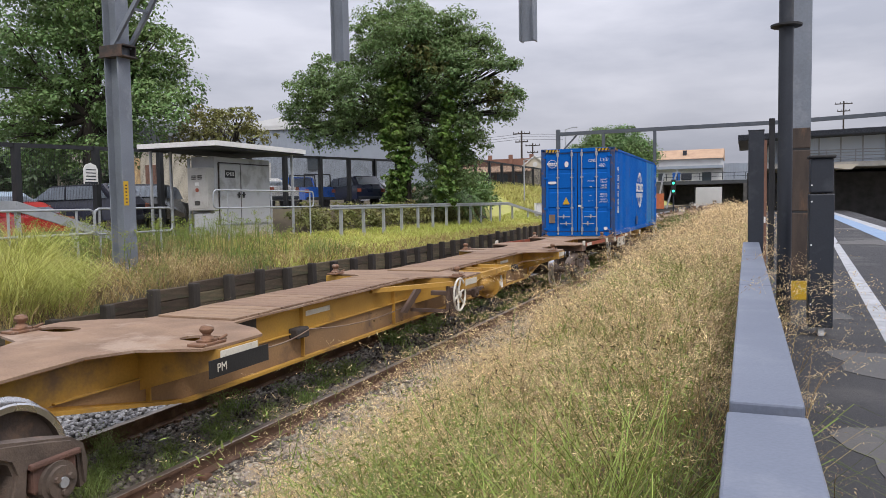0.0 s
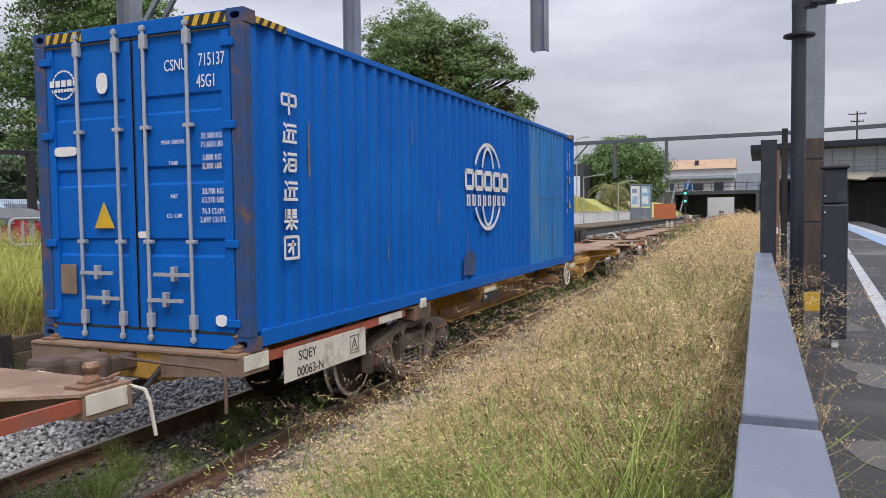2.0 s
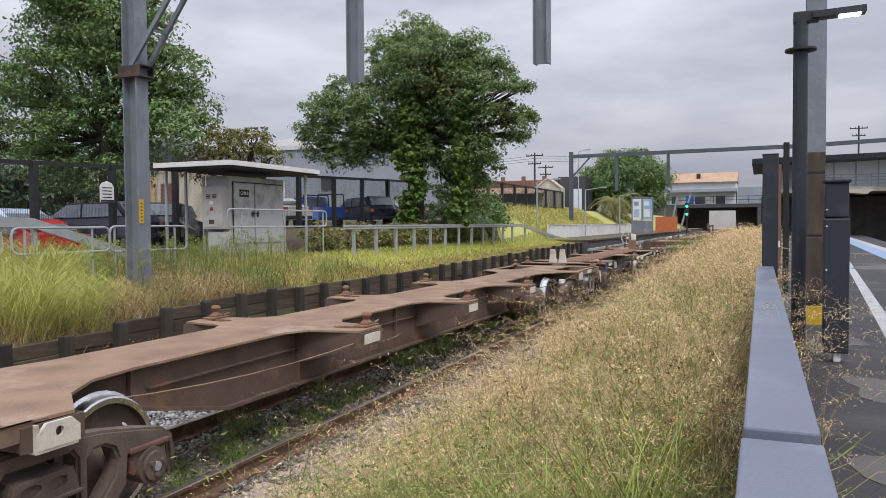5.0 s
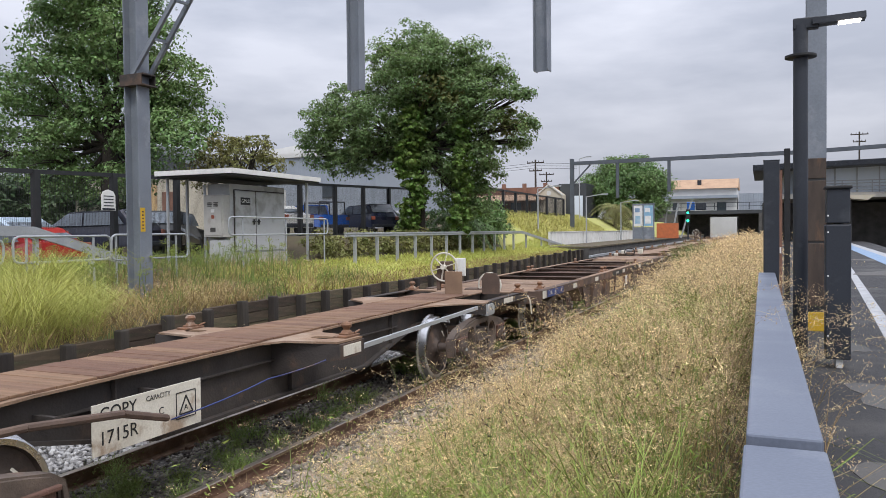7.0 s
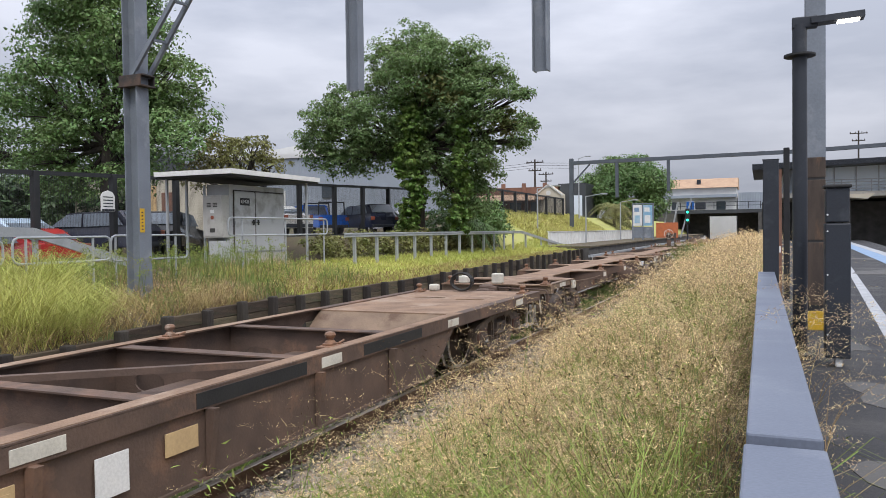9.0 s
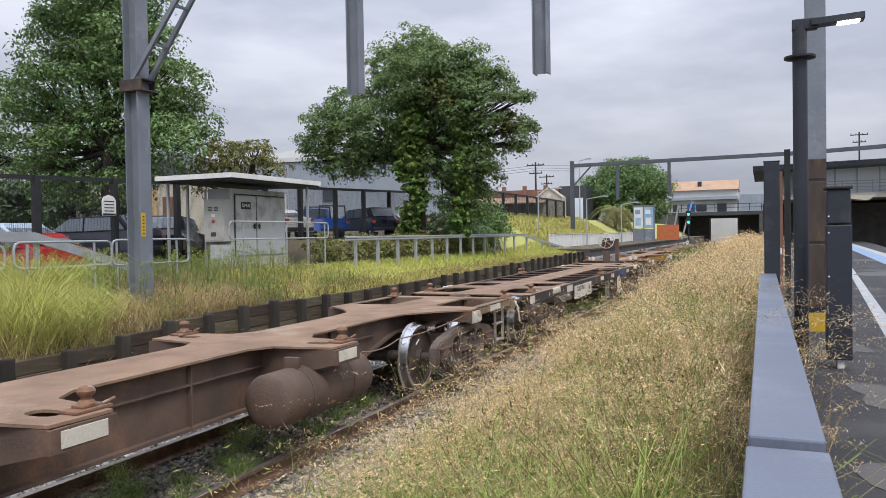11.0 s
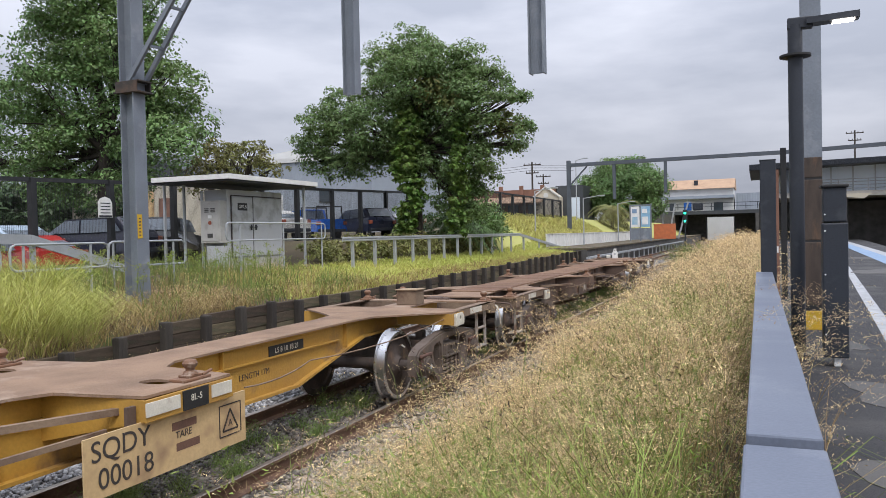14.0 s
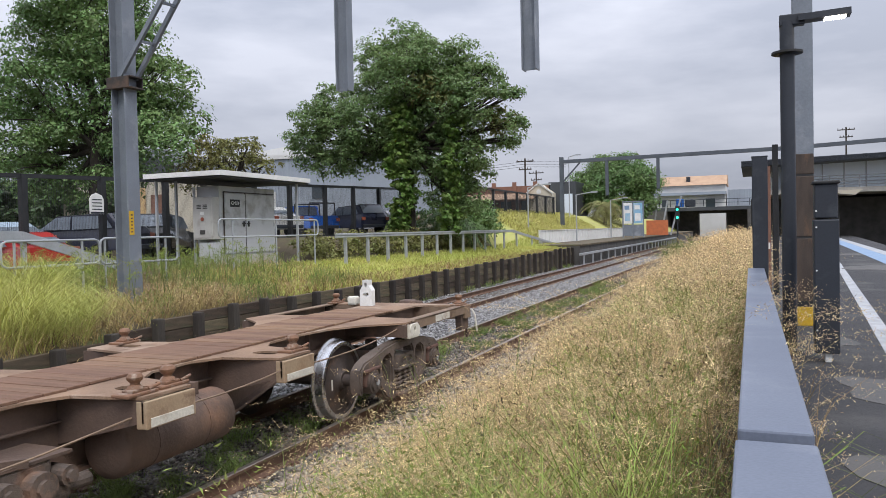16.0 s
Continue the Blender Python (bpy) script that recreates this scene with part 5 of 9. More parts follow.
words("lettering", "PLATE B-1     LENGTH 17M", 0.09, Matrix.Translation((0.186, 8.9, 0.62)) @ FACE_X, DARKBROWN, w8)
cable(w8, [(1.1, 7.8, 0.8), (0.6, 9.6, 0.72), (1.1, 12.4, 0.9)])
bm = bmesh.new()
box(bm, -0.10, 0.24, 13.2, 13.5, 0.98, 1.21, 0.012)
part("end_box", bm, TAN, w8, "rusty metal box")
bm = bmesh.new()
box(bm, -0.12, 0.26, 13.18, 13.52, 1.21, 1.225, 0.004)
part("box_lid", bm, SEATCREAM, w8)
bm = bmesh.new()
for x in (-1.02, -0.85, 0.55, 0.75):
    box(bm, x - 0.05, x + 0.05, 0.2, 0.36, 0.98, 1.12, 0.03)
part("end_fitting", bm, CREAM, w8)
bm = bmesh.new()
for x in (-0.12, 0.10):
    box(bm, x - 0.008, x + 0.008, 0.22, 0.38, 0.985, 1.19)
box(bm, -0.112, 0.092, 0.36, 0.376, 0.985, 1.19)
box(bm, -0.112, 0.092, 0.22, 0.236, 1.15, 1.19)
part("bracket_box", bm, GALV, w8, "pale grey open bracket box")
step_ladder(w8, 1.12, 0.25, 0.28, 0.85)
step_ladder(w8, 1.12, 13.5, 0.28, 0.85)

# last wagon
w9 = brown_spine_wagon(130.0, 19.3, 2.1, 17.1, [6.55, 12.8, 14.5], RUST_TOP, BROWN, "rust-brown plated spine wagon ending the train", "last")
plank_lines(w9, 0.45, 1.2, 18.2, 0.205, 0.983, PLANK)
cylinder_tank(w9, 0.66, 12.75, 13.95, 0.52, 0.235, BROWN)
for y in (12.8, 14.5):
    bm = bmesh.new()
    box(bm, 1.14, 1.235, y - 0.26, y + 0.25, 0.755, 0.955, 0.008)
    part("corner_seat", bm, SEATCREAM, w9, "rusty cream container corner seat")
    marker(w9, 1.24, y, 0.80, 0.44, 0.065)
twistlock(w9, 1.06, 12.62, 0.982)
bm = bmesh.new()
plate(bm, [(11.3, 0.66), (12.25, 0.66), (12.25, 0.60), (11.9, 0.30), (11.75, 0.30), (11.3, 0.60)], [oval(11.8, 0.5, 0.14, 0.06)], 0.60, 0.63, "x")
box(bm, 0.40, 0.85, 11.3, 12.25, 0.655, 0.675)
part("valve_bracket", bm, BROWN, w9, "grimy bracket plate")
bm = bmesh.new()
beam(bm, (0.40, 10.6, 0.80), (0.85, 11.9, 0.68), 0.05, 0.06)
part("brake_lever", bm, BROWN, w9)
cylinder_tank(w9, 0.5, 9.4, 9.8, 0.56, 0.10, BROWN, "brake_cylinder")
sign(w9, 0.80, 6.9, 7.9, 0.45, 0.84, BROWN, [("A", 7.1, 0.70, 0.12)], 0.1, CREAM, (7.6, 0.62, 0.14), "brown panel with white triangle mark")
for a, b, k in (((0.36, 7.0, 0.8), (0.79, 7.0, 0.8), 0.03), ((0.36, 7.8, 0.8), (0.79, 7.8, 0.8), 0.03), ((0.38, 4.6, 0.84), (0.95, 5.5, 0.84), 0.045), ((0.38, 8.8, 0.84), (0.95, 9.7, 0.84), 0.045)):
    bm = bmesh.new()
    beam(bm, a, b, k, k)
    part("panel_bracket", bm, TAN, w9)
cable(w9, [(0.95, 4.9, 0.82), (1.1, 6.3, 0.82), (0.6, 8.0, 0.70), (1.1, 12.6, 0.84), (1.2, 14.3, 0.88), (1.1, 17.0, 0.92)])
bm = bmesh.new()
for y, z, r in ((11.7, 0.52, 0.09), (11.95, 0.50, 0.11), (12.15, 0.53, 0.07)):
    rod(bm, (0.66, y, z), (0.94, y, z), r, 14)
    rod(bm, (0.94, y, z), (0.97, y, z), r * 0.6, 8)
box(bm, 0.64, 0.90, 11.62, 12.2, 0.36, 0.50, 0.04)
box(bm, 0.66, 0.84, 11.7, 12.1, 0.50, 0.66, 0.03)
rod(bm, (0.78, 12.1, 0.42), (0.80, 12.42, 0.42), 0.05, 10)
part("brake_valve", bm, BOGIE, w9, "grimy cast brake valve")
step_ladder(w9, 1.12, 0.25, 0.28, 0.85)
bm = bmesh.new()
for s in (-1, 1):
    box(bm, s * 1.12 - 0.05, s * 1.12 + 0.05, 18.95, 19.25, 0.62, 0.94, 0.01)
    rod(bm, (s * 1.1, 19.28, 0.93), (s * 1.12, 19.3, 0.48), 0.018, 7)
part("end_step", bm, DARKBROWN, w9)
bm = bmesh.new()
plate(bm, [(-0.42, 0.985), (-0.22, 0.985), (-0.22, 1.22), (-0.27, 1.30), (-0.27, 1.38), (-0.37, 1.38), (-0.37, 1.30), (-0.42, 1.22)], [oval(-0.32, 1.31, 0.028, 0.035), oval(-0.32, 1.16, 0.05, 0.03)], 18.75, 18.87, "y")
part("tail_marker", bm, WHITE, w9, "white end-of-train unit")
bm = bmesh.new()
box(bm, -0.68, -0.52, 18.8, 18.95, 0.985, 1.12, 0.03)
part("end_fitting", bm, CREAM, w9)


# ride height of each body over its bogies
for (wag, _), dz in zip(TRAIN, (0.08, 0.04, 0.06, 0.09, 0.02, 0.09, 0.07, 0.12, 0.08)):
    for piece in wag.children:
        if not piece.name.startswith(("bogie", "wheelset")):
            piece.matrix_basis = Matrix.Translation((0, 0, dz)) @ piece.matrix_basis


# ---- the container ----
def build_container():
    """Forty-foot high-cube box, origin at its rear right bottom corner, long side along +Y."""
    L, W2, H = 12.192, 2.438, 2.896
    c = thing("shipping_container", pose(1.219, 0, 1.024), "blue corrugated forty-foot high-cube shipping container with white markings", "shipping container")
    # castings and posts
    bmc = bmesh.new()
    plate(bmc, [(-0.089, -0.059), (0.089, -0.059), (0.089, 0.059), (-0.089, 0.059)], [oval(0, 0, 0.05, 0.03, 10)], -0.081, 0.081, "x")
    cast = None
    for x in (-W2 + 0.089, -0.089):
        for y in (0.089, L - 0.089):
            for z in (0.059, H - 0.059):
                if cast is None:
                    cast = part("corner_casting", bmc, CONTFRAME, c, "rusty steel corner casting")
                    o = cast
                else:
                    o = new("corner_casting", cast.data)
                    o.parent = c
                    o["label"] = "rusty steel corner casting"
                o.matrix_basis = pose(x, y, z, 0, 0, 90 if y < 1 else 0)
    for x in (-W2 + 0.075, -0.075):
        for y in (0.06, L - 0.06):
            bm = bmesh.new()
            box(bm, x - 0.07, x + 0.07, y - 0.055, y + 0.055, 0.118, H - 0.118, 0.012)
            part("corner_post", bm, CONTFRAME if y < 1 else CONT, c)
    # rails
    for x in (-W2 + 0.035, -0.035):
        bm = bmesh.new()
        box(bm, x - 0.03, x + 0.03, 0.17, L - 0.17, H - 0.10, H - 0.035, 0.006)
        part("top_rail", bm, CONT, c)
        bm = bmesh.new()
        box(bm, x - 0.03, x + 0.03, 0.17, L - 0.17, 0.02, 0.165, 0.006)
        part("bottom_rail", bm, CONT, c)
    for y in (0.05, L - 0.05):
        bm = bmesh.new()
        box(bm, -W2 + 0.15, -0.15, y - 0.04, y + 0.04, H - 0.13, H - 0.005, 0.006)
        part("end_header", bm, CONT, c)
        bm = bmesh.new()
        box(bm, -W2 + 0.15, -0.15, y - 0.04, y + 0.04, 0.01, 0.14, 0.006)
        part("end_sill", bm, CONT, c)

    def corrugated(y0, y1, x, s, mat, label):
        bm = bmesh.new()
        prof = []
        y = y0
        while y < y1 - 0.05:
            prof += [(y, 0.0), (y + 0.085, 0.0), (y + 0.14, 0.04), (y + 0.225, 0.04)]
            y += 0.278
        prof.append((y1, 0.0))
        lo = [bm.verts.new((x - s * d, min(a, y1), 0.16)) for a, d in prof]
        hi = [bm.verts.new((x - s * d, min(a, y1), H - 0.09)) for a, d in prof]
        for i in range(len(prof) - 1):
            bm.faces.new((lo[i], lo[i + 1], hi[i + 1], hi[i]))
        return part("side_panel", bm, mat, c, label)
    corrugated(0.11, 8.56, -0.018, 1, CONT, "deep blue corrugated side panel")
    corrugated(8.56, 11.2, -0.018, 1, CONT2, "faded lighter blue corrugated side panel")
    corrugated(11.2, L - 0.11, -0.018, 1, CONT, "deep blue corrugated side panel")
    corrugated(0.11, L - 0.11, -W2 + 0.018, -1, CONT, "deep blue corrugated side panel")
    bm = bmesh.new()
    box(bm, -W2 + 0.06, -0.06, 0.1, L - 0.1, H - 0.06, H - 0.04)
    part("roof", bm, CONT, c)
    bm = bmesh.new()
    box(bm, -W2 + 0.06, -0.06, 0.1, L - 0.1, 0.13, 0.16)
    part("underfloor", bm, DARKBROWN, c)
    bm = bmesh.new()
    box(bm, -W2 + 0.13, -0.13, L - 0.10, L - 0.07, 0.13, H - 0.12)
    part("front_wall", bm, CONT, c)
    bm = bmesh.new()
    beam(bm, (0.003, 9.1, 1.42), (0.003, 11.0, 1.42), 0.006, 0.012)
    beam(bm, (0.003, 9.2, 0.2), (0.003, 9.2, 2.7), 0.006, 0.010)
    beam(bm, (0.003, 10.15, 0.2), (0.003, 10.15, 2.7), 0.006, 0.010)
    part("weld_seam", bm, CONTFRAME, c)
    # doors
    for k in (0, 1):
        x0 = -W2 + 0.15 + k * 1.07
        bm = bmesh.new()
        zs = [0.14, 0.80, 0.84, 0.93, 0.97, 1.44, 1.48, 1.57, 1.61, 2.06, 2.10, 2.19, 2.23, H - 0.14]
        ds = [0, 0, 0.035, 0.035, 0, 0, 0.035, 0.035, 0, 0, 0.035, 0.035, 0, 0]
        xa, xb = x0 + 0.09, x0 + 0.97
        va = [bm.verts.new((xa, 0.03 + d, z)) for z, d in zip(zs, ds)]
        vb = [bm.verts.new((xb, 0.03 + d, z)) for z, d in zip(zs, ds)]
        for i in range(len(zs) - 1):
            bm.faces.new((va[i], vb[i], vb[i + 1], va[i + 1]))
        box(bm, x0 + 0.005, xa, 0.012, 0.06, 0.145, H - 0.145, 0.004)
        box(bm, xb, x0 + 1.06, 0.012, 0.06, 0.145, H - 0.145, 0.004)
        box(bm, xa, xb, 0.05, 0.07, 0.145, H - 0.145)
        door = part("door", bm, CONT, c, "blue recessed-panel container door")
        bm = bmesh.new()
        xs2 = x0 + 1.068 if k == 0 else x0 + 0.004
        box(bm, xs2 - 0.012, xs2 + 0.006, 0.005, 0.02, 0.145, H - 0.145)
        box(bm, x0, x0 + 1.06, 0.006, 0.012, 0.14, 0.16)
        box(bm, x0, x0 + 1.06, 0.006, 0.012, H - 0.16, H - 0.14)
        part("door_gasket", bm, BLACK, door)
        for j, xr in enumerate((x0 + 0.418, x0 + 0.888) if k == 0 else (x0 + 0.148, x0 + 0.628)):
            bm = bmesh.new()
            rod(bm, (xr, -0.015, 0.05), (xr, -0.015, H - 0.05), 0.017, 10)
            for z in (0.17, H - 0.26):
                box(bm, xr - 0.035, xr + 0.035, -0.03, 0.02, z, z + 0.13, 0.008)
            for z in (0.92, 1.93):
                box(bm, xr - 0.05, xr + 0.05, -0.028, 0.02, z, z + 0.035, 0.006)
            for z in (0.06, H - 0.10):
                box(bm, xr - 0.025, xr + 0.025, -0.035, 0.0, z, z + 0.04, 0.006)
            rodob = part("locking_bar", bm, GALV, door, "galvanised locking bar")
            bm = bmesh.new()
            z = 0.65 if (j == 0) == (k == 0) else 0.42
            d = 1 if j == 0 else -1
            beam(bm, (xr, -0.045, z), (xr + d * 0.40, -0.045, z), 0.014, 0.032)
            box(bm, xr + d * 0.19 - 0.02, xr + d * 0.19 + 0.02, -0.05, 0.01, z - 0.06, z + 0.07, 0.006)
            part("handle", bm, GALV, rodob)
        for z in (0.24, 0.92, 1.93, 2.62):
            bm = bmesh.new()
            xh = x0 + 0.01 if k == 0 else x0 + 1.05
            box(bm, xh - 0.07, xh + 0.07, -0.012, 0.014, z - 0.035, z + 0.035, 0.008)
            part("hinge", bm, CONT, door)
    # hazard stripes on the top corners
    for x0, x1 in ((-W2 + 0.18, -W2 + 0.62), (-0.62, -0.18)):
        bm = bmesh.new()
        box(bm, x0, x1, 0.002, 0.009, H - 0.11, H - 0.02)
        st = part("hazard_strip", bm, SAFETY, c, "yellow and black hazard strip")
        bm = bmesh.new()
        for i in range(4):
            a = x0 + 0.03 + i * 0.11
            plate(bm, [(a, H - 0.11), (a + 0.05, H - 0.11), (a + 0.09, H - 0.02), (a + 0.04, H - 0.02)], [], -0.001, 0.004, "y")
        part("stripe", bm, BLACK, st)
    for y0_ in (0.18, L - 0.62):
        bm = bmesh.new()
        box(bm, -0.004, 0.003, y0_, y0_ + 0.44, H - 0.10, H - 0.04)
        st = part("hazard_strip", bm, SAFETY, c)
        bm = bmesh.new()
        for i in range(4):
            a = y0_ + 0.03 + i * 0.11
            plate(bm, [(a, H - 0.10), (a + 0.05, H - 0.10), (a + 0.09, H - 0.04), (a + 0.04, H - 0.04)], [], 0.002, 0.006, "x")
        part("stripe", bm, BLACK, st)
    # markings on the doors
    def put(text, x, z, s, st=0.68):
        words("lettering", text, s, Matrix.Translation((x, 0.008, z)) @ FACE_BACK, WHITE, c, st)
    put("CSNU", -0.73, 2.47, 0.14)
    put("715137", -0.34, 2.49, 0.155, 0.6)
    put("5", -0.10, 2.49, 0.14)
    put("45G1", -0.40, 2.31, 0.155, 0.6)
    for z, a, b, d in ((1.81, "MAX. GROSS", "32,500 KG", "71,650 LBS"), (1.625, "TARE", "3,880 KG", "8,380 LBS"), (1.335, "NET", "28,700 KG", "63,270 LBS"), (1.165, "CU. CAP.", "76.3 CU.M.", "2,697 CU.FT.")):
        put(a, -0.78, z, 0.05, 0.9)
        put(b, -0.36, z + 0.037, 0.07, 0.75)
        put(d, -0.36, z - 0.037, 0.07, 0.75)
    bm = bmesh.new()
    for x, z, a, b, pw in ((-W2 + 0.38, 1.78, 0.14, 0.045, 4), (-W2 + 0.86, 2.38, 0.065, 0.095, 2.6), (-0.30, 0.26, 0.06, 0.05, 2.6), (-1.14, 1.0, 0.06, 0.03, 5)):
        plate(bm, oval(x, z, a, b, 16, pw), [], 0.0, 0.008, "y")
        part("white_patch", bm, WHITE, c)
        bm = bmesh.new()
    # round emblem: ring arcs, bars for its lettering
    for i in range(20):
        a0, a1 = i * math.pi / 10, (i + 0.75) * math.pi / 10
        if abs(math.sin((a0 + a1) / 2)) > 0.32:
            beam(bm, (-W2 + 0.38 + 0.14 * math.cos(a0), 0.006, 2.40 + 0.13 * math.sin(a0)), (-W2 + 0.38 + 0.14 * math.cos(a1), 0.006, 2.40 + 0.13 * math.sin(a1)), 0.004, 0.016)
    for i in range(5):
        box(bm, -W2 + 0.205 + i * 0.074, -W2 + 0.26 + i * 0.074, 0.004, 0.008, 2.385, 2.445)
    for i in range(8):
        box(bm, -W2 + 0.23 + i * 0.039, -W2 + 0.258 + i * 0.039, 0.004, 0.008, 2.335, 2.365)
    part("door_emblem", bm, WHITE, c, "white painted round emblem")
    bm = bmesh.new()
    plate(bm, [(-W2 + 0.72, 1.06), (-W2 + 0.96, 1.06), (-W2 + 0.84, 1.30)], [], -0.003, 0.004, "y")
    part("warning_triangle", bm, SAFETY, c, "yellow warning triangle")
    bm = bmesh.new()
    box(bm, -W2 + 0.26, -W2 + 0.46, 0.004, 0.012, 0.44, 0.72, 0.002)
    part("data_plate", bm, TAN, c)
    # long side: column of block signs, big round emblem
    bm = bmesh.new()
    ch = [[(0, .9, 1, .9), (0, .45, 1, .45), (0, .45, 0, .9), (1, .45, 1, .9), (.5, 0, .5, 1)],
          [(.1, .9, .3, .75), (.35, .85, 1, .85), (.3, .6, 1, .6), (.5, .6, .4, .2), (.75, .6, .75, .2), (0, .1, 1, .1), (.12, .55, .12, .12)],
          [(.05, .9, .2, .75), (0, .6, .18, .5), (.05, 0, .25, .35), (.35, .85, 1, .85), (.4, .6, .95, .6), (.3, .35, 1, .35), (.4, .1, .9, .1), (.42, .1, .42, .6), (.92, .1, .92, .6)],
          [(.1, .9, .3, .75), (.35, .85, 1, .85), (.3, .6, 1, .6), (.5, .6, .4, .2), (.75, .6, .75, .2), (0, .1, 1, .1), (.12, .55, .12, .12)],
          [(.1, .9, .9, .9), (.1, .75, .9, .75), (.1, .6, .9, .6), (.15, .5, .15, .95), (.5, .45, .5, .95), (0, .4, 1, .4), (.5, 0, .5, .4), (.5, .35, .1, .05), (.5, .35, .9, .05)],
          [(0, 0, 0, 1), (1, 0, 1, 1), (0, 1, 1, 1), (0, .02, 1, .02), (.2, .65, .8, .65), (.58, .15, .58, .85), (.55, .6, .25, .3)]]
    bm.free()
    for i, strokes in enumerate(ch):
        bm = bmesh.new()
        z0 = 2.07 - i * 0.262
        for a, b, a2, b2 in strokes:
            p, q_ = (0.004, 0.53 + a * 0.22, z0 + b * 0.20), (0.004, 0.53 + a2 * 0.22, z0 + b2 * 0.20)
            beam(bm, p, q_, 0.006, 0.026)
        part("block_sign", bm, WHITE, c, "white painted block sign")
    bm = bmesh.new()
    cy, cz = 6.12, 1.56
    def stroke(p, q_, wd):
        beam(bm, (0.004, *p), (0.004, *q_), 0.006, wd)
    for i in range(48):
        a0, a1 = i * math.pi / 24, (i + 1.05) * math.pi / 24
        v = abs(math.sin((a0 + a1) / 2))
        if v > 0.46:
            stroke((cy + 0.66 * math.cos(a0), cz + 0.66 * math.sin(a0)), (cy + 0.66 * math.cos(a1), cz + 0.66 * math.sin(a1)), 0.055)
        if v > 0.55:
            stroke((cy + 0.30 * math.cos(a0), cz + 0.60 * math.sin(a0)), (cy + 0.30 * math.cos(a1), cz + 0.60 * math.sin(a1)), 0.055)
    # block bars for the two lines of lettering
    for i in range(5):
        y0_ = cy - 0.98 + i * 0.42
        for u, v in (((0, 0), (0.30, 0)), ((0, 0.24), (0.30, 0.24)), ((0, 0), (0, 0.24)), ((0.30, 0), (0.30, 0.24))):
            stroke((y0_ + u[0], cz - 0.03 + u[1]), (y0_ + v[0], cz - 0.03 + v[1]), 0.075)
    for i in range(8):
        y0_ = cy - 0.92 + i * 0.235
        stroke((y0_, cz - 0.30), (y0_, cz - 0.13), 0.05)
        stroke((y0_ + 0.09, cz - 0.30), (y0_ + 0.09, cz - 0.13), 0.04)
        stroke((y0_, cz - 0.215 + 0.06 * (-1) ** i), (y0_ + 0.09, cz - 0.215 + 0.06 * (-1) ** i), 0.04)
    part("emblem", bm, WHITE, c, "large white round emblem with lettering bars")
    # front end of the long side: number column and plates
    for i, chx in enumerate("CSNU 715137 5"):
        words("lettering", chx, 0.11, Matrix.Translation((0.005, 11.48, 2.42 - i * 0.105)) @ FACE_X, WHITE, c)
    for i, chx in enumerate("45G1"):
        words("lettering", chx, 0.11, Matrix.Translation((0.005, 11.70, 2.42 - i * 0.105)) @ FACE_X, WHITE, c)
    bm = bmesh.new()
    box(bm, 0.001, 0.006, 11.66, 11.76, 1.78, 1.92)
    plate(bm, [(11.66, 1.24), (11.82, 1.24), (11.70, 1.42)], [], 0.001, 0.006, "x")
    part("yellow_decal", bm, SAFETY, c)
    for y, z, hh, wd in ((4.1, 1.0, 0.35, 0.02), (0.95, 1.5, 0.55, 0.03), (8.0, 0.42, 0.22, 0.02), (9.6, 0.7, 0.5, 0.02), (2.6, 0.6, 0.3, 0.015), (5.2, 0.5, 0.4, 0.015), (9.9, 1.6, 0.8, 0.02), (7.1, 1.7, 0.3, 0.012), (3.3, 2.0, 0.35, 0.012)):
        bm = bmesh.new()
        plate(bm, [(y, z), (y + wd, z + hh * 0.1), (y + wd * 0.7, z + hh * 0.6), (y + wd * 0.9, z + hh), (y + wd * 0.2, z + hh * 0.9), (y - wd * 0.2, z + hh * 0.4)], [], 0.0005, 0.003, "x")
        part("rust_scrape", bm, TAN, c)
    bm = bmesh.new()
    plate(bm, [(5.0, 0.25), (5.45, 0.22), (5.55, 0.5), (5.3, 0.62), (5.05, 0.52)], [], 0.0005, 0.003, "x")
    part("rust_patch", bm, CONTFRAME, c, "dark rusted patch")
    return c


CONTAINER = build_container()


# ---- timber retaining wall ----
wall_t = thing("retaining_wall", pose(0, 0, 0), "weathered timber sleeper retaining wall with dark posts", "retaining wall", kind="structure")
bm = bmesh.new()
box(bm, -0.085, 0.085, -0.10, 0.10, -0.3, 0.0, 0.014)
post_me = part("post", bm, DARKTIMBER, wall_t)
bm = bmesh.new()
box(bm, -0.05, 0.05, -0.505, 0.505, -0.115, 0.115, 0.014)
plank_me = part("plank", bm, OLDTIMBER, wall_t)


def wall_top(y):
    return lerp_profile(y, [(0, 0.30), (9.6, 0.36), (11.4, 0.58), (13, 0.66), (22, 0.66), (38, 0.86), (50, 1.0)])


k = 0
yy = 2.2
while yy < 48.0:
    top = wall_top(yy)
    o = post_me if k == 0 else new("post", post_me.data)
    o.parent = wall_t
    hgt = top + 0.25 + 0.10 * random.random()
    o.matrix_basis = pose(-5.27, yy, 0.0 + hgt - 0.26, 0, 1.5 * random.uniform(-1, 1), 0) @ Matrix.Diagonal((1, 1, (hgt + 0.25) / 0.3, 1))
    n = int(round((wall_top(yy + 0.55) + 0.28) / 0.235))
    for j in range(n):
        q = plank_me if (k == 0 and j == 0) else new("plank", plank_me.data)
        q.parent = wall_t
        q.matrix_basis = pose(-5.39 + 0.02 * random.uniform(-1, 1), yy + 0.565, wall_top(yy + 0.55) - 0.115 - 0.235 * j, 0, 2 * random.uniform(-1, 1), 0) @ \
            pose(0, 0, 0, random.uniform(-0.5, 0.5))
    k += 1
    yy += 1.13


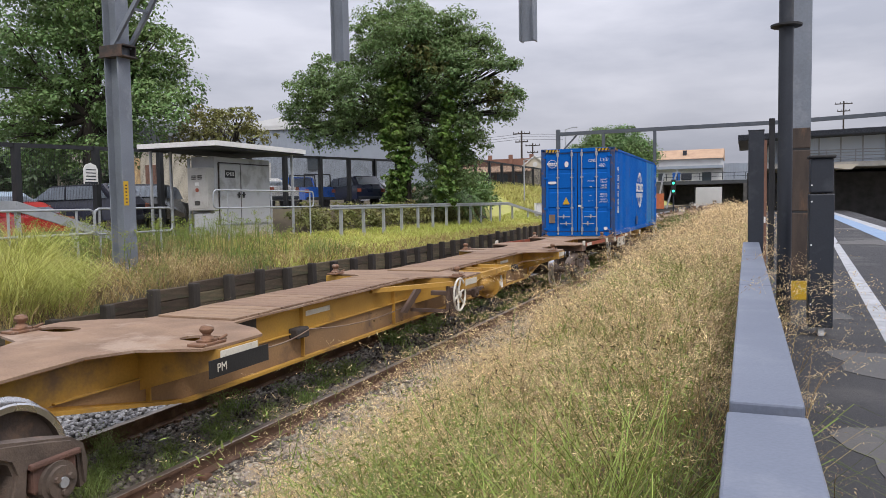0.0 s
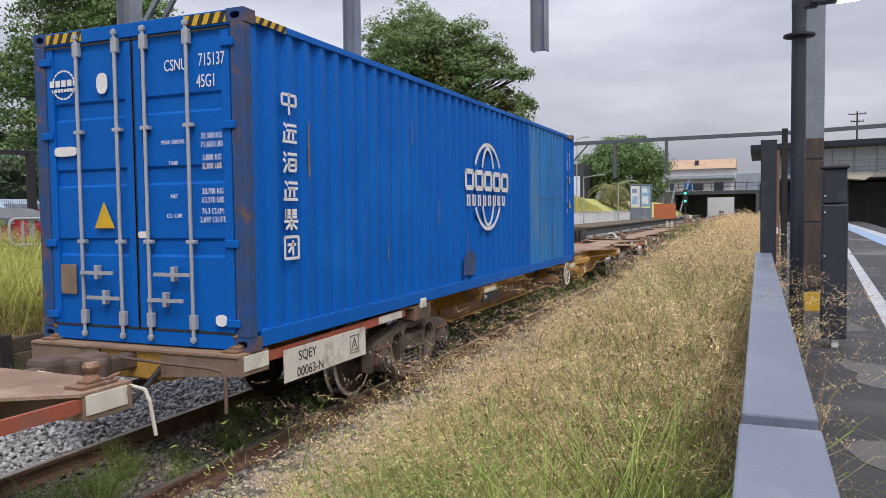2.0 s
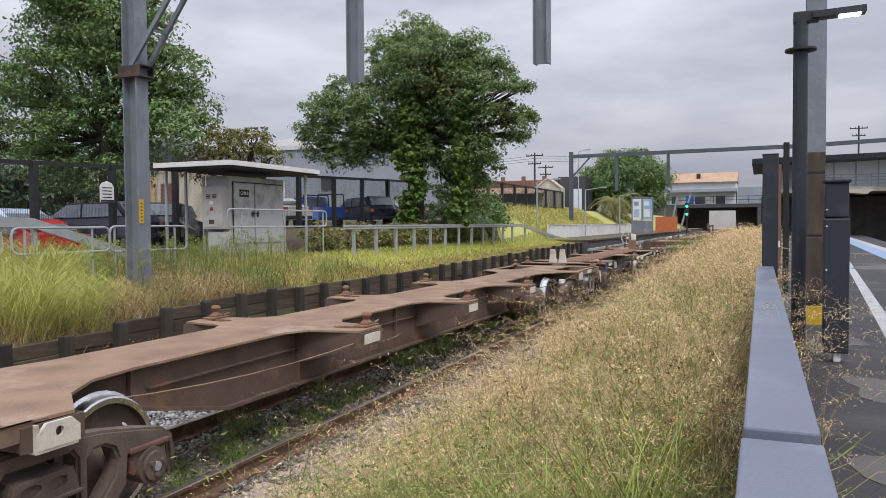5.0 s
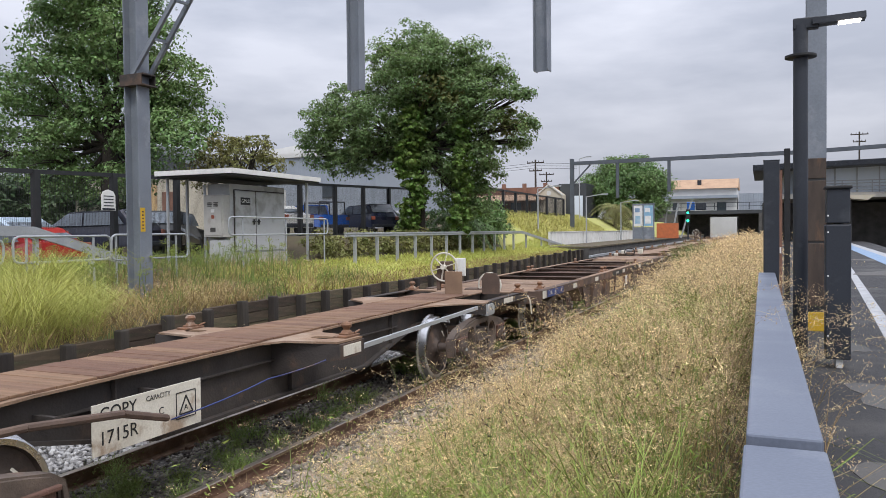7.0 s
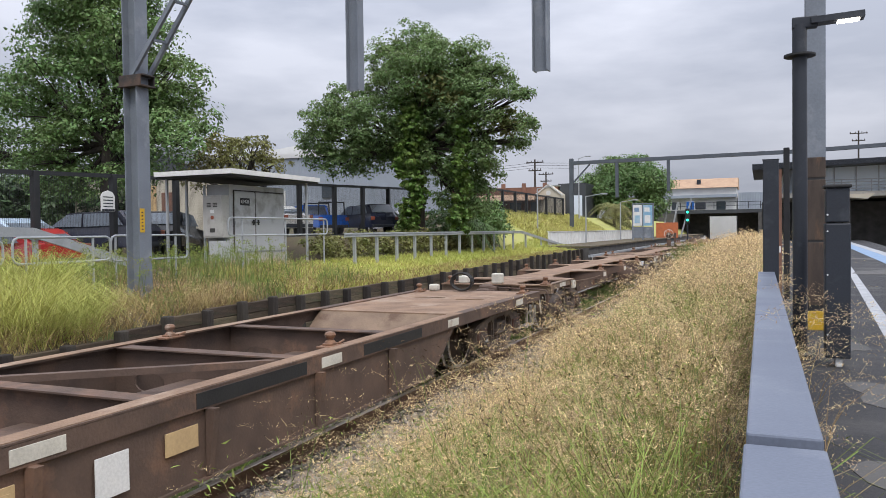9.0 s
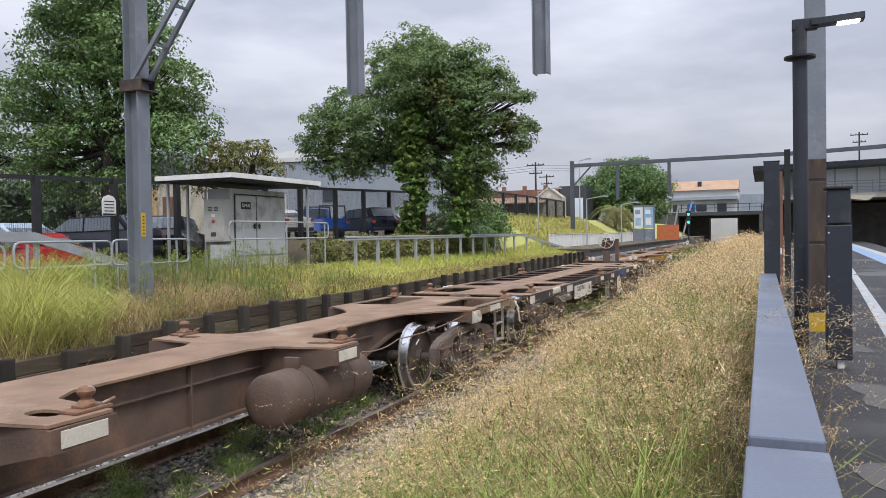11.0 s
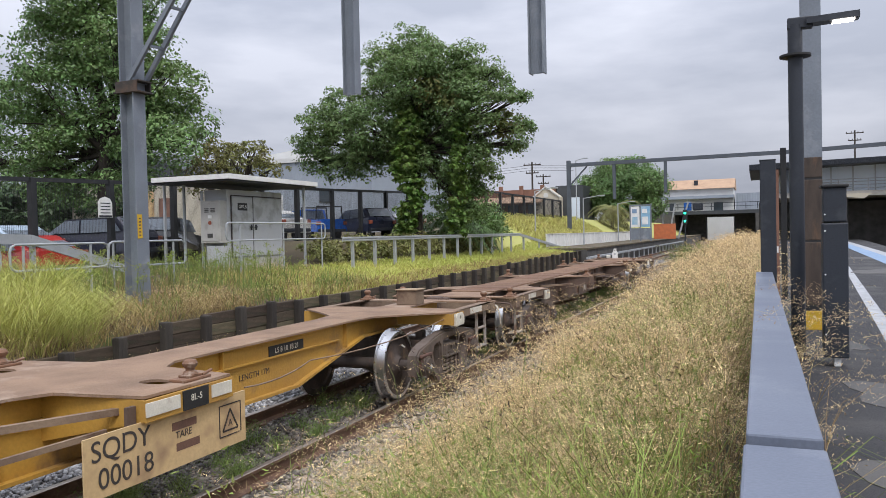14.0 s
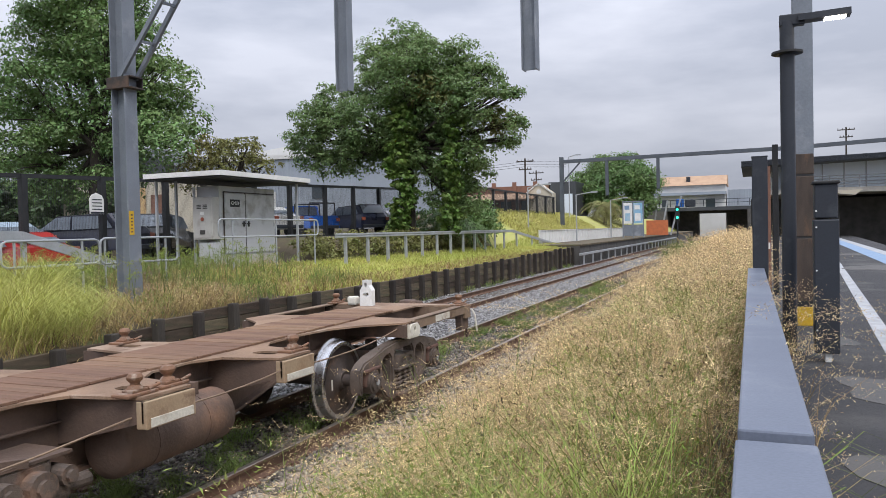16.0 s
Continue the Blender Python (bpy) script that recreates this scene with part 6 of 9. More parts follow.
# ---- overhead line structures ----
def h_column(bm, x, y, z0, z1, w, d, t=0.02, turned=False):
    a, b, c, e = w / 2, d / 2, t / 2, d / 2 - t
    ring = [(-a, -b), (a, -b), (a, -e), (c, -e), (c, e), (a, e), (a, b), (-a, b), (-a, e), (-c, e), (-c, -e), (-a, -e)]
    if turned:
        ring = [(v, u) for u, v in ring]
    plate(bm, [(x + u, y + v) for u, v in ring], [], z0, z1)


gantry = thing("overhead_gantry", pose(0, 0, 0), "grey steel railway overhead gantry with hanging drop posts", "gantry")
bm = bmesh.new()
px, py = -6.93, 12.25
h_column(bm, px, py, 0.4, 9.4, 0.34, 0.36, 0.022, True)
column = part("column", bm, GANTRY, gantry)
bm = bmesh.new()
box(bm, px - 0.30, px + 0.34, py - 0.22, py + 0.22, 5.28, 5.31, 0.004)
box(bm, px - 0.26, px + 0.32, py - 0.21, py - 0.18, 5.31, 5.52, 0.004)
box(bm, px - 0.26, px + 0.32, py + 0.18, py + 0.21, 5.31, 5.52, 0.004)
box(bm, px - 0.02, px + 0.36, py - 0.18, py + 0.18, 5.50, 5.53, 0.004)
part("bracket", bm, DARKBROWN, gantry, "dark bolted bracket")
for dy in (-0.16, 0.16):
    bm = bmesh.new()
    beam(bm, (px + 0.05 + 0.14 * (dy > 0), py + dy, 5.50), (px + 2.55, py + dy, 8.6), 0.07, 0.09)
    part("strut", bm, GANTRY, gantry)
for u in (0.22, 0.45, 0.68):
    bm = bmesh.new()
    a = Vector((px + 0.12, py - 0.16, 5.5)).lerp((px + 2.55, py - 0.16, 8.6), u)
    beam(bm, a, a + Vector((0.06, 0.32, 0.0)), 0.05, 0.05)
    part("strut_tie", bm, GANTRY, gantry)
bm = bmesh.new()
for dy in (-0.2, 0.2):
    box(bm, px - 0.4, 12.0, py + dy - 0.05, py + dy + 0.05, 8.6, 8.9)
for i in range(14):
    box(bm, px + 0.2 + i * 1.35, px + 0.28 + i * 1.35, py - 0.2, py + 0.2, 8.62, 8.7)
part("boom", bm, GANTRY, gantry)
for cx, zb in ((-1.675, 4.79), (1.83, 4.82)):
    bm = bmesh.new()
    h_column(bm, cx, py, zb, 8.6, 0.22, 0.25, 0.02, True)
    part("drop_post", bm, GANTRY, gantry)
bm = bmesh.new()
box(bm, px + 0.183, px + 0.187, py - 0.15, py - 0.02, 2.25, 2.75)
sg = part("warning_strip", bm, SAFETY, gantry, "yellow vertical warning strip")
bm = bmesh.new()
for i in range(6):
    box(bm, px + 0.186, px + 0.189, py - 0.11, py - 0.06, 2.30 + i * 0.07, 2.33 + i * 0.07)
part("strip_bar", bm, BROWN, sg)
bm = bmesh.new()
box(bm, px - 0.4, px + 0.4, py - 0.4, py + 0.4, 0.2, 0.72, 0.03)
part("footing", bm, CONCRETE, gantry)

FARSTEEL = material("dark_gantry_paint", (0.10, 0.115, 0.135), 0.55, 0.1, (0.08, 0.09, 0.105), 1.6, 40, 0.1)
far_g = thing("overhead_gantry", pose(0, 65, 0), "long grey steel railway gantry spanning the station tracks", "gantry")
bm = bmesh.new()
h_column(bm, -10.0, 0, 2.0, 8.35, 0.32, 0.32)
part("column", bm, FARSTEEL, far_g)
bm = bmesh.new()
beam(bm, (-9.9, 0, 7.95), (8.0, 0, 8.05), 0.30, 0.30)
beam(bm, (8.0, 0, 8.05), (40, 0, 9.1), 0.30, 0.30)
part("boom", bm, FARSTEEL, far_g)
bm = bmesh.new()
beam(bm, (-9.9, 0, 6.2), (-8.4, 0, 7.8), 0.12, 0.12)
part("strut", bm, FARSTEEL, far_g)
for cx, zb in ((-6.1, 4.9), (-1.9, 5.3)):
    bm = bmesh.new()
    h_column(bm, cx, 0, zb, 7.9, 0.24, 0.26)
    part("drop_post", bm, FARSTEEL, far_g)
bm = bmesh.new()
h_column(bm, 21.0, 0, -0.2, 8.5, 0.32, 0.32)
part("column", bm, FARSTEEL, far_g)


# ---- relay hut ----
def build_hut():
    hut = thing("relay_hut", pose(0, 0, 0), "grey steel signalling hut with double doors under a flat awning roof", "equipment hut")
    x0, x1, y0, y1, z0, z1 = -11.3, -10.4, 19.6, 22.6, 1.32, 3.78
    bm = bmesh.new()
    box(bm, x0 - 0.25, x1 + 0.3, y0 - 0.25, y1 + 0.3, 0.85, 1.16, 0.02)
    part("plinth", bm, CONCRETE, hut, "pale concrete plinth")
    bm = bmesh.new()
    box(bm, x0, x1, y0, y1, 1.16, 1.55, 0.01)
    part("base", bm, CONCRETE, hut)
    bm = bmesh.new()
    box(bm, x0, x1 - 0.02, y0, y1, 1.55, z1, 0.015)
    body = part("body", bm, HUTGREY, hut)
    for a, b in ((y0 + 0.22, y0 + 1.27), (y0 + 1.32, y1 - 0.12)):
        bm = bmesh.new()
        box(bm, x1 - 0.02, x1 + 0.025, a, b, 1.62, z1 - 0.22, 0.012)
        d = part("door", bm, HUTGREY, hut, "grey steel door")
        bm = bmesh.new()
        e = b - 0.10 if a < y0 + 1 else a + 0.10
        box(bm, x1 + 0.02, x1 + 0.06, e - 0.03, e + 0.03, 2.48, 2.66, 0.01)
        box(bm, x1 + 0.05, x1 + 0.08, e - 0.12, e + 0.04, 2.56, 2.60, 0.008)
        part("handle", bm, BLACK, d)
        for zz in (1.85, 2.55, 3.3):
            bm = bmesh.new()
            h = a + 0.01 if a < y0 + 1 else b - 0.01
            rod(bm, (x1 + 0.03, h, zz - 0.06), (x1 + 0.03, h, zz + 0.06), 0.014, 8)
            part("hinge", bm, GALV, d)
    bm = bmesh.new()
    for a, b, c, d in ((y0 + 0.18, y1 - 0.08, z1 - 0.20, z1 - 0.17), (y0 + 1.28, y0 + 1.31, 1.6, z1 - 0.2), (y0 + 0.17, y0 + 0.20, 1.6, z1 - 0.2)):
        box(bm, x1 - 0.01, x1 + 0.012, a, b, c, d)
    part("door_surround", bm, DARKBROWN, hut)
    bm = bmesh.new()
    box(bm, x1 + 0.025, x1 + 0.032, y0 + 0.48, y0 + 0.98, 3.12, 3.36, 0.003)
    sgn = part("name_plate", bm, BLACK, hut, "black plate with white letters")
    words("lettering", "GMLB", 0.16, Matrix.Translation((x1 + 0.034, y0 + 0.73, 3.24)) @ FACE_X, WHITE, sgn)
    # awning roof
    bm = bmesh.new()
    plate(bm, [(18.55, 4.02), (23.5, 4.02), (23.5, 4.17), (18.55, 4.17)], [], -12.5, -9.48, "x")
    part("roof", bm, WHITE, hut, "white-edged flat awning roof")
    # near-black underside sheet: the shade below the awning is put into its colour
    bm = bmesh.new()
    box(bm, -12.45, -9.53, 18.6, 23.45, 3.97, 4.016)
    part("roof_soffit", bm, BLACK, hut)
    for x, y in ((-9.75, 23.0), (-12.3, 18.9), (-12.3, 23.1), (-11.95, 19.4)):
        bm = bmesh.new()
        box(bm, x - 0.035, x + 0.035, y - 0.035, y + 0.035, 0.95, 3.98, 0.004)
        part("roof_post", bm, GALV, hut)
    # electrical cabinet on the end wall
    bm = bmesh.new()
    box(bm, -11.18, -10.42, 19.25, 19.6, 2.08, 3.42, 0.015)
    cab = part("cabinet", bm, HUTCREAM, hut, "cream electrical cabinet")
    bm = bmesh.new()
    box(bm, -11.13, -10.47, 19.235, 19.252, 2.14, 3.36, 0.006)
    cd = part("cabinet_door", bm, HUTCREAM, cab)
    bm = bmesh.new()
    for x in (-10.92, -10.68):
        for i in range(3):
            box(bm, x - 0.08, x + 0.08, 19.222, 19.236, 3.05 + i * 0.05, 3.08 + i * 0.05)
    box(bm, -10.9, -10.7, 19.222, 19.236, 2.25, 2.38)
    part("vent", bm, DARKCONC, cab)
    bm = bmesh.new()
    plate(bm, oval(-10.8, 2.72, 0.06, 0.06, 12), [], 19.222, 19.234, "y")
    part("red_sticker", bm, RED, cab)
    bm = bmesh.new()
    box(bm, -10.87, -10.73, 19.224, 19.234, 2.86, 2.96)
    part("white_sticker", bm, WHITE, cab)
    bm = bmesh.new()
    box(bm, -11.0, -10.42, 19.3, 19.6, 1.16, 1.98, 0.01)
    part("lower_box", bm, HUTGREY, hut)
    bm = bmesh.new()
    rod(bm, (-11.28, 19.45, 1.16), (-11.28, 19.45, 3.75), 0.045, 10)
    part("conduit", bm, GALV, hut)
    return hut


build_hut()


# ---- pipe handrails and guard rail ----
def pipe_rail(y0, y1, x, z_top, z_mid, zg, posts, loop0=True, loop1=True, label="galvanised two-rail pipe handrail with rounded ends"):
    r = thing("handrail", pose(0, 0, 0), label, "handrail", "pipe handrails on the bank")
    bm = bmesh.new()
    pts = [(x, y0 + 0.12, z_top), (x, y1 - 0.12, z_top)]
    if loop1:
        pts += [(x, y1 - 0.03, z_top - 0.04), (x, y1, z_top - 0.13), (x, y1, z_mid + 0.13), (x, y1 - 0.03, z_mid + 0.04), (x, y1 - 0.12, z_mid)]
    pts += [(x, y1 - 0.12, z_mid), (x, y0 + 0.12, z_mid)] if loop1 else []
    pipe(bm, pts, 0.024, 8)
    if not loop1:
        rod(bm, (x, y0 + 0.12, z_mid), (x, y1 - 0.1, z_mid), 0.024, 8)
    if loop0:
        pipe(bm, [(x, y0 + 0.12, z_top), (x, y0 + 0.03, z_top - 0.04), (x, y0, z_top - 0.13), (x, y0, z_mid + 0.13), (x, y0 + 0.03, z_mid + 0.04), (x, y0 + 0.12, z_mid)], 0.024, 8)
    part("rail", bm, GALV, r, "", True)
    for y in posts:
        bm = bmesh.new()
        rod(bm, (x - 0.02, y, zg), (x - 0.02, y, z_top), 0.026, 8)
        part("post", bm, GALV, r)


pipe_rail(17.25, 22.5, -8.6, 2.66, 2.15, 0.95, (17.9, 20.05, 22.3))
pipe_rail(10.1, 12.45, -7.95, 2.17, 1.66, 0.85, (10.4, 12.0))
pipe_rail(12.75, 15.2, -8.25, 2.19, 1.62, 0.85, (12.9, 13.6, 14.8))
pipe_rail(4.5, 9.9, -7.95, 2.12, 1.66, 0.85, (5.2, 6.8, 8.4, 9.6))

gr = thing("guard_rail", pose(0, 0, 0), "long galvanised box-beam guard rail on steel posts", "guard rail")
bm = bmesh.new()
plate(bm, [(-8.0, 2.02), (-7.94, 2.04), (-7.94, 2.08), (-7.98, 2.10), (-7.94, 2.12), (-7.94, 2.17), (-8.0, 2.18)], [], 22.6, 43.4, "y")
part("beam", bm, GALV, gr)
y = 23.4
while y < 43.4:
    bm = bmesh.new()
    box(bm, -8.10, -8.0, y - 0.05, y + 0.05, 0.8, 2.12, 0.006)
    part("post", bm, GALV, gr)
    y += 1.68
gr2 = thing("guard_rail", pose(0, 0, 0), "galvanised guard rail sloping down the bank", "guard rail")
bm = bmesh.new()
beam(bm, (-8.0, 43.4, 2.10), (-8.0, 54.0, 1.05), 0.06, 0.16)
part("beam", bm, GALV, gr2)
for y, x, z in ((44.5, -8.08, 1.97), (48.0, -8.08, 1.62), (51.5, -8.08, 1.28)):
    bm = bmesh.new()
    box(bm, x - 0.05, x + 0.05, y - 0.05, y + 0.05, 0.8, z)
    part("post", bm, GALV, gr2)
ramp = thing("guard_rail", pose(0, 0, 0), "grey steel guard rail sloping beside the car park", "guard rail")
bm = bmesh.new()
beam(bm, (-10.0, 9.5, 2.36), (-10.0, 12.2, 2.28), 0.06, 0.22)
beam(bm, (-10.0, 12.2, 2.28), (-10.0, 14.9, 1.50), 0.06, 0.22)
part("beam", bm, GALV, ramp)
for y in (10.6, 12.3, 13.8):
    bm = bmesh.new()
    box(bm, -10.12, -10.03, y - 0.05, y + 0.05, 0.9, 2.2 - max(0, y - 12.2) * 0.3)
    part("post", bm, GALV, ramp)

# ---- black fences ----
def black_fence(x0, pts, top_fun, base_fun, label):
    f = thing("fence", pose(0, 0, 0), label, "fence", "black fences")
    for y in pts:
        bm = bmesh.new()
        box(bm, x0 - 0.09, x0 + 0.09, y - 0.09, y + 0.09, base_fun(y), top_fun(y), 0.006)
        part("post", bm, FENCEBLACK, f)
    for a, b in zip(pts, pts[1:]):
        bm = bmesh.new()
        beam(bm, (x0, a, top_fun(a) - 0.05), (x0, b, top_fun(b) - 0.05), 0.08, 0.12)
        part("top_rail", bm, FENCEBLACK, f)
        bm = bmesh.new()
        beam(bm, (x0, a, base_fun(a) + 0.15), (x0, b, base_fun(b) + 0.15), 0.05, 0.06)
        part("bottom_rail", bm, FENCEBLACK, f)
        bm = bmesh.new()
        n = max(4, int((b - a) / 0.055))
        for i in range(1, n):
            y = a + (b - a) * i / n
            rod(bm, (x0, y, base_fun(y) + 0.15), (x0, y, top_fun(y) - 0.05), 0.0045, 4)
        tagged(part("mesh_wire", bm, FENCEBLACK, f), kind="stuff")


black_fence(-13.75, [9.8, 12.5, 15.3, 18.1, 20.9, 23.7, 26.0, 28.6, 31.6, 34.4, 37.3, 40.2], lambda y: 3.62 + 0.028 * y, lambda y: 1.0 if y < 18 else (1.35 if y < 26.5 else 1.95), "tall black steel security fence round a car park")
black_fence(-12.0, [46, 49, 52, 55, 58, 61, 64, 67, 70], lambda y: 5.15, lambda y: 3.2, "black steel fence on top of the grassy slope")


# ---- parked vehicles ----
def build_car(m, paint, label, kind="hatch", category="car"):
    """Parked car, length along local X (front at +X), origin on the ground."""
    car = thing("parked_car" if kind != "ute" else "pickup_truck", m, label, category)
    Lh, Wd = (2.2, 0.88) if kind != "ute" else (2.6, 0.93)
    if kind == "ute":
        side = [(-2.6, 0.45), (2.5, 0.45), (2.6, 0.75), (2.45, 0.98), (1.35, 1.08), (0.75, 1.66), (-0.35, 1.70), (-0.55, 1.12), (-2.6, 1.10)]
        glass = [[(1.18, 1.12), (0.74, 1.58), (0.28, 1.60), (0.28, 1.12)], [(0.22, 1.12), (0.22, 1.60), (-0.32, 1.61), (-0.42, 1.12)]]
    elif kind == "suv":
        side = [(-2.25, 0.42), (2.2, 0.42), (2.28, 0.72), (2.1, 0.98), (1.1, 1.08), (0.35, 1.60), (-1.7, 1.66), (-2.15, 1.15), (-2.28, 0.95)]
        glass = [[(1.0, 1.12), (0.35, 1.53), (-0.25, 1.56), (-0.25, 1.12)], [(-0.32, 1.12), (-0.32, 1.56), (-1.55, 1.57), (-1.9, 1.16)]]
    else:
        side = [(-2.2, 0.38), (2.15, 0.38), (2.25, 0.62), (2.05, 0.84), (1.05, 0.96), (0.30, 1.40), (-1.05, 1.42), (-1.85, 1.05), (-2.22, 0.98)]
        glass = [[(0.95, 0.98), (0.30, 1.34), (-0.30, 1.36), (-0.30, 0.98)], [(-0.36, 0.98), (-0.36, 1.36), (-1.02, 1.35), (-1.55, 1.02)]]
    bm = bmesh.new()
    n = len(side)
    rows = []
    for y, ins in ((-Wd, 0.0), (-Wd * 0.8, 1.0), (Wd * 0.8, 1.0), (Wd, 0.0)):
        rows.append([bm.verts.new((x * (0.985 if ins == 0 else 1.0), y * (1.0 if z < 1.0 else 0.86), z - (0.03 if ins == 0 and z > 0.9 else 0))) for x, z in side])
    for a, b in zip(rows, rows[1:]):
        for i in range(n):
            bm.faces.new((a[i], a[(i + 1) % n], b[(i + 1) % n], b[i]))
    bm.faces.new(rows[0])
    bm.faces.new(list(reversed(rows[-1])))
    body = part("body", bm, paint, car)
    for g in glass:
        for s in (-1, 1):
            bm = bmesh.new()
            ww = Wd * 0.985
            vs = [bm.verts.new((x, s * (ww * (0.90 if z > 1.2 else 0.965) + 0.015), z)) for x, z in g]
            bm.faces.new(vs)
            bmesh.ops.solidify(bm, geom=bm.faces[:], thickness=0.012)
            part("side_window", bm, SKYCARGLASS, car)
    roof = max(z for _, z in side)
    back = min((x for x, z in side if z > roof - 0.08))
    tail = [p for p in side if p[0] < back and p[1] > 0.95]
    bm = bmesh.new()
    xb = back
    zt = roof - 0.06
    x2, z2 = (tail[0] if tail else (back - 0.2, 1.1))
    vs = [bm.verts.new(p) for p in ((xb - 0.06, -0.62, zt), (xb - 0.06, 0.62, zt), (x2 - 0.01, 0.70, z2 + 0.05), (x2 - 0.01, -0.70, z2 + 0.05))]
    bm.faces.new(vs)
    bmesh.ops.solidify(bm, geom=bm.faces[:], thickness=0.02)
    part("rear_window", bm, SKYCARGLASS, car)
    for s in (-1, 1):
        bm = bmesh.new()
        xe = min(x for x, _ in side)
        box(bm, xe - 0.02, xe + 0.08, s * (Wd - 0.14) - 0.11, s * (Wd - 0.14) + 0.11, 0.80, 0.98, 0.02)
        part("tail_light", bm, RED, car, "red tail light")
        for x in (-Lh * 0.62, Lh * 0.62):
            bm = bmesh.new()
            lathe(bm, [(0.0, s * Wd), (0.20, s * (Wd + 0.01)), (0.22, s * (Wd - 0.02)), (0.31, s * (Wd + 0.015)), (0.335, s * (Wd - 0.03)), (0.335, s * (Wd - 0.2)), (0.2, s * (Wd - 0.21))], 20, "y")
            for v in bm.verts:
                v.co += Vector((x, 0, 0.335))
            part("wheel", bm, HOSE, car)
    bm = bmesh.new()
    xe = min(x for x, _ in side)
    box(bm, xe - 0.05, xe + 0.1, -Wd * 0.9, Wd * 0.9, 0.42, 0.58, 0.03)
    part("bumper", bm, CHARCOAL, car)
    if kind == "ute":
        bm = bmesh.new()
        for x in (-0.62, -2.3):
            pipe(bm, [(x, -0.8, 1.1), (x, -0.75, 1.78), (x, 0.75, 1.78), (x, 0.8, 1.1)], 0.035)
        part("rack", bm, FENCEBLACK, car)
    return car


CP = 2.04
build_car(pose(-18.0, 36.2, CP, 0, 0, 150), car_paint("blue_car_paint", (0.01, 0.11, 0.50)), "bright blue pickup with a rack behind the fence", "ute", "pickup truck")
build_car(pose(-15.2, 37.0, CP, 0, 0, 150), car_paint("navy_car_paint", (0.02, 0.025, 0.05)), "dark navy hatchback parked behind the fence", "suv")
build_car(pose(-15.4, 41.5, CP, 0, 0, 150), car_paint("silver_car_paint", (0.48, 0.48, 0.48)), "silver hatchback parked behind the fence")
build_car(pose(-16.2, 29.6, CP, 0, 0, 165), car_paint("white_car_paint", (0.70, 0.70, 0.68)), "white sedan parked behind the fence")
build_car(pose(-15.6, 22.6, 1.38, 0, 0, 120), car_paint("black_car_paint", (0.012, 0.013, 0.015)), "black hatchback with red tail lights under the tree", "suv")
build_car(pose(-16.3, 19.6, 1.38, 0, 0, 188), car_paint("grey_car_paint", (0.022, 0.024, 0.042)), "dark navy station wagon under the tree", "suv")
build_car(pose(-14.9, 15.6, 1.0, 0, 0, 172), car_paint("red_car_paint", (0.42, 0.03, 0.03)), "red hatchback parked behind the guard rail", "hatch")
build_car(pose(-17.4, 16.9, 1.35, 0, 0, 175), car_paint("pale_car_paint", (0.40, 0.50, 0.60)), "pale blue car parked behind the guard rail")
build_car(pose(-18.6, 25.6, 1.38, 0, 0, 130), car_paint("dull_silver_paint", (0.33, 0.34, 0.36)), "grey car parked by the shed", "suv")

bm = bmesh.new()
box(bm, -60, -13.9, 27, 46, 1.6, 2.055)
box(bm, -60, -13.9, 17.9, 27, 1.0, 1.40)
box(bm, -60, -13.9, 4, 17.9, 0.7, 0.97)
tagged(part("car_park", bm, ASPHALT), "asphalt car park behind the fence", "car park", kind="structure")

sgn = thing("notice_sign", pose(-13.68, 17.5, 0), "white arched notice sign on the fence", "sign")
bm = bmesh.new()
plate(bm, [(-0.02 + 0.0, 2.95), (0.52, 2.95), (0.52, 3.42), (0.44, 3.54), (0.25, 3.60), (0.06, 3.54), (-0.02, 3.42)], [], 0.06, 0.085, "x")
board = part("board", bm, WHITE, sgn)
bm = bmesh.new()
for i in range(4):
    box(bm, 0.086, 0.09, 0.06, 0.44, 3.08 + i * 0.10, 3.11 + i * 0.10)
box(bm, 0.086, 0.09, 0.0, 0.50, 2.96, 3.02)
part("text_bar", bm, CHARCOAL, board)


# ---- buildings behind ----
def cladding(bm, x0, x1, y, z0, z1, step=0.5, depth=0.05):
    """Ribbed metal wall facing -Y, one folded sheet."""
    prof = []
    x = x0
    while x < x1 - step:
        prof += [(x, y - 0.01), (x + step * 0.42, y - 0.01), (x + step * 0.5, y - depth), (x + step * 0.92, y - depth)]
        x += step
    lo = [bm.verts.new((u, v, z0)) for u, v in prof]
    hi = [bm.verts.new((u, v, z1)) for u, v in prof]
    for i in range(len(prof) - 1):
        bm.faces.new((lo[i], lo[i + 1], hi[i + 1], hi[i]))


shed = thing("warehouse", pose(0, 0, 0), "pale grey corrugated warehouse behind the car park", "building")
bm = bmesh.new()
box(bm, -70, -26.6, 60, 78, 1.5, 9.2)
part("wall", bm, SHEDGREY, shed)
bm = bmesh.new()
cladding(bm, -70, -26.6, 60, 1.6, 9.15, 0.6)
part("cladding", bm, SHEDGREY, shed)
bm = bmesh.new()
plate(bm, [(-70, 9.2), (-26.3, 9.2), (-26.3, 9.45), (-48, 9.8), (-70, 9.45)], [], 59.8, 78.2, "y")
part("roof", bm, SHEDWHITE, shed)
bm = bmesh.new()
box(bm, -38.5, -36.0, 59.85, 60.02, 3.0, 6.2)
part("roller_door", bm, SHEDWHITE, shed)
bm = bmesh.new()
box(bm, -32.0, -30.6, 59.85, 60.02, 5.4, 6.6)
part("window", bm, WINDOWGLASS, shed)

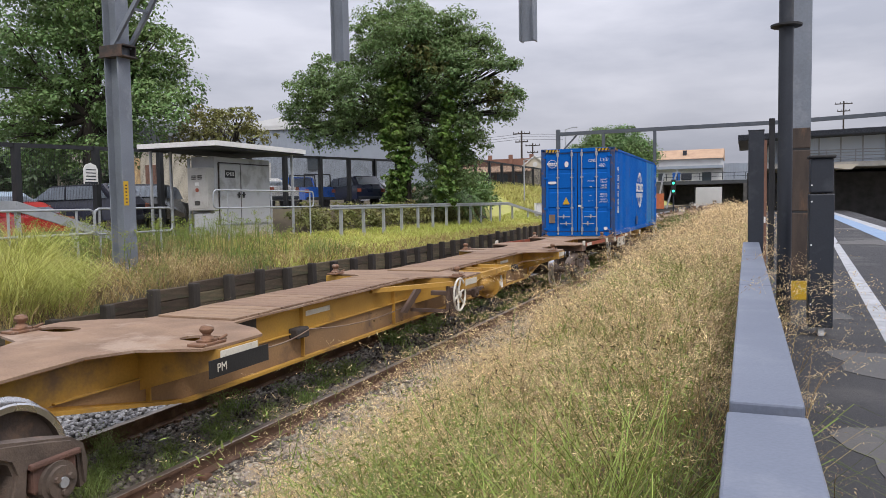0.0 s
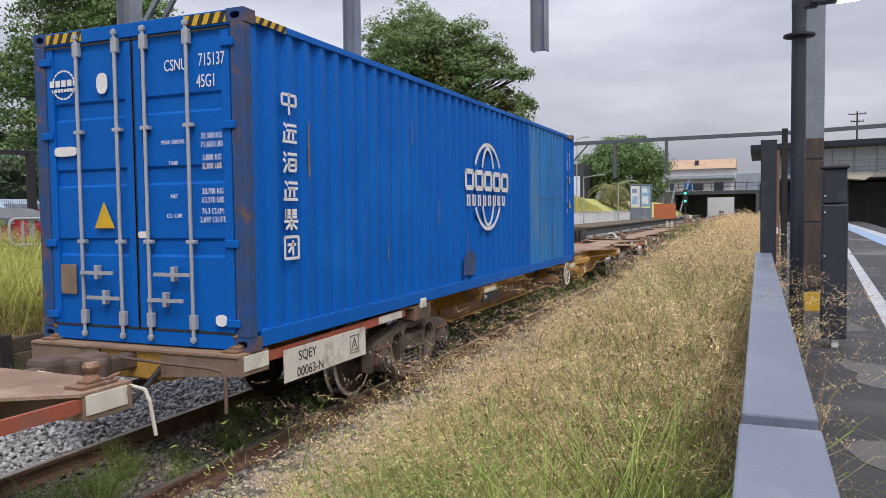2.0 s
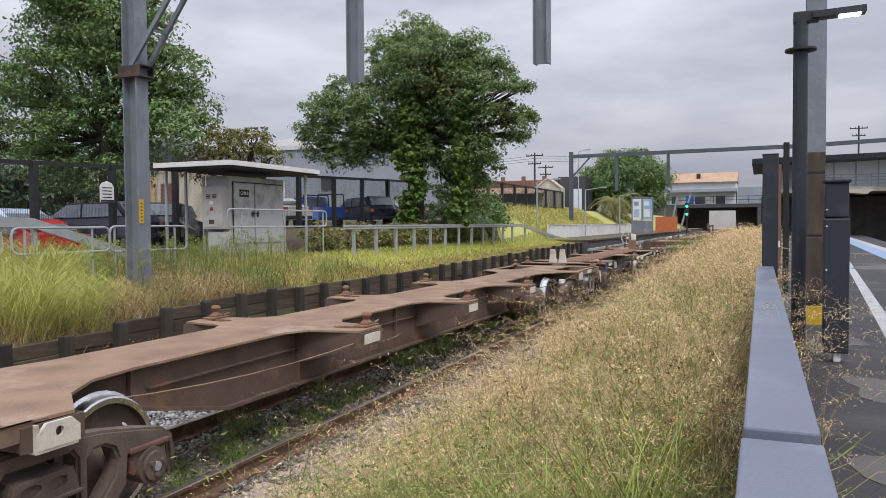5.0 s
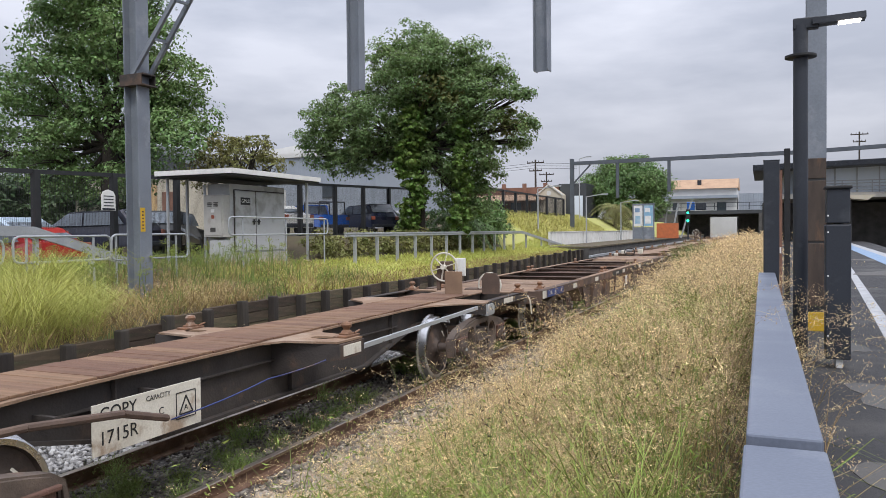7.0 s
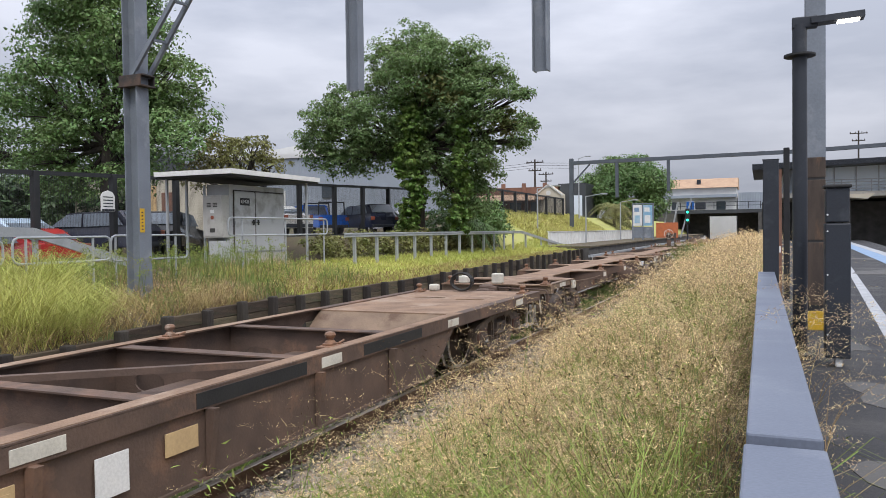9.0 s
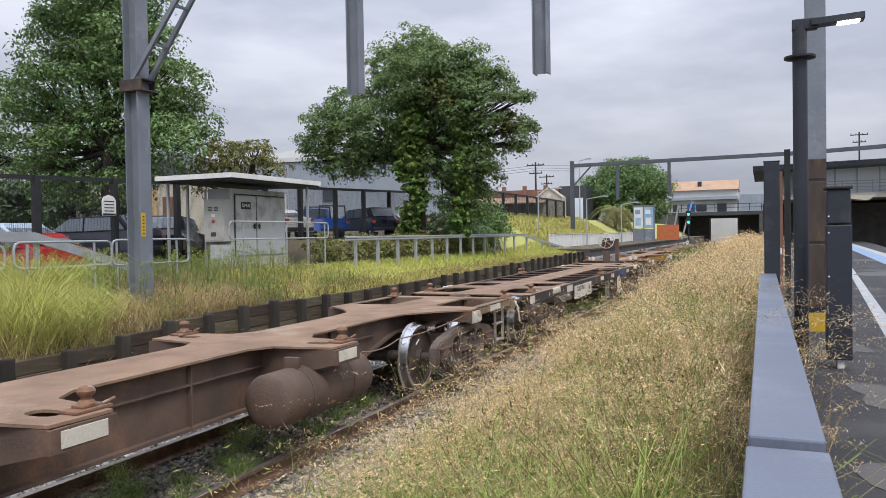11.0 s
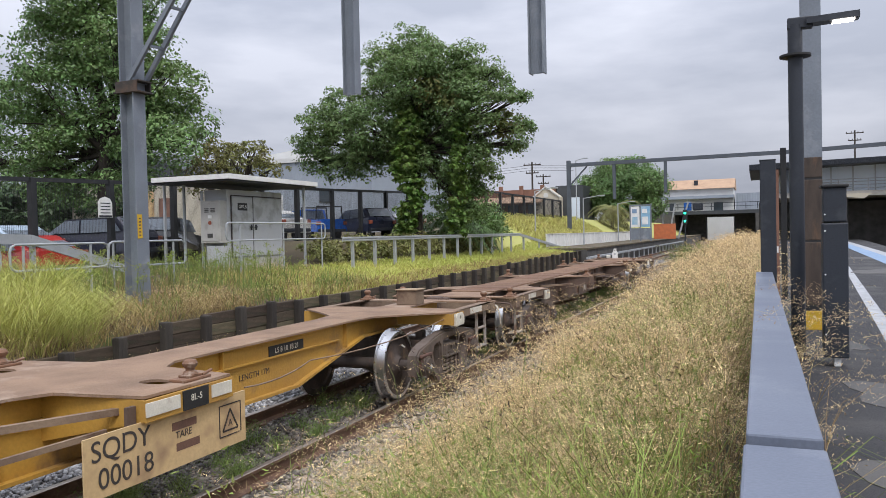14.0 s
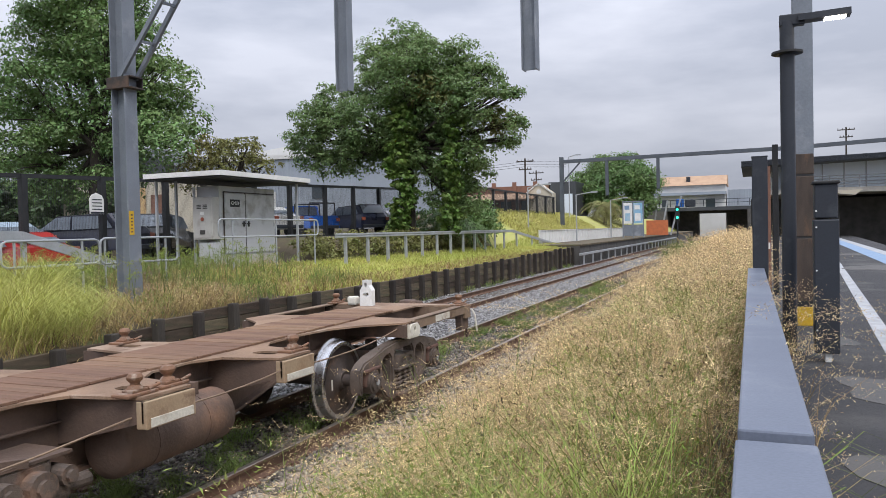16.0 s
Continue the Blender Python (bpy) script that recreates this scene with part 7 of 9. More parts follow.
gable = thing("warehouse", pose(0, 0, 0), "white gabled factory roof with small windows", "building")
bm = bmesh.new()
plate(bm, [(-66, 3.0), (-36, 3.0), (-36, 12.0), (-41, 13.6), (-46, 12.0), (-51, 13.6), (-66, 12.0)], [], 84, 100, "y")
part("wall", bm, SHEDWHITE, gable)
for x in (-44, -40.5, -38):
    bm = bmesh.new()
    box(bm, x - 0.9, x + 0.4, 83.9, 84.02, 10.6, 11.6)
    part("window", bm, WINDOWGLASS, gable)

cream = thing("cottage", pose(0, 0, 0), "cream rendered building with a brown door", "building")
bm = bmesh.new()
box(bm, -46, -33.5, 45, 52, 2.0, 7.0)
part("wall", bm, CREAMWALL, cream)
bm = bmesh.new()
plate(bm, [(-46.5, 7.0), (-33, 7.0), (-39.7, 9.4)], [], 44.6, 52.4, "y")
part("roof", bm, DARKROOF, cream)
bm = bmesh.new()
box(bm, -36.9, -35.6, 44.9, 45.02, 2.1, 5.4, 0.01)
part("door", bm, BRICK, cream)
bm = bmesh.new()
cladding(bm, -39.5, -37.2, 45, 2.2, 6.0, 0.3, 0.06)
part("yellow_panel", bm, LABELTAN, cream)

brick = thing("brick_building", pose(0, 0, 0), "long low red-brick building with stepped parapet", "building")
bm = bmesh.new()
box(bm, -42, -17.8, 92, 104, 3.2, 7.6)
for i in range(9):
    box(bm, -41.5 + i * 2.7, -41.0 + i * 2.7, 91.8, 92, 3.2, 8.1)
part("wall", bm, BRICK, brick)
bm = bmesh.new()
plate(bm, [(91.6, 6.7), (88.5, 5.9), (88.5, 5.8), (91.9, 6.6)], [], -42, -19, "x")
part("awning", bm, TERRACOTTA, brick)
for i in range(8):
    bm = bmesh.new()
    box(bm, -40.4 + i * 2.7, -39.0 + i * 2.7, 91.93, 92.02, 4.4, 5.7)
    part("window", bm, WINDOWGLASS, brick)
cr = thing("gabled_house", pose(0, 0, 0), "cream gabled hall with a round vent", "building")
bm = bmesh.new()
plate(bm, [(-20.3, 3.2), (-17.1, 3.2), (-17.1, 6.5), (-18.7, 7.7), (-20.3, 6.5)], [], 90, 104, "y")
part("wall", bm, CREAMWALL, cr)
bm = bmesh.new()
plate(bm, oval(-18.7, 6.7, 0.28, 0.28, 16), [], 89.93, 90.02, "y")
part("vent", bm, SHEDWHITE, cr)
bm = bmesh.new()
for e in (-1, 1):
    beam(bm, (-18.7, 89.9, 7.75), (-18.7 + e * 1.75, 89.9, 6.42), 0.15, 0.14)
part("barge_board", bm, SHEDWHITE, cr)
db = thing("dark_building", pose(0, 0, 0), "dark flat-roofed building by the slope", "building")
bm = bmesh.new()
box(bm, -18.0, -14.6, 92, 99, 3.2, 7.9, 0.02)
part("wall", bm, DARKROOF, db)
bm = bmesh.new()
box(bm, -16.4, -15.0, 91.94, 92.02, 3.4, 6.4)
part("window", bm, SKYPALEGLASS, db)


def utility_pole(x, y, z0, z1, arms=2):
    p = thing("utility_pole", pose(x, y, 0), "dark timber utility pole with cross-arms", "utility pole", "utility poles")
    bm = bmesh.new()
    rod(bm, (0, 0, z0), (0, 0, z1), 0.16, 10, 0.11)
    part("pole", bm, BARK, p)
    for i in range(arms):
        bm = bmesh.new()
        z = z1 - 0.4 - i * 1.1
        beam(bm, (-1.2 + i * 0.3, 0, z), (1.2 - i * 0.3, 0, z), 0.12, 0.14)
        for s in (-1, -0.4, 0.4, 1):
            rod(bm, (s * (1.1 - i * 0.3), 0, z), (s * (1.1 - i * 0.3), 0, z + 0.25), 0.05, 6)
        part("cross_arm", bm, BARK, p)


utility_pole(-23.2, 100, 3, 11.8)
utility_pole(-26.5, 118, 3, 11.5)
utility_pole(18.7, 130, 0, 16.6)
bm = bmesh.new()
for k in range(3):
    pts = [Vector((-60 + 6 * i, 100 + 0.3 * i, 11.6 - 0.35 * k - 0.9 * math.sin(math.pi * ((i * 6) % 37) / 37))) for i in range(8)]
    for a, b in zip(pts, pts[1:]):
        rod(bm, a, b, 0.02, 4)
tagged(part("power_line", bm, BLACK), "thin black overhead power lines", "power line", kind="stuff")


def street_light(x, y, z0, z1, reach, label="slim grey platform lamp post"):
    s = thing("street_lamp", pose(x, y, 0), label, "street lamp", "platform lamps")
    bm = bmesh.new()
    rod(bm, (0, 0, z0), (0, 0, z1), 0.06, 8, 0.045)
    part("pole", bm, GALV, s)
    bm = bmesh.new()
    beam(bm, (0, 0, z1 - 0.03), (reach, 0, z1 + 0.15), 0.07, 0.06)
    box(bm, reach, reach + 0.5 * math.copysign(1, reach), -0.1, 0.1, z1 + 0.10, z1 + 0.20) if reach > 0 else box(bm, reach - 0.5, reach, -0.1, 0.1, z1 + 0.10, z1 + 0.20)
    part("arm", bm, GALV, s)


street_light(-7.7, 60, 1.15, 4.85, 1.2)
street_light(-7.7, 76, 1.15, 4.9, 1.2)
street_light(-9.7, 53, 1.2, 5.2, 1.2)
street_light(-11.6, 75, 3.3, 9.3, 0.7, "tall dark street lamp")

# ---- far platform on the other side ----
bm = bmesh.new()
box(bm, -8.4, -4.95, 48, 150, -0.2, 1.02)
tagged(part("far_platform", bm, DARKCONC), "dark-faced railway platform across the tracks", "platform", kind="structure")
bm = bmesh.new()
box(bm, -8.4, -4.85, 48, 150, 1.02, 1.14, 0.02)
cb = bmesh.new()
box(cb, -4.78, -4.62, 47, 112, 0.46, 0.60, 0.01)
for i in range(22):
    box(cb, -4.75, -4.65, 48 + i * 3, 48.1 + i * 3, -0.3, 0.46)
tagged(part("cable_trough", cb, GALV), "pale grey cable trough on short posts beside the platform", "cable trough", kind="structure")
tagged(part("platform_coping", bm, OLDTIMBER), "weathered platform surface and edge", "platform edge", kind="structure")
wl = thing("low_wall", pose(0, 0, 0), "white painted corrugated low platform wall", "wall", kind="structure")
bm = bmesh.new()
y = 50.0
while y < 90:
    box(bm, -8.16, -8.06 + 0.03 * (int(y * 2) % 2), y, y + 0.49, 1.14, 2.06)
    y += 0.5
part("panel", bm, WHITE, wl)
bm = bmesh.new()
box(bm, -8.20, -8.0, 50, 90, 2.06, 2.10)
part("cap", bm, WHITE, wl)
brd = thing("notice_board", pose(0, 75, 0), "tall double poster board in a grey frame", "notice board")
for x in (-6.35, -5.4, -4.42):
    bm = bmesh.new()
    box(bm, x - 0.06, x + 0.06, -0.08, 0.08, 1.14, 4.68)
    part("frame_post", bm, GANTRY, brd)
bm = bmesh.new()
box(bm, -6.35, -4.42, -0.05, 0.05, 4.56, 4.68)
part("frame_head", bm, GANTRY, brd)
for x0, x1, mt in ((-6.28, -5.47, WHITE), (-5.33, -4.49, SIGNBLUE)):
    bm = bmesh.new()
    box(bm, x0, x1, -0.12, -0.06, 2.5, 4.5)
    pst = part("poster", bm, mt, brd)
    bm = bmesh.new()
    box(bm, x0 + 0.12, x1 - 0.18, -0.135, -0.12, 2.75, 3.5)
    part("poster_block", bm, SIGNBLUE if mt is WHITE else WHITE, pst)
    bm = bmesh.new()
    box(bm, x0 + 0.10, x1 - 0.25, -0.135, -0.12, 3.85, 4.25)
    part("poster_bar", bm, TACTILE if mt is WHITE else WHITE, pst)
    bm = bmesh.new()
    plate(bm, [(x0, 1.3), (x1, 1.3), (x1, 2.4), (x0, 2.4)], [], -0.06, -0.02, "y")
    part("lower_panel", bm, GANTRY, brd)
bm = bmesh.new()
box(bm, -6.4, -3.9, 93, 93.3, 1.1, 2.9, 0.02)
tagged(part("orange_barrier", bm, ORANGE), "orange rust-red panel barrier at the platform end", "barrier")
for a, b in (((-5.0, 96, 1.1), (-4.2, 96, 5.4)), ((-6.0, 97, 1.1), (-5.6, 97, 5.0)), ((-3.9, 96, 1.1), (-2.6, 96, 5.8))):
    bm = bmesh.new()
    beam(bm, a, b, 0.18, 0.18)
    tagged(part("steel_prop", bm, GALV), "pale leaning steel prop by the bridge", "prop", "props by the bridge")

sig = thing("rail_signal", pose(-1.92, 82.5, 0.05), "railway signal showing green lights on a short post", "railway signal")
bm = bmesh.new()
rod(bm, (0, 0.1, -0.2), (0, 0.1, 3.0), 0.07, 8)
part("post", bm, CHARCOAL, sig)
bm = bmesh.new()
box(bm, -0.22, 0.22, -0.1, 0.15, 2.62, 4.2, 0.06)
part("head", bm, BLACK, sig)
for z in (3.82, 3.0):
    bm = bmesh.new()
    rod(bm, (0, -0.14, z), (0, -0.10, z), 0.13, 14)
    part("green_lamp", bm, SIGNALGREEN, sig, "lit green lens")
    bm = bmesh.new()
    rod(bm, (0, -0.30, z + 0.16), (0, -0.10, z + 0.18), 0.05, 8)
    part("hood", bm, BLACK, sig)


# ---- platform with its low wall, posts and lamp ----
PZ = 0.9
bm = bmesh.new()
plate(bm, [(5.34, -30), (9.1, -30), (9.75, 0), (11.5, 40), (13.5, 72), (15.6, 120), (5.6, 120), (5.34, 72)], [], -0.3, PZ)
tagged(part("platform", bm, ASPHALT), "worn dark asphalt station platform", "platform", kind="structure")


def strip(name, f0, f1, y0, y1, dz, mat, label, n=10):
    bm = bmesh.new()
    a = [(f0(y0 + (y1 - y0) * i / n), y0 + (y1 - y0) * i / n) for i in range(n + 1)]
    b = [(f1(y0 + (y1 - y0) * i / n), y0 + (y1 - y0) * i / n) for i in range(n, -1, -1)]
    plate(bm, a + b, [], PZ + 0.001, PZ + dz)
    return tagged(part(name, bm, mat), label, "platform marking", kind="structure")


strip("white_line", lambda y: 5.82 + 0.0668 * y, lambda y: 5.99 + 0.0668 * y, 2, 60, 0.004, LINEWHITE, "worn white line painted along the platform")
strip("tactile_strip", lambda y: 7.80 + 0.043 * y, lambda y: 8.45 + 0.043 * y, 2, 90, 0.010, TACTILE, "pale blue tactile paving strip")
strip("platform_edge", lambda y: 8.47 + 0.043 * y, lambda y: 8.9 + 0.043 * y, 2, 90, 0.006, LINEWHITE, "white platform edge line")
for i, (x, y, a, b) in enumerate(((5.95, 4.3, 0.28, 0.55), (6.15, 6.6, 0.35, 0.5), (6.0, 9.2, 0.2, 0.5), (6.25, 3.1, 0.4, 0.3), (8.4, 24, 0.8, 1.4), (9.2, 34, 0.9, 1.2))):
    bm = bmesh.new()
    pts = []
    for j in range(18):
        t = 2 * math.pi * j / 18
        r = 1 + 0.22 * math.sin(3 * t + i) + 0.13 * math.sin(5 * t + 2 * i)
        pts.append((x + a * r * math.cos(t), y + b * r * math.sin(t)))
    plate(bm, pts, [], PZ + 0.0005, PZ + 0.0045)
    tagged(part("asphalt_patch", bm, PATCH), "pale repaired patch of asphalt", "asphalt patch", kind="structure")

lw = thing("boundary_wall", pose(0, 0, 0), "low platform boundary wall with blue-grey metal coping", "wall", kind="structure")
bm = bmesh.new()
box(bm, 5.19, 5.30, -6, 10.62, 0.2, 1.50)
part("panel", bm, CHARCOAL, lw)
for a, b, dz, wd in ((-6, 2.235, -0.022, 0.006), (2.265, 5.36, 0, 0), (5.372, 8.1, 0, 0), (8.11, 10.62, 0, 0)):
    bm = bmesh.new()
    box(bm, 5.137 - wd, 5.333 + wd, a, b, 1.49, 1.62 + dz, 0.008)
    part("coping", bm, BEAMGREY, lw)
bm = bmesh.new()
box(bm, 5.15, 5.32, 2.2, 2.30, 1.47, 1.585)
part("joint", bm, BLACK, lw)

gp = thing("gate_post", pose(0, 0, 0), "square charcoal steel post at the wall's end", "post", "charcoal posts")
bm = bmesh.new()
box(bm, 5.195, 5.385, 10.64, 10.83, 0.4, 3.06, 0.012)
part("shaft", bm, CHARCOAL, gp)
bm = bmesh.new()
box(bm, 5.19, 5.39, 10.635, 10.835, 3.06, 3.07, 0.003)
part("cap", bm, CHARCOAL, gp)

bx = thing("equipment_post", pose(0, 0, 0), "dark rectangular powder-coated equipment post on the platform", "post", "charcoal posts")
bm = bmesh.new()
box(bm, 5.715, 5.925, 7.75, 7.96, 0.985, 2.22, 0.012)
part("lower_panel", bm, CHARCOAL, bx)
bm = bmesh.new()
box(bm, 5.724, 5.916, 7.76, 7.95, 2.23, 2.545, 0.012)
part("upper_panel", bm, CHARCOAL, bx)
bm = bmesh.new()
box(bm, 5.706, 5.934, 7.74, 7.97, 2.545, 2.575, 0.01)
part("cap", bm, BLACK, bx)
bm = bmesh.new()
box(bm, 5.80, 5.86, 7.78, 7.9, 0.9, 0.99, 0.008)
part("foot", bm, WHITE, bx)
for z in (1.2, 1.75, 2.15, 2.3):
    bm = bmesh.new()
    rod(bm, (5.735, 7.745, z), (5.735, 7.752, z), 0.008, 8)
    part("screw", bm, WHITE, bx)

lp = thing("platform_lamp", pose(5.53, 8.3, 0), "dark round lamp column with a lit flat head", "lamp post")
bm = bmesh.new()
lathe(bm, [(0.0, PZ), (0.11, PZ), (0.11, PZ + 0.03), (0.068, PZ + 0.05), (0.068, 4.18), (0.0, 4.18)], 24, "z")
part("column", bm, CHARCOAL, lp, "", True)
bm = bmesh.new()
lathe(bm, [(0.07, 3.86), (0.145, 3.87), (0.145, 3.89), (0.07, 3.90)], 24, "z")
part("collar", bm, BLACK, lp)
bm = bmesh.new()
box(bm, -0.07, 0.16, -0.05, 0.05, 4.14, 4.25, 0.01)
beam(bm, (0.10, 0, 4.20), (0.56, 0, 4.215), 0.17, 0.06)
part("arm", bm, CHARCOAL, lp)
bm = bmesh.new()
beam(bm, (0.33, 0, 4.172), (0.52, 0, 4.179), 0.12, 0.012)
part("light_panel", bm, LAMPLIT, lp, "lit white LED panel")

col = thing("canopy_column", pose(5.80, 10.6, 0), "steel column clad in weathered timber with a yellow base", "column")
bm = bmesh.new()
box(bm, -0.115, 0.115, -0.115, 0.115, PZ, 1.14, 0.008)
part("yellow_base", bm, SAFETY, col, "yellow painted base")
for z0, z1 in ((1.21, 2.0), (2.02, 2.78), (2.80, 3.06)):
    bm = bmesh.new()
    box(bm, -0.112, 0.112, -0.115, 0.115, z0, z1, 0.012)
    part("timber_cladding", bm, PLYWOOD, col, "dark weathered timber board")
bm = bmesh.new()
box(bm, -0.108, 0.108, -0.11, 0.11, 1.14, 3.05)
part("core", bm, BLACK, col)
bm = bmesh.new()
h_column(bm, 0, 0, 3.04, 9.6, 0.225, 0.225, 0.02)
part("steel_shaft", bm, GANTRY, col)

tp = thing("thin_post", pose(0, 0, 0), "thin dark steel post beside the boundary", "post", "charcoal posts")
bm = bmesh.new()
box(bm, 5.545, 5.645, 14.95, 15.05, PZ, 3.62, 0.01)
part("shaft", bm, BLACK, tp)
rs = thing("safety_sign", pose(0, 0, 0), "narrow red safety sign with white bars on a post", "sign")
bm = bmesh.new()
box(bm, 5.455, 5.505, 14.5, 14.53, PZ, 3.2)
part("board", bm, BRICK, rs)
bm = bmesh.new()
for i in range(1):
    box(bm, 5.462, 5.49, 14.494, 14.5, 1.75 + i * 0.5, 1.86 + i * 0.5)
part("text_bar", bm, WHITE, rs)

# ---- far side of the right-hand tracks, station and road bridge ----
bm = bmesh.new()
box(bm, 20, 21, -40, 72, -0.3, 3.2)
tagged(part("cutting_wall", bm, BRICK), "brick cutting wall beyond the tracks", "wall", kind="structure")
trk = thing("railway_track", pose(11.5, 0, -0.1, 0, 0, -2.4), "railway track beyond the platform", "railway track", kind="structure")
for s in (-0.72, 0.72):
    rail(trk, s + 2.2, -12, 140)

st = thing("station_concourse", pose(0, 0, 0), "elevated station concourse with dark roof and glazed wall over the tracks", "building")
bm = bmesh.new()
plate(bm, [(4.4, 7.5), (40, 8.25), (40, 8.6), (4.4, 8.05)], [], 76, 92, "y")
part("roof", bm, DARKROOF, st)
bm = bmesh.new()
for i in range(8):
    beam(bm, (4.4, 75.97 - 0.02 * (i % 2), 7.56 + i * 0.06), (40, 75.97 - 0.02 * (i % 2), 8.28 + i * 0.038), 0.05, 0.05)
part("fascia_rib", bm, CHARCOAL, st)
bm = bmesh.new()
box(bm, 6.6, 40, 77.5, 92, 4.9, 5.35)
part("floor_slab", bm, CONCRETE, st)
bm = bmesh.new()
box(bm, 9.5, 40, 80.2, 80.4, 5.35, 8.12)
part("back_wall", bm, SHEDWHITE, st)
for i in range(16):
    bm = bmesh.new()
    x = 9.6 + i * 1.8
    box(bm, x + 0.06, x + 1.74, 78.9, 78.95, 5.4, 8.02)
    part("window_pane", bm, SKYPALEGLASS, st)
    bm = bmesh.new()
    box(bm, x - 0.05, x + 0.05, 78.8, 78.98, 5.35, 8.1)
    part("mullion", bm, GALV, st)
bm = bmesh.new()
for z in (5.6, 5.9, 6.2, 6.45):
    rod(bm, (9.5, 77.8, z), (40, 77.8, z), 0.04, 6)
part("railing", bm, GALV, st)
for i in range(12):
    bm = bmesh.new()
    x = 9.5 + i * 2.4
    box(bm, x - 0.04, x + 0.04, 77.76, 77.84, 5.3, 6.5)
    part("rail_post", bm, GALV, st)
bm = bmesh.new()
box(bm, 7.2, 9.2, 79, 91, 5.35, 8.1)
part("stair_block", bm, SHEDGREY, st)
for x in (6.0, 12.5, 24.0):
    bm = bmesh.new()
    box(bm, x - 0.3, x + 0.3, 79, 79.6, -0.3, 4.95)
    part("pier", bm, DARKCONC, st)
bm = bmesh.new()
plate(bm, [(12.1, 5.0), (14.2, 5.0), (13.6, 4.55), (12.3, 4.7)], [], 74.5, 77.4, "y")
part("canopy", bm, CREAMWALL, st, "cream platform canopy")
bm = bmesh.new()
box(bm, 5.2, 45, 91.5, 92.5, -0.3, 5.0)
part("abutment", bm, DARKCONC, st)
bm = bmesh.new()
box(bm, 12.4, 45, 84, 91, -0.3, 4.6)
part("dark_wall", bm, DARKCONC, st)

br = thing("road_bridge", pose(0, 0, 0), "dark steel road bridge over the tracks", "bridge")
bm = bmesh.new()
box(bm, -22, 12, 150, 164, 4.95, 5.6)
part("deck", bm, DARKROOF, br)
for x in (-9.6, 4.6):
    bm = bmesh.new()
    box(bm, x - 1.2 if x < 0 else x, x if x < 0 else x + 1.2, 150, 164, -0.3, 4.95)
    part("abutment", bm, DARKCONC, br)
bm = bmesh.new()
box(bm, -22, -10.8, 150, 151, -0.3, 4.95)
part("wing_wall", bm, DARKCONC, br)
bm = bmesh.new()
box(bm, 5.8, 14, 150, 151, -0.3, 4.95)
part("wing_wall", bm, DARKCONC, br)
bm = bmesh.new()
box(bm, -9.6, -4.5, 158, 163, -0.3, 4.95)
part("inner_wall", bm, DARKCONC, br)
bm = bmesh.new()
box(bm, 0.9, 4.6, 158, 163, -0.3, 4.95)
part("inner_wall", bm, DARKCONC, br)
bm = bmesh.new()
box(bm, -4.5, 0.9, 158, 163, 4.55, 4.95)
part("inner_beam", bm, DARKCONC, br)
bm = bmesh.new()
for x in np.linspace(-21, 11, 17):
    box(bm, x - 0.06, x + 0.06, 150.1, 150.2, 5.75, 7.0)
box(bm, -22, 12, 150.1, 150.2, 6.95, 7.05)
box(bm, -22, 12, 150.1, 150.2, 6.3, 6.38)
part("railing", bm, CHARCOAL, br)
bb = thing("bridge_bins", pose(0, 0, 0), "blue plastic bins standing on the bridge", "bin")
bm = bmesh.new()
box(bm, -8.1, -6.7, 152, 153, 5.75, 7.3, 0.1)
part("body", bm, car_paint("blue_plastic", (0.02, 0.12, 0.42)), bb)
bm = bmesh.new()
box(bm, -6.5, -4.6, 152, 153, 5.75, 7.2, 0.2)
part("dark_body", bm, CHARCOAL, bb)

hs = thing("corner_shop", pose(0, 0, 0), "white building with an orange tiled roof above the bridge", "building")
bm = bmesh.new()
box(bm, -13.6, 0.3, 170, 182, -0.3, 10.7)
part("wall", bm, SHEDWHITE, hs)
bm = bmesh.new()
plate(bm, [(169.2, 10.7), (183, 10.7), (179, 12.9), (174, 12.9)], [], -14.2, 0.6, "x")
part("roof", bm, TERRACOTTA, hs)
bm = bmesh.new()
box(bm, -14, 0.5, 168.4, 170, 8.6, 9.2)
part("awning", bm, SHEDGREY, hs)
for x0, x1, z0, z1 in ((-3.6, -1.8, 5.2, 7.8), (-12.6, -11.4, 6.2, 7.8)):
    bm = bmesh.new()
    box(bm, x0, x1, 169.9, 170.05, z0, z1)
    part("window", bm, WINDOWGLASS, hs)
bm = bmesh.new()
box(bm, -7.6, -6.8, 171, 171.8, 11.3, 12.6)
part("roof_vent", bm, CHARCOAL, hs)
sh2 = thing("grey_shed", pose(0, 0, 0), "pale grey shed with ribbed cladding above the bridge", "building")
bm = bmesh.new()
box(bm, 0.7, 6.2, 172, 182, -0.3, 9.6)
part("wall", bm, SHEDGREY, sh2)
bm = bmesh.new()
cladding(bm, 0.8, 6.1, 172, 4.2, 9.5, 0.5)
part("cladding", bm, SHEDGREY, sh2)
bm = bmesh.new()
box(bm, -80, 90, 230, 232, -0.3, 5.0)
tagged(part("distant_wall", bm, GANTRY), "pale distant wall beyond the bridge", "wall", kind="structure")


# ---- vegetation ----
rng = np.random.default_rng(11)
GZ = np.vectorize(ground_z)


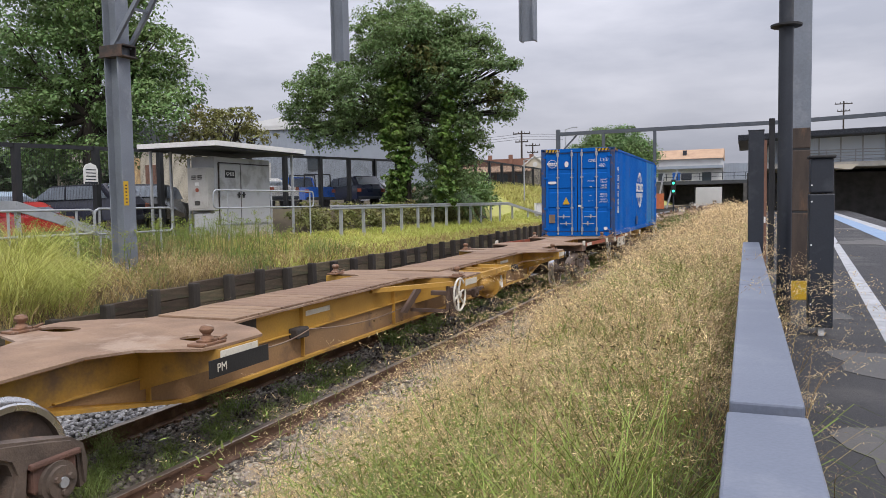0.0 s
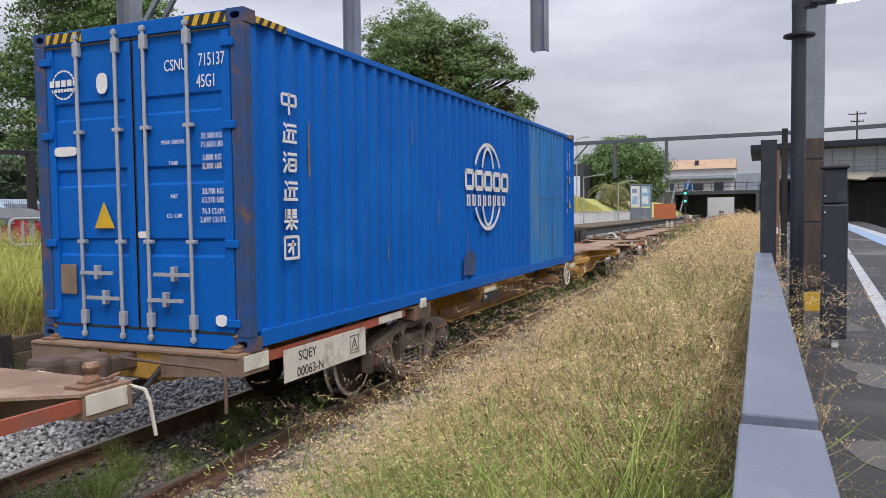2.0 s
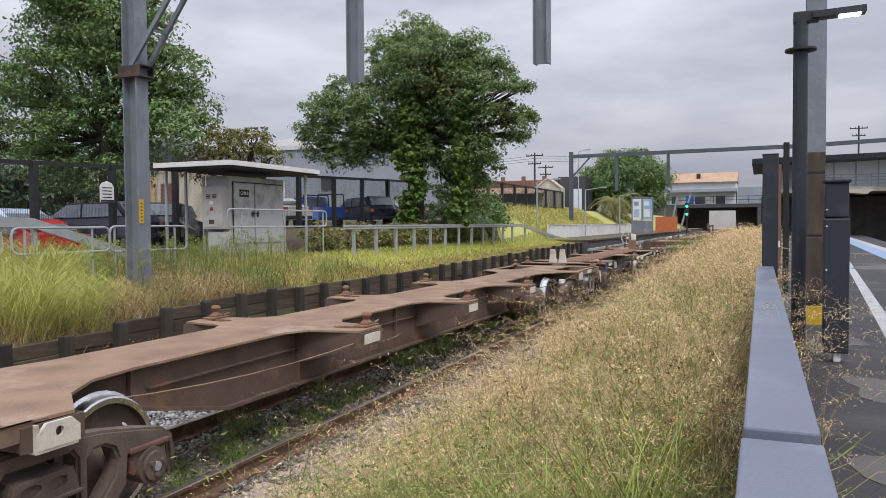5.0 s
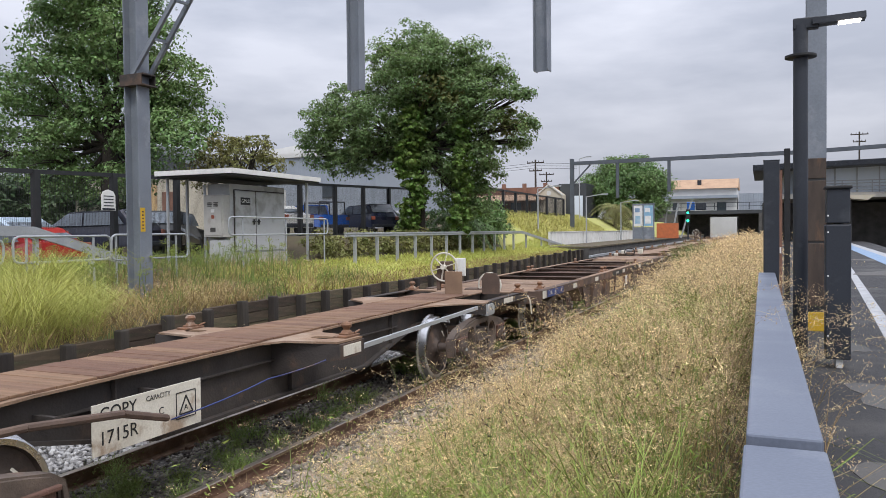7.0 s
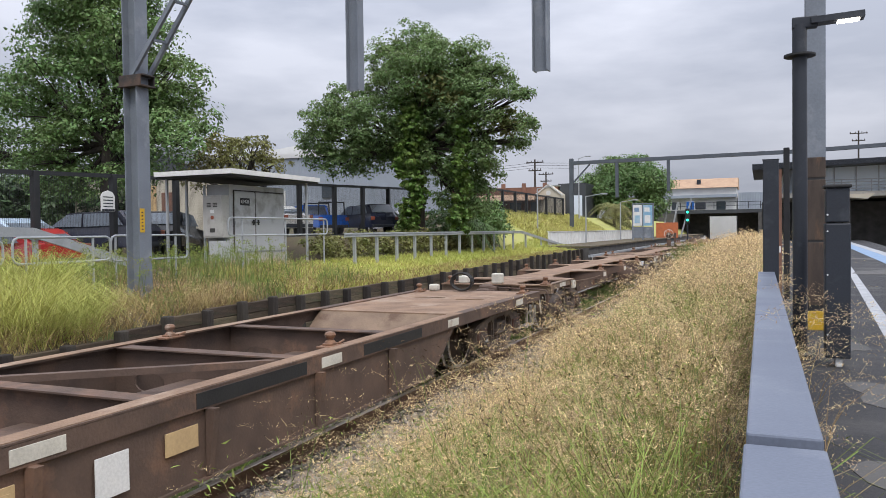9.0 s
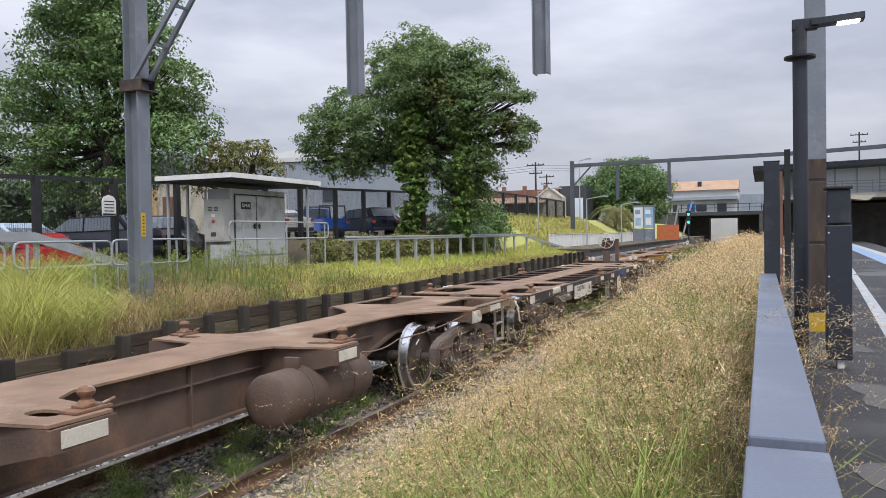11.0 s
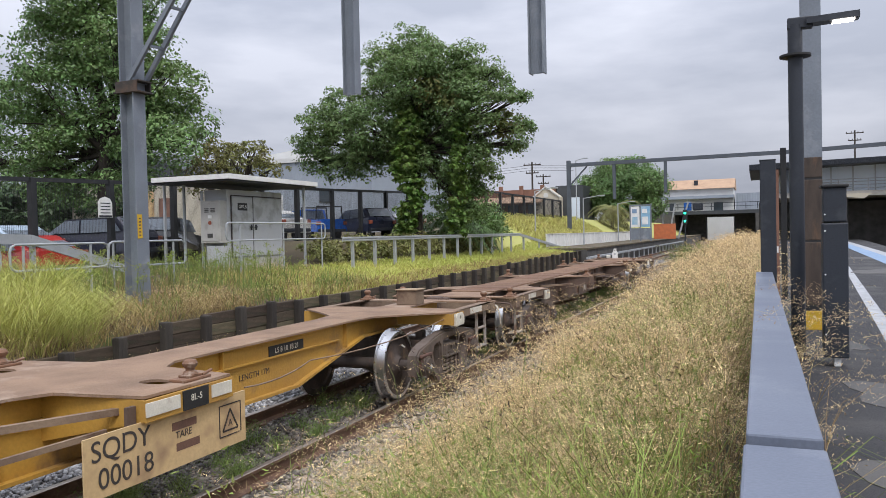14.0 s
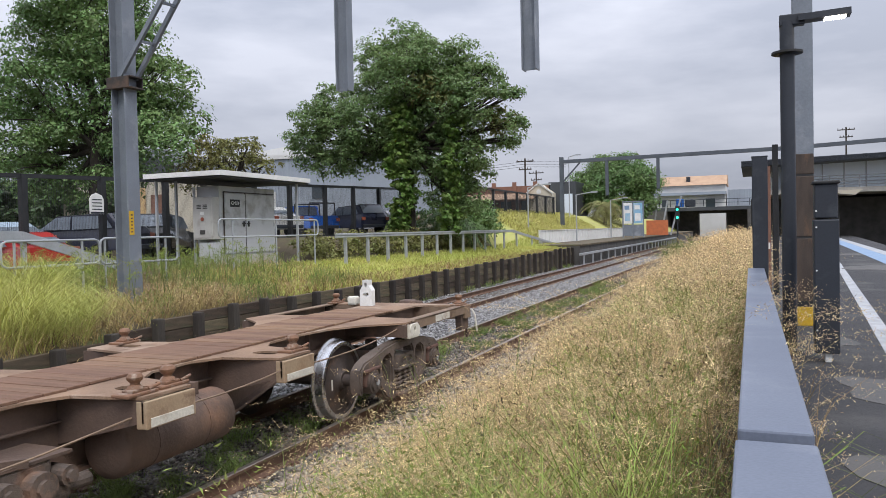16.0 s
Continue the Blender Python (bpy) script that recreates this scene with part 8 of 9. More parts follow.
def leaf_cloud(centres, radii, per, size, flat=0.5, clump=0.32, shell=0.62, droop=0.25, leaves=22):
    """Leaf quads on the outside of small lobes that are gathered over rounded masses."""
    cs = []
    for c, r in zip(centres, radii):
        nc = max(6, int(per * r ** 2))
        d = rng.normal(size=(nc, 3))
        d /= np.linalg.norm(d, axis=1)[:, None]
        d[:, 2] *= 0.85
        rad = r * (shell + (1.08 - shell) * rng.random(nc) ** 0.6) * (0.85 + 0.28 * rng.random(nc))
        cs.append(np.asarray(c) + d * rad[:, None])
    cl = np.concatenate(cs)
    k = leaves
    n = len(cl) * k
    o = rng.normal(size=(n, 3))
    o /= np.linalg.norm(o, axis=1)[:, None]
    o[:, 2] = np.abs(o[:, 2]) * np.where(rng.random(n) < 0.75, 1, -1)
    cr = np.repeat(clump * (0.55 + 0.9 * rng.random(len(cl))), k)[:, None]
    p = np.repeat(cl, k, 0) + o * cr * (0.55 + 0.6 * rng.random((n, 1))) * np.array([1.15, 1.15, 0.75])
    nrm = o + np.array([0, 0, 0.45]) + 0.45 * rng.normal(size=(n, 3))
    nrm /= np.linalg.norm(nrm, axis=1)[:, None]
    a = np.cross(nrm, rng.normal(size=(n, 3)))
    a /= np.linalg.norm(a, axis=1)[:, None]
    b = np.cross(nrm, a)
    s = size * (0.6 + 0.8 * rng.random(n))[:, None]
    tip = nrm * s * droop
    q0, q1, q2, q3 = p - a * s - tip, p + b * s * flat, p + a * s - tip, p - b * s * flat
    co = np.stack([q0, q1, q2, q3], 1).reshape(-1, 3)
    return co, np.arange(4 * n).reshape(-1, 4)


def leaf_part(name, parent, data, mat, label):
    co, f = data
    ob = bulk(name, co, f, mat, "", "")
    ob.parent = parent
    ob["label"] = label
    ob["kind"] = "stuff"
    return ob


def limb(bm, p, q, r0, r1, bend=0.3, n=5):
    p, q = Vector(p), Vector(q)
    side = Vector((random.uniform(-1, 1), random.uniform(-1, 1), 0.3)) * bend
    pts = [p.lerp(q, i / n) + side * math.sin(math.pi * i / n) for i in range(n + 1)]
    for i in range(n):
        ra, rb = r0 + (r1 - r0) * i / n, r0 + (r1 - r0) * (i + 1) / n
        rod(bm, pts[i], pts[i + 1], ra, 9, rb)
        bmesh.ops.create_icosphere(bm, subdivisions=1, radius=rb, matrix=Matrix.Translation(pts[i + 1]))


def build_tree(base, fork, masses, r, label, mat, per, size, category="tree", clump=0.32, leaves=22):
    tree = thing("tree", pose(0, 0, 0), label, category)
    bm = bmesh.new()
    limb(bm, base, fork, r, r * 0.7, 0.12, 6)
    for i in range(5):
        a = i * 1.26
        limb(bm, Vector(base) + Vector((0, 0, 0.5)), Vector(base) + Vector((math.cos(a) * r * 1.7, math.sin(a) * r * 1.7, -0.35)), r * 0.5, r * 0.2, 0.0, 2)
    part("trunk", bm, BARK, tree, "dark rough trunk", True)
    for c in masses:
        bm = bmesh.new()
        limb(bm, fork, c[:3], r * 0.34, 0.035, 0.5)
        e = Vector(c[:3])
        for _ in range(4):
            limb(bm, Vector(fork).lerp(e, random.uniform(0.5, 0.8)), e + Vector((random.uniform(-1, 1), random.uniform(-1, 1), random.uniform(-0.7, 0.8))) * c[3] * 0.85, 0.05, 0.012, 0.2, 3)
        part("limb", bm, BARK, tree)
    leaf_part("crown", tree, leaf_cloud([m[:3] for m in masses], [m[3] for m in masses], per, size, clump=clump, leaves=leaves), mat, "crown of many small leaves")
    return tree


LEFT = [(-22.4, 24.5, 10.6, 1.9), (-25.0, 24.5, 8.6, 1.4), (-23.2, 25.7, 11.6, 2.4), (-18.6, 23.5, 10.1, 1.7), (-18.3, 25.1, 8.5, 1.7), (-22.1, 23.1, 8.0, 2.2), (-28.2, 26.0, 7.0, 1.8), (-19.8, 24.5, 7.3, 2.0),
        (-17.5, 25.7, 7.0, 1.2), (-16.4, 23.5, 5.9, 1.0), (-23.1, 25.1, 6.0, 1.8), (-15.2, 23.1, 5.8, 0.7), (-18.6, 23.8, 5.0, 1.1), (-21.6, 23.6, 4.3, 0.8), (-17.2, 24.0, 8.6, 1.0), (-31.8, 25.7, 6.0, 1.6),
        (-20.9, 23.5, 13.4, 2.2), (-19.9, 25.1, 13.3, 2.1), (-22.8, 23.1, 4.9, 1.1), (-20.8, 25.6, 5.2, 1.1)]
build_tree((-20.7, 24.5, 1.9), (-20.6, 24.5, 6.0), LEFT, 0.42, "large spreading dark green tree beside the car park", LEAF2, 15, 0.085, clump=0.56, leaves=96)
MID = [(-11.5, 36.2, 11.7, 1.42), (-12.7, 36.2, 11.2, 1.19), (-9.4, 33.8, 10.5, 1.15), (-10.5, 33.9, 9.7, 1.39), (-13.2, 35.9, 10.0, 1.04), (-9.5, 35.6, 9.9, 1.0), (-15.0, 35.4, 8.9, 1.26),
       (-15.9, 34.5, 8.1, 1.13), (-17.2, 35.3, 7.2, 0.86), (-16.7, 35.3, 6.3, 0.76), (-15.3, 35.2, 7.1, 1.35), (-13.0, 34.1, 7.7, 1.29), (-13.6, 34.8, 6.3, 1.17), (-15.2, 34.7, 5.8, 0.74), (-11.8, 35.6, 8.1, 1.17),
       (-12.5, 36.3, 6.4, 1.0), (-10.9, 36.2, 8.4, 1.12), (-8.4, 35.1, 10.4, 0.98), (-7.9, 34.9, 10.9, 0.69), (-7.3, 34.4, 9.2, 0.95), (-7.9, 33.8, 8.3, 1.08), (-6.5, 33.8, 8.0, 0.8), (-8.1, 34.9, 6.9, 1.06),
       (-7.1, 34.5, 5.9, 0.82), (-8.4, 34.7, 5.2, 0.97), (-7.5, 36.0, 4.7, 0.71), (-8.9, 35.1, 3.8, 0.84), (-8.0, 35.2, 3.5, 0.78), (-6.1, 34.3, 9.3, 0.43), (-5.4, 33.8, 8.5, 0.42), (-5.1, 34.5, 8.5, 0.27),
       (-5.3, 34.1, 7.1, 0.42), (-4.9, 35.0, 7.3, 0.33), (-6.5, 36.3, 6.5, 0.5), (-5.5, 35.5, 6.5, 0.3), (-6.3, 34.2, 10.0, 0.32), (-11.2, 34.6, 7.1, 1.15), (-9.8, 34.5, 8.6, 1.15), (-9.6, 34.8, 7.1, 1.0), (-10.2, 34.8, 6.0, 0.8), (-9.8, 36.8, 7.0, 0.9), (-11.4, 37.0, 5.6, 0.9), (-9.6, 36.8, 5.0, 0.8)]
mid = build_tree((-10.9, 35.0, 1.9), (-11.0, 35.2, 6.4), MID, 0.36, "tall domed evergreen tree overgrown with climbing vine", LEAF, 34, 0.078, clump=0.40, leaves=74)
vine_c = [(-10.75 + 0.2 * math.sin(z * 1.9), 33.9 + 0.15 * math.cos(z * 3), z) for z in np.arange(2.2, 8.6, 0.35)]
leaf_part("vine", mid, leaf_cloud(vine_c, [0.5 + 0.14 * math.sin(i * 2.2) for i in range(len(vine_c))], 60, 0.10, 0.7, 0.16), VINE, "bright green climbing vine")
vine_c = [(-8.4 + 0.07 * z, 33.9 + 0.1 * math.cos(z * 3), z) for z in np.arange(2.4, 8.4, 0.4)]
leaf_part("vine", mid, leaf_cloud(vine_c, [0.42 + 0.12 * math.sin(i * 1.7) for i in range(len(vine_c))], 60, 0.10, 0.7, 0.16), VINE, "bright green climbing vine")
leaf_part("dry_leaves", mid, leaf_cloud([(-9.4, 34.2, 9.2), (-5.8, 34.6, 7.4), (-8.4, 34.0, 8.4)], [0.9, 0.7, 0.6], 60, 0.12), LEAFDRY, "yellowing dry leaves")
build_tree((-15.2, 26.2, 1.9), (-15.0, 26.2, 3.6), [(-14.8, 26.0, 5.4, 1.0), (-17.2, 27.2, 5.5, 0.95), (-12.7, 25.2, 4.9, 0.6), (-17.7, 26.6, 4.8, 0.75), (-13.2, 24.9, 5.6, 0.55), (-16.0, 26.4, 5.7, 0.9)],
           0.14, "scrubby olive-green tree behind the hut", LEAFDRY, 60, 0.07, clump=0.22)
build_tree((-11.5, 98, 2.6), (-11.3, 98, 4.6), [(-10.6, 98, 6.9, 3.5), (-14.4, 100, 7.1, 2.8), (-7.5, 96, 7.7, 2.3), (-9.1, 98, 10.0, 1.5), (-12.3, 100, 9.7, 2.0), (-7.4, 96, 5.1, 1.8), (-15.6, 98, 4.9, 1.5)],
           0.3, "rounded mid-green tree beyond the platform", LEAF2, 24, 0.15, clump=0.8, leaves=50)
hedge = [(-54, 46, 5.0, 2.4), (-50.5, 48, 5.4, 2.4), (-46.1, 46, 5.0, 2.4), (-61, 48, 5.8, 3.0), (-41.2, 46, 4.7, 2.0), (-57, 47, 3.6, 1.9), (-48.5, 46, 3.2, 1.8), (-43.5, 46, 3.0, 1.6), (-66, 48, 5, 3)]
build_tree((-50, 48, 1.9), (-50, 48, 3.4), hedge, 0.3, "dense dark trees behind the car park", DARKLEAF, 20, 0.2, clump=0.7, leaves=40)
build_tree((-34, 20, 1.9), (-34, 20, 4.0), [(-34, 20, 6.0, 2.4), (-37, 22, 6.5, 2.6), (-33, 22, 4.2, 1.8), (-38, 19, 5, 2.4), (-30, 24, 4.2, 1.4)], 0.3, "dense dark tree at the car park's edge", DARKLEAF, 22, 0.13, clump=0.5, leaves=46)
bush = thing("bush", pose(0, 0, 0), "leafy green bush at the end of the guard rail", "bush")
leaf_part("foliage", bush, leaf_cloud([(-9.4, 41.2, 2.7), (-9.9, 42.6, 3.2), (-9.3, 43.6, 2.4), (-10.4, 40, 2.7), (-11.4, 38.4, 2.6), (-10.2, 44.2, 2.8), (-13.4, 38, 2.6)],
                                      [0.95, 1.0, 0.7, 0.85, 0.8, 0.8, 0.5], 70, 0.09), LEAF2, "small green leaves")
bm = bmesh.new()
for i in range(9):
    limb(bm, (-9.8 + random.uniform(-0.4, 0.4), 42.0, 1.0), (-9.8 + random.uniform(-0.9, 0.6), 42.0 + random.uniform(-0.5, 1), 2.8), 0.03, 0.008, 0.2, 4)
part("stem", bm, BARK, bush)
# brownish creeper; the olive leaf colour also paints the shadows below the guard rail
ivy = bulk("ivy_bank", *leaf_cloud([(-9.35 - 0.7 * (i % 2), y, 1.5 + 0.35 * (i % 2)) for i, y in enumerate(np.arange(23.4, 42, 0.4))], [0.42] * 47, 70, 0.055, 0.8, 0.22), LEAFDRY, "ivy and dry creeper covering the low bank", "ivy")


def palm(x, y, z0, z1, n, reach, label, mat):
    t = thing("palm", pose(x, y, 0), label, "palm")
    bm = bmesh.new()
    limb(bm, (0, 0, z0), (0, 0, z1), 0.22, 0.16, 0.0, 3)
    part("trunk", bm, BARK, t)
    for i in range(n):
        a = i * 2.399
        rise = 1.1 - 1.5 * (i / n)
        bm = bmesh.new()
        pts = []
        for j in range(11):
            u = j / 10
            pts.append(Vector((math.cos(a) * reach * u, math.sin(a) * reach * u, z1 + reach * (rise * u - (0.9 + 0.3 * (i % 3)) * u * u))))
        for j in range(10):
            p, q = pts[j], pts[j + 1]
            d = (q - p).normalized()
            sd = d.cross(Vector((0, 0, 1))).normalized()
            for e in (-1, 1):
                for h in (0, 0.5):
                    b = p.lerp(q, h)
                    tip = b + sd * e * reach * 0.22 * math.sin(math.pi * min(1, (j + 1.2) / 11)) + d * reach * 0.10 - Vector((0, 0, reach * 0.06))
                    vs = [bm.verts.new(b), bm.verts.new(b + d * reach * 0.045), bm.verts.new(tip)]
                    bm.faces.new(vs)
            rod(bm, p, q, 0.014, 4)
        part("frond", bm, mat, t)


palm(-9.6, 37.2, 1.5, 3.0, 26, 2.0, "feathery green palm under the tall tree", LEAF2)
palm(-9.2, 40.0, 1.4, 2.5, 18, 1.3, "small feathery green palm beside the guard rail", LEAF2)
palm(-10.4, 88, 1.6, 4.6, 34, 3.2, "shaggy palm with dry drooping fronds", LEAFDRY)


def blades(name, x, y, h, w, lean, mat, label, category="grass", bendy=0.6, zb=None):
    """Grass: one bent blade per position."""
    n = len(x)
    z = GZ(x, y) if zb is None else zb
    a = rng.random(n) * 2 * math.pi
    d = np.stack([np.cos(a), np.sin(a), np.zeros(n)], 1)
    f = rng.random(n) * 2 * math.pi
    sd = np.stack([np.cos(f), np.sin(f), np.zeros(n)], 1)
    L = (lean * (0.3 + rng.random(n)))[:, None]
    hh = h[:, None]
    p0 = np.stack([x, y, z - 0.03], 1)
    p1 = p0 + np.array([0, 0, 1.0]) * hh * 0.45 + d * L * hh * 0.22
    p2 = p0 + np.array([0, 0, 1.0]) * hh * 0.82 + d * L * hh * 0.62
    p3 = p0 + np.array([0, 0, 1.0]) * hh * (1.0 - bendy * 0.25 * L) + d * L * hh * 1.05
    w = np.broadcast_to(np.asarray(w, float), (n,))[:, None]
    co = np.stack([p0 - sd * w, p0 + sd * w, p1 - sd * w * 0.9, p1 + sd * w * 0.9, p2 - sd * w * 0.6, p2 + sd * w * 0.6, p3], 1).reshape(-1, 3)
    t = np.array([(0, 1, 3), (0, 3, 2), (2, 3, 5), (2, 5, 4), (4, 5, 6)])
    fa = (t[None] + (np.arange(n) * 7)[:, None, None]).reshape(-1, 3)
    return bulk(name, co, fa, mat, label, category), p2, p3


def seed_heads(name, p2, p3, k, spread, size, mat, label):
    """Loose panicles: small slips round the upper stem."""
    n = len(p2)
    u = rng.random((n, k, 1)) * 1.25 - 0.2
    base = p2[:, None] * (1 - u) + p3[:, None] * u
    wid = spread * (1.15 - np.clip(u, 0, 1) * 0.7)
    p = base + rng.normal(size=(n, k, 3)) * wid * np.array([1, 1, 0.6])
    p = p.reshape(-1, 3)
    m = len(p)
    a = rng.normal(size=(m, 3))
    a /= np.linalg.norm(a, axis=1)[:, None]
    b = np.cross(a, rng.normal(size=(m, 3)))
    b /= np.linalg.norm(b, axis=1)[:, None]
    s = np.repeat(np.broadcast_to(size, (n,)), k)[:, None] * (0.6 + 0.9 * rng.random(m))[:, None]
    co = np.stack([p - a * s, p + a * s * 0.3 + b * s * 0.42, p + a * s], 1).reshape(-1, 3)
    return bulk(name, co, np.arange(3 * m).reshape(-1, 3), mat, label, "grass")


def scatter(n, x0, x1, y0, y1, power=1.0, wob=0.0):
    y = y0 + (y1 - y0) * rng.random(n) ** power
    x = x0 + (x1 - x0) * rng.random(n)
    return x, y


def patchy(x, y, s, lo):
    v = np.array([noise.noise((a * s, b * s, 3.1)) for a, b in zip(x, y)])
    return v > lo


# tall dry grass on the verge
def tufts(n, tn, x0, x1, y0, y1, power, sig):
    """Positions gathered in tufts; also each tuft's vigour."""
    tx, ty = scatter(tn, x0, x1, y0, y1, power)
    tv = 0.55 + 0.68 * rng.random(tn)
    i = rng.integers(0, tn, n)
    s = sig * (0.6 + 0.05 * ty[i])
    return tx[i] + rng.normal(size=n) * s, ty[i] + rng.normal(size=n) * s, tv[i]


def mound(x, y):
    return np.array([noise.noise((a * 0.75, b * 0.45, 1.7)) + 0.5 * noise.noise((a * 1.9, b * 1.3, 7.1)) for a, b in zip(x, y)])


VERGE = ([1.6, 2.0, 2.4, 2.9, 3.6, 5.1], [0.14, 0.24, 0.44, 0.68, 0.92, 1.0])


def greenness(x, y):
    """Where fresh growth crowds out the dry grass: broad patches, mostly near the wall."""
    return mound(x * 0.8 + 3.0, y * 0.8) + 0.30 * np.clip((x - 3.1) / 1.6, -1, 1) - 0.28 * np.clip((y - 7) / 9, 0, 1.6)


x, y, v = tufts(26000, 640, 1.75, 5.0, 1.4, 60, 2.0, 0.075)
edge = 1.95 + 0.22 * np.sin(y * 1.3) + 0.17 * np.sin(y * 3.7) - 0.35 * np.clip((y - 9) / 14, 0, 1)
g = greenness(x, y)
keep = (x > edge + 0.12 + 0.45 * rng.random(len(x)) ** 2) & (x < 5.1) & ((g < 0.10 + 0.55 * rng.random(len(x))) | (y > 16))
x, y, v, g = x[keep], y[keep], v[keep], g[keep]
h = v * (0.55 + 0.5 * rng.random(len(x))) * np.interp(x, *VERGE) * np.interp(y, [1, 10, 30], [0.98, 1.10, 1.28]) * (1.05 - 0.30 * np.clip(g, -0.4, 0.5))
wd = np.interp(y, [2, 12, 50], [0.0014, 0.0026, 0.007])
ob, p2, p3 = blades("dry_grass", x, y, h, wd, 0.95, STRAW, "tall dry straw-coloured grass on the verge", zb=GZ(x, y))
for k, c in ((y < 9, 42), (y >= 9, 20)):
    seed_heads("grass_seed_heads", p2[k], p3[k], c, np.interp(y[k], [2, 20, 60], [0.034, 0.055, 0.09])[:, None, None], np.interp(y[k], [2, 8, 12, 25, 60], [0.0064, 0.0105, 0.0155, 0.027, 0.047]), DRYGRASS,
               "pale tan feathery grass seed heads")
# open panicles: hair-thin side branches that carry the seeds
k = (rng.random(len(x)) < 0.55) & (y < 16)
q2, q3, yk = p2[k], p3[k], y[k]
n = len(q2)
br = 7
u = rng.random((n, br, 1)) * 0.95
root = (q2[:, None] * (1 - u) + q3[:, None] * u).reshape(-1, 3)
way = rng.normal(size=(n * br, 3)) * np.array([1, 1, 0.45]) + np.array([0, 0, 0.35])
way /= np.linalg.norm(way, axis=1)[:, None]
reach = np.repeat(np.interp(yk, [2, 16], [0.075, 0.11]), br)[:, None] * (0.5 + rng.random((n * br, 1)))
tipp = root + way * reach
side_ = np.cross(way, rng.normal(size=(n * br, 3)))
side_ /= np.linalg.norm(side_, axis=1)[:, None]
thin = np.repeat(np.interp(yk, [2, 16], [0.0010, 0.0024]), br)[:, None]
bulk("grass_panicles", np.stack([root - side_ * thin, root + side_ * thin, tipp], 1).reshape(-1, 3), np.arange(3 * len(root)).reshape(-1, 3), DRYGRASS, "fine dry side branches of the seed heads", "grass")
x, y, v = tufts(23000, 210, 2.1, 5.0, 1.4, 42, 1.8, 0.13)
g = greenness(x, y)
k = (x > 1.9) & (x < 5.1) & (g > 0.09 + 0.16 * rng.normal(size=len(x)))
x, y, v = x[k], y[k], v[k]
h = v * (0.45 + 0.6 * rng.random(len(x))) * np.interp(x, *VERGE)
blades("green_grass", x, y, h, np.interp(y, [2, 12, 45], [0.0030, 0.0048, 0.010]), 1.15, GREENGRASS, "fresh green grass growing through the dry stems", bendy=1.4)
x, y = scatter(7000, 1.7, 5.08, 1.6, 45, 1.9)
h = (0.12 + 0.3 * rng.random(len(x))) * np.interp(x, *VERGE)
blades("matted_grass", x, y, h, np.interp(y, [2, 12, 45], [0.003, 0.005, 0.01]), 1.3, STRAW, "matted dry grass close to the ground")
x, y, v = tufts(3000, 60, 2.6, 4.9, 2.0, 26, 1.5, 0.11)
k = x < 5.08
x, y, v = x[k], y[k], v[k]
ob, p2, p3 = blades("leafy_weeds", x, y, v * (0.55 + 0.4 * rng.random(len(x))) * np.interp(x, *VERGE) * 1.1, np.interp(y, [2, 12, 45], [0.002, 0.004, 0.009]), 0.5, WEED, "leafy green weeds in the verge")
seed_heads("leafy_weed_leaves", p2 * 0.6 + p3 * 0.4 - np.array([0, 0, 0.12]), p3, 14, 0.07, np.interp(y, [2, 20], [0.014, 0.028]), GREENGRASS, "small green weed leaves in the verge")
# dark clumps of weed between the rails and beside them
x, y, v = tufts(7000, 110, -0.55, 0.5, 3.0, 32, 1.4, 0.055)
k = (x < 0.6) & (x > -0.66)
x, y, v = x[k], y[k], v[k]
ob, p2, p3 = blades("track_tufts", x, y, v * (0.10 + 0.20 * rng.random(len(x))), np.interp(y, [2, 12, 45], [0.0028, 0.0045, 0.009]), 0.9, WEED, "dark green weed clumps between the rails", zb=np.full(len(x), -0.19))
seed_heads("track_tuft_leaves", p2, p3, 5, 0.03, np.interp(y, [2, 20], [0.010, 0.022]), WEED, "small leaves of the weed clumps")
# dark thistle-like stalks
x, y = scatter(230, 2.5, 4.9, 3.4, 34, 1.4)
h = 0.95 + 0.35 * rng.random(len(x))
ob, p2, p3 = blades("weed_stalks", x, y, h, np.interp(y, [2, 12, 45], [0.003, 0.005, 0.01]), 0.3, WEED, "dark branching weed stalks standing above the grass")
seed_heads("weed_seed_heads", p2, p3, 14, 0.09, np.interp(y, [3, 30], [0.014, 0.03]), DARKSEED, "dark dry weed seed heads")
# big plume clump far along the verge
x, y = scatter(420, 1.9, 2.9, 33.5, 36, 1)
ob, p2, p3 = blades("plume_clump", x, y, 0.9 + 0.9 * rng.random(len(x)), 0.018, 0.55, WEED, "tall dark plume grass clump")
seed_heads("plume_heads", p2[::6], p3[::6], 60, 0.10, 0.035, LEAFDRY, "brown plume heads")

# sparse weeds by the rails
x, y = scatter(5200, -0.6, 2.0, 2.5, 34, 1.4)
k = patchy(x, y, 1.5, 0.22) | (x > 1.45)
x, y = x[k], y[k]
blades("track_weeds", x, y, 0.06 + 0.16 * rng.random(len(x)), np.interp(y, [2, 12, 45], [0.0025, 0.004, 0.008]), 1.1, WEED, "low green weeds in the ballast")
x, y = scatter(700, 1.5, 2.3, 2.2, 25, 1.5)
ob, p2, p3 = blades("track_straw", x, y, 0.06 + 0.2 * rng.random(len(x)), 0.002, 1.2, STRAW, "short dry straw at the ballast's edge")
seed_heads("track_seed_heads", p2, p3, 9, 0.04, np.interp(y, [2, 20], [0.006, 0.012]), DRYGRASS, "pale seed heads at the ballast's edge")

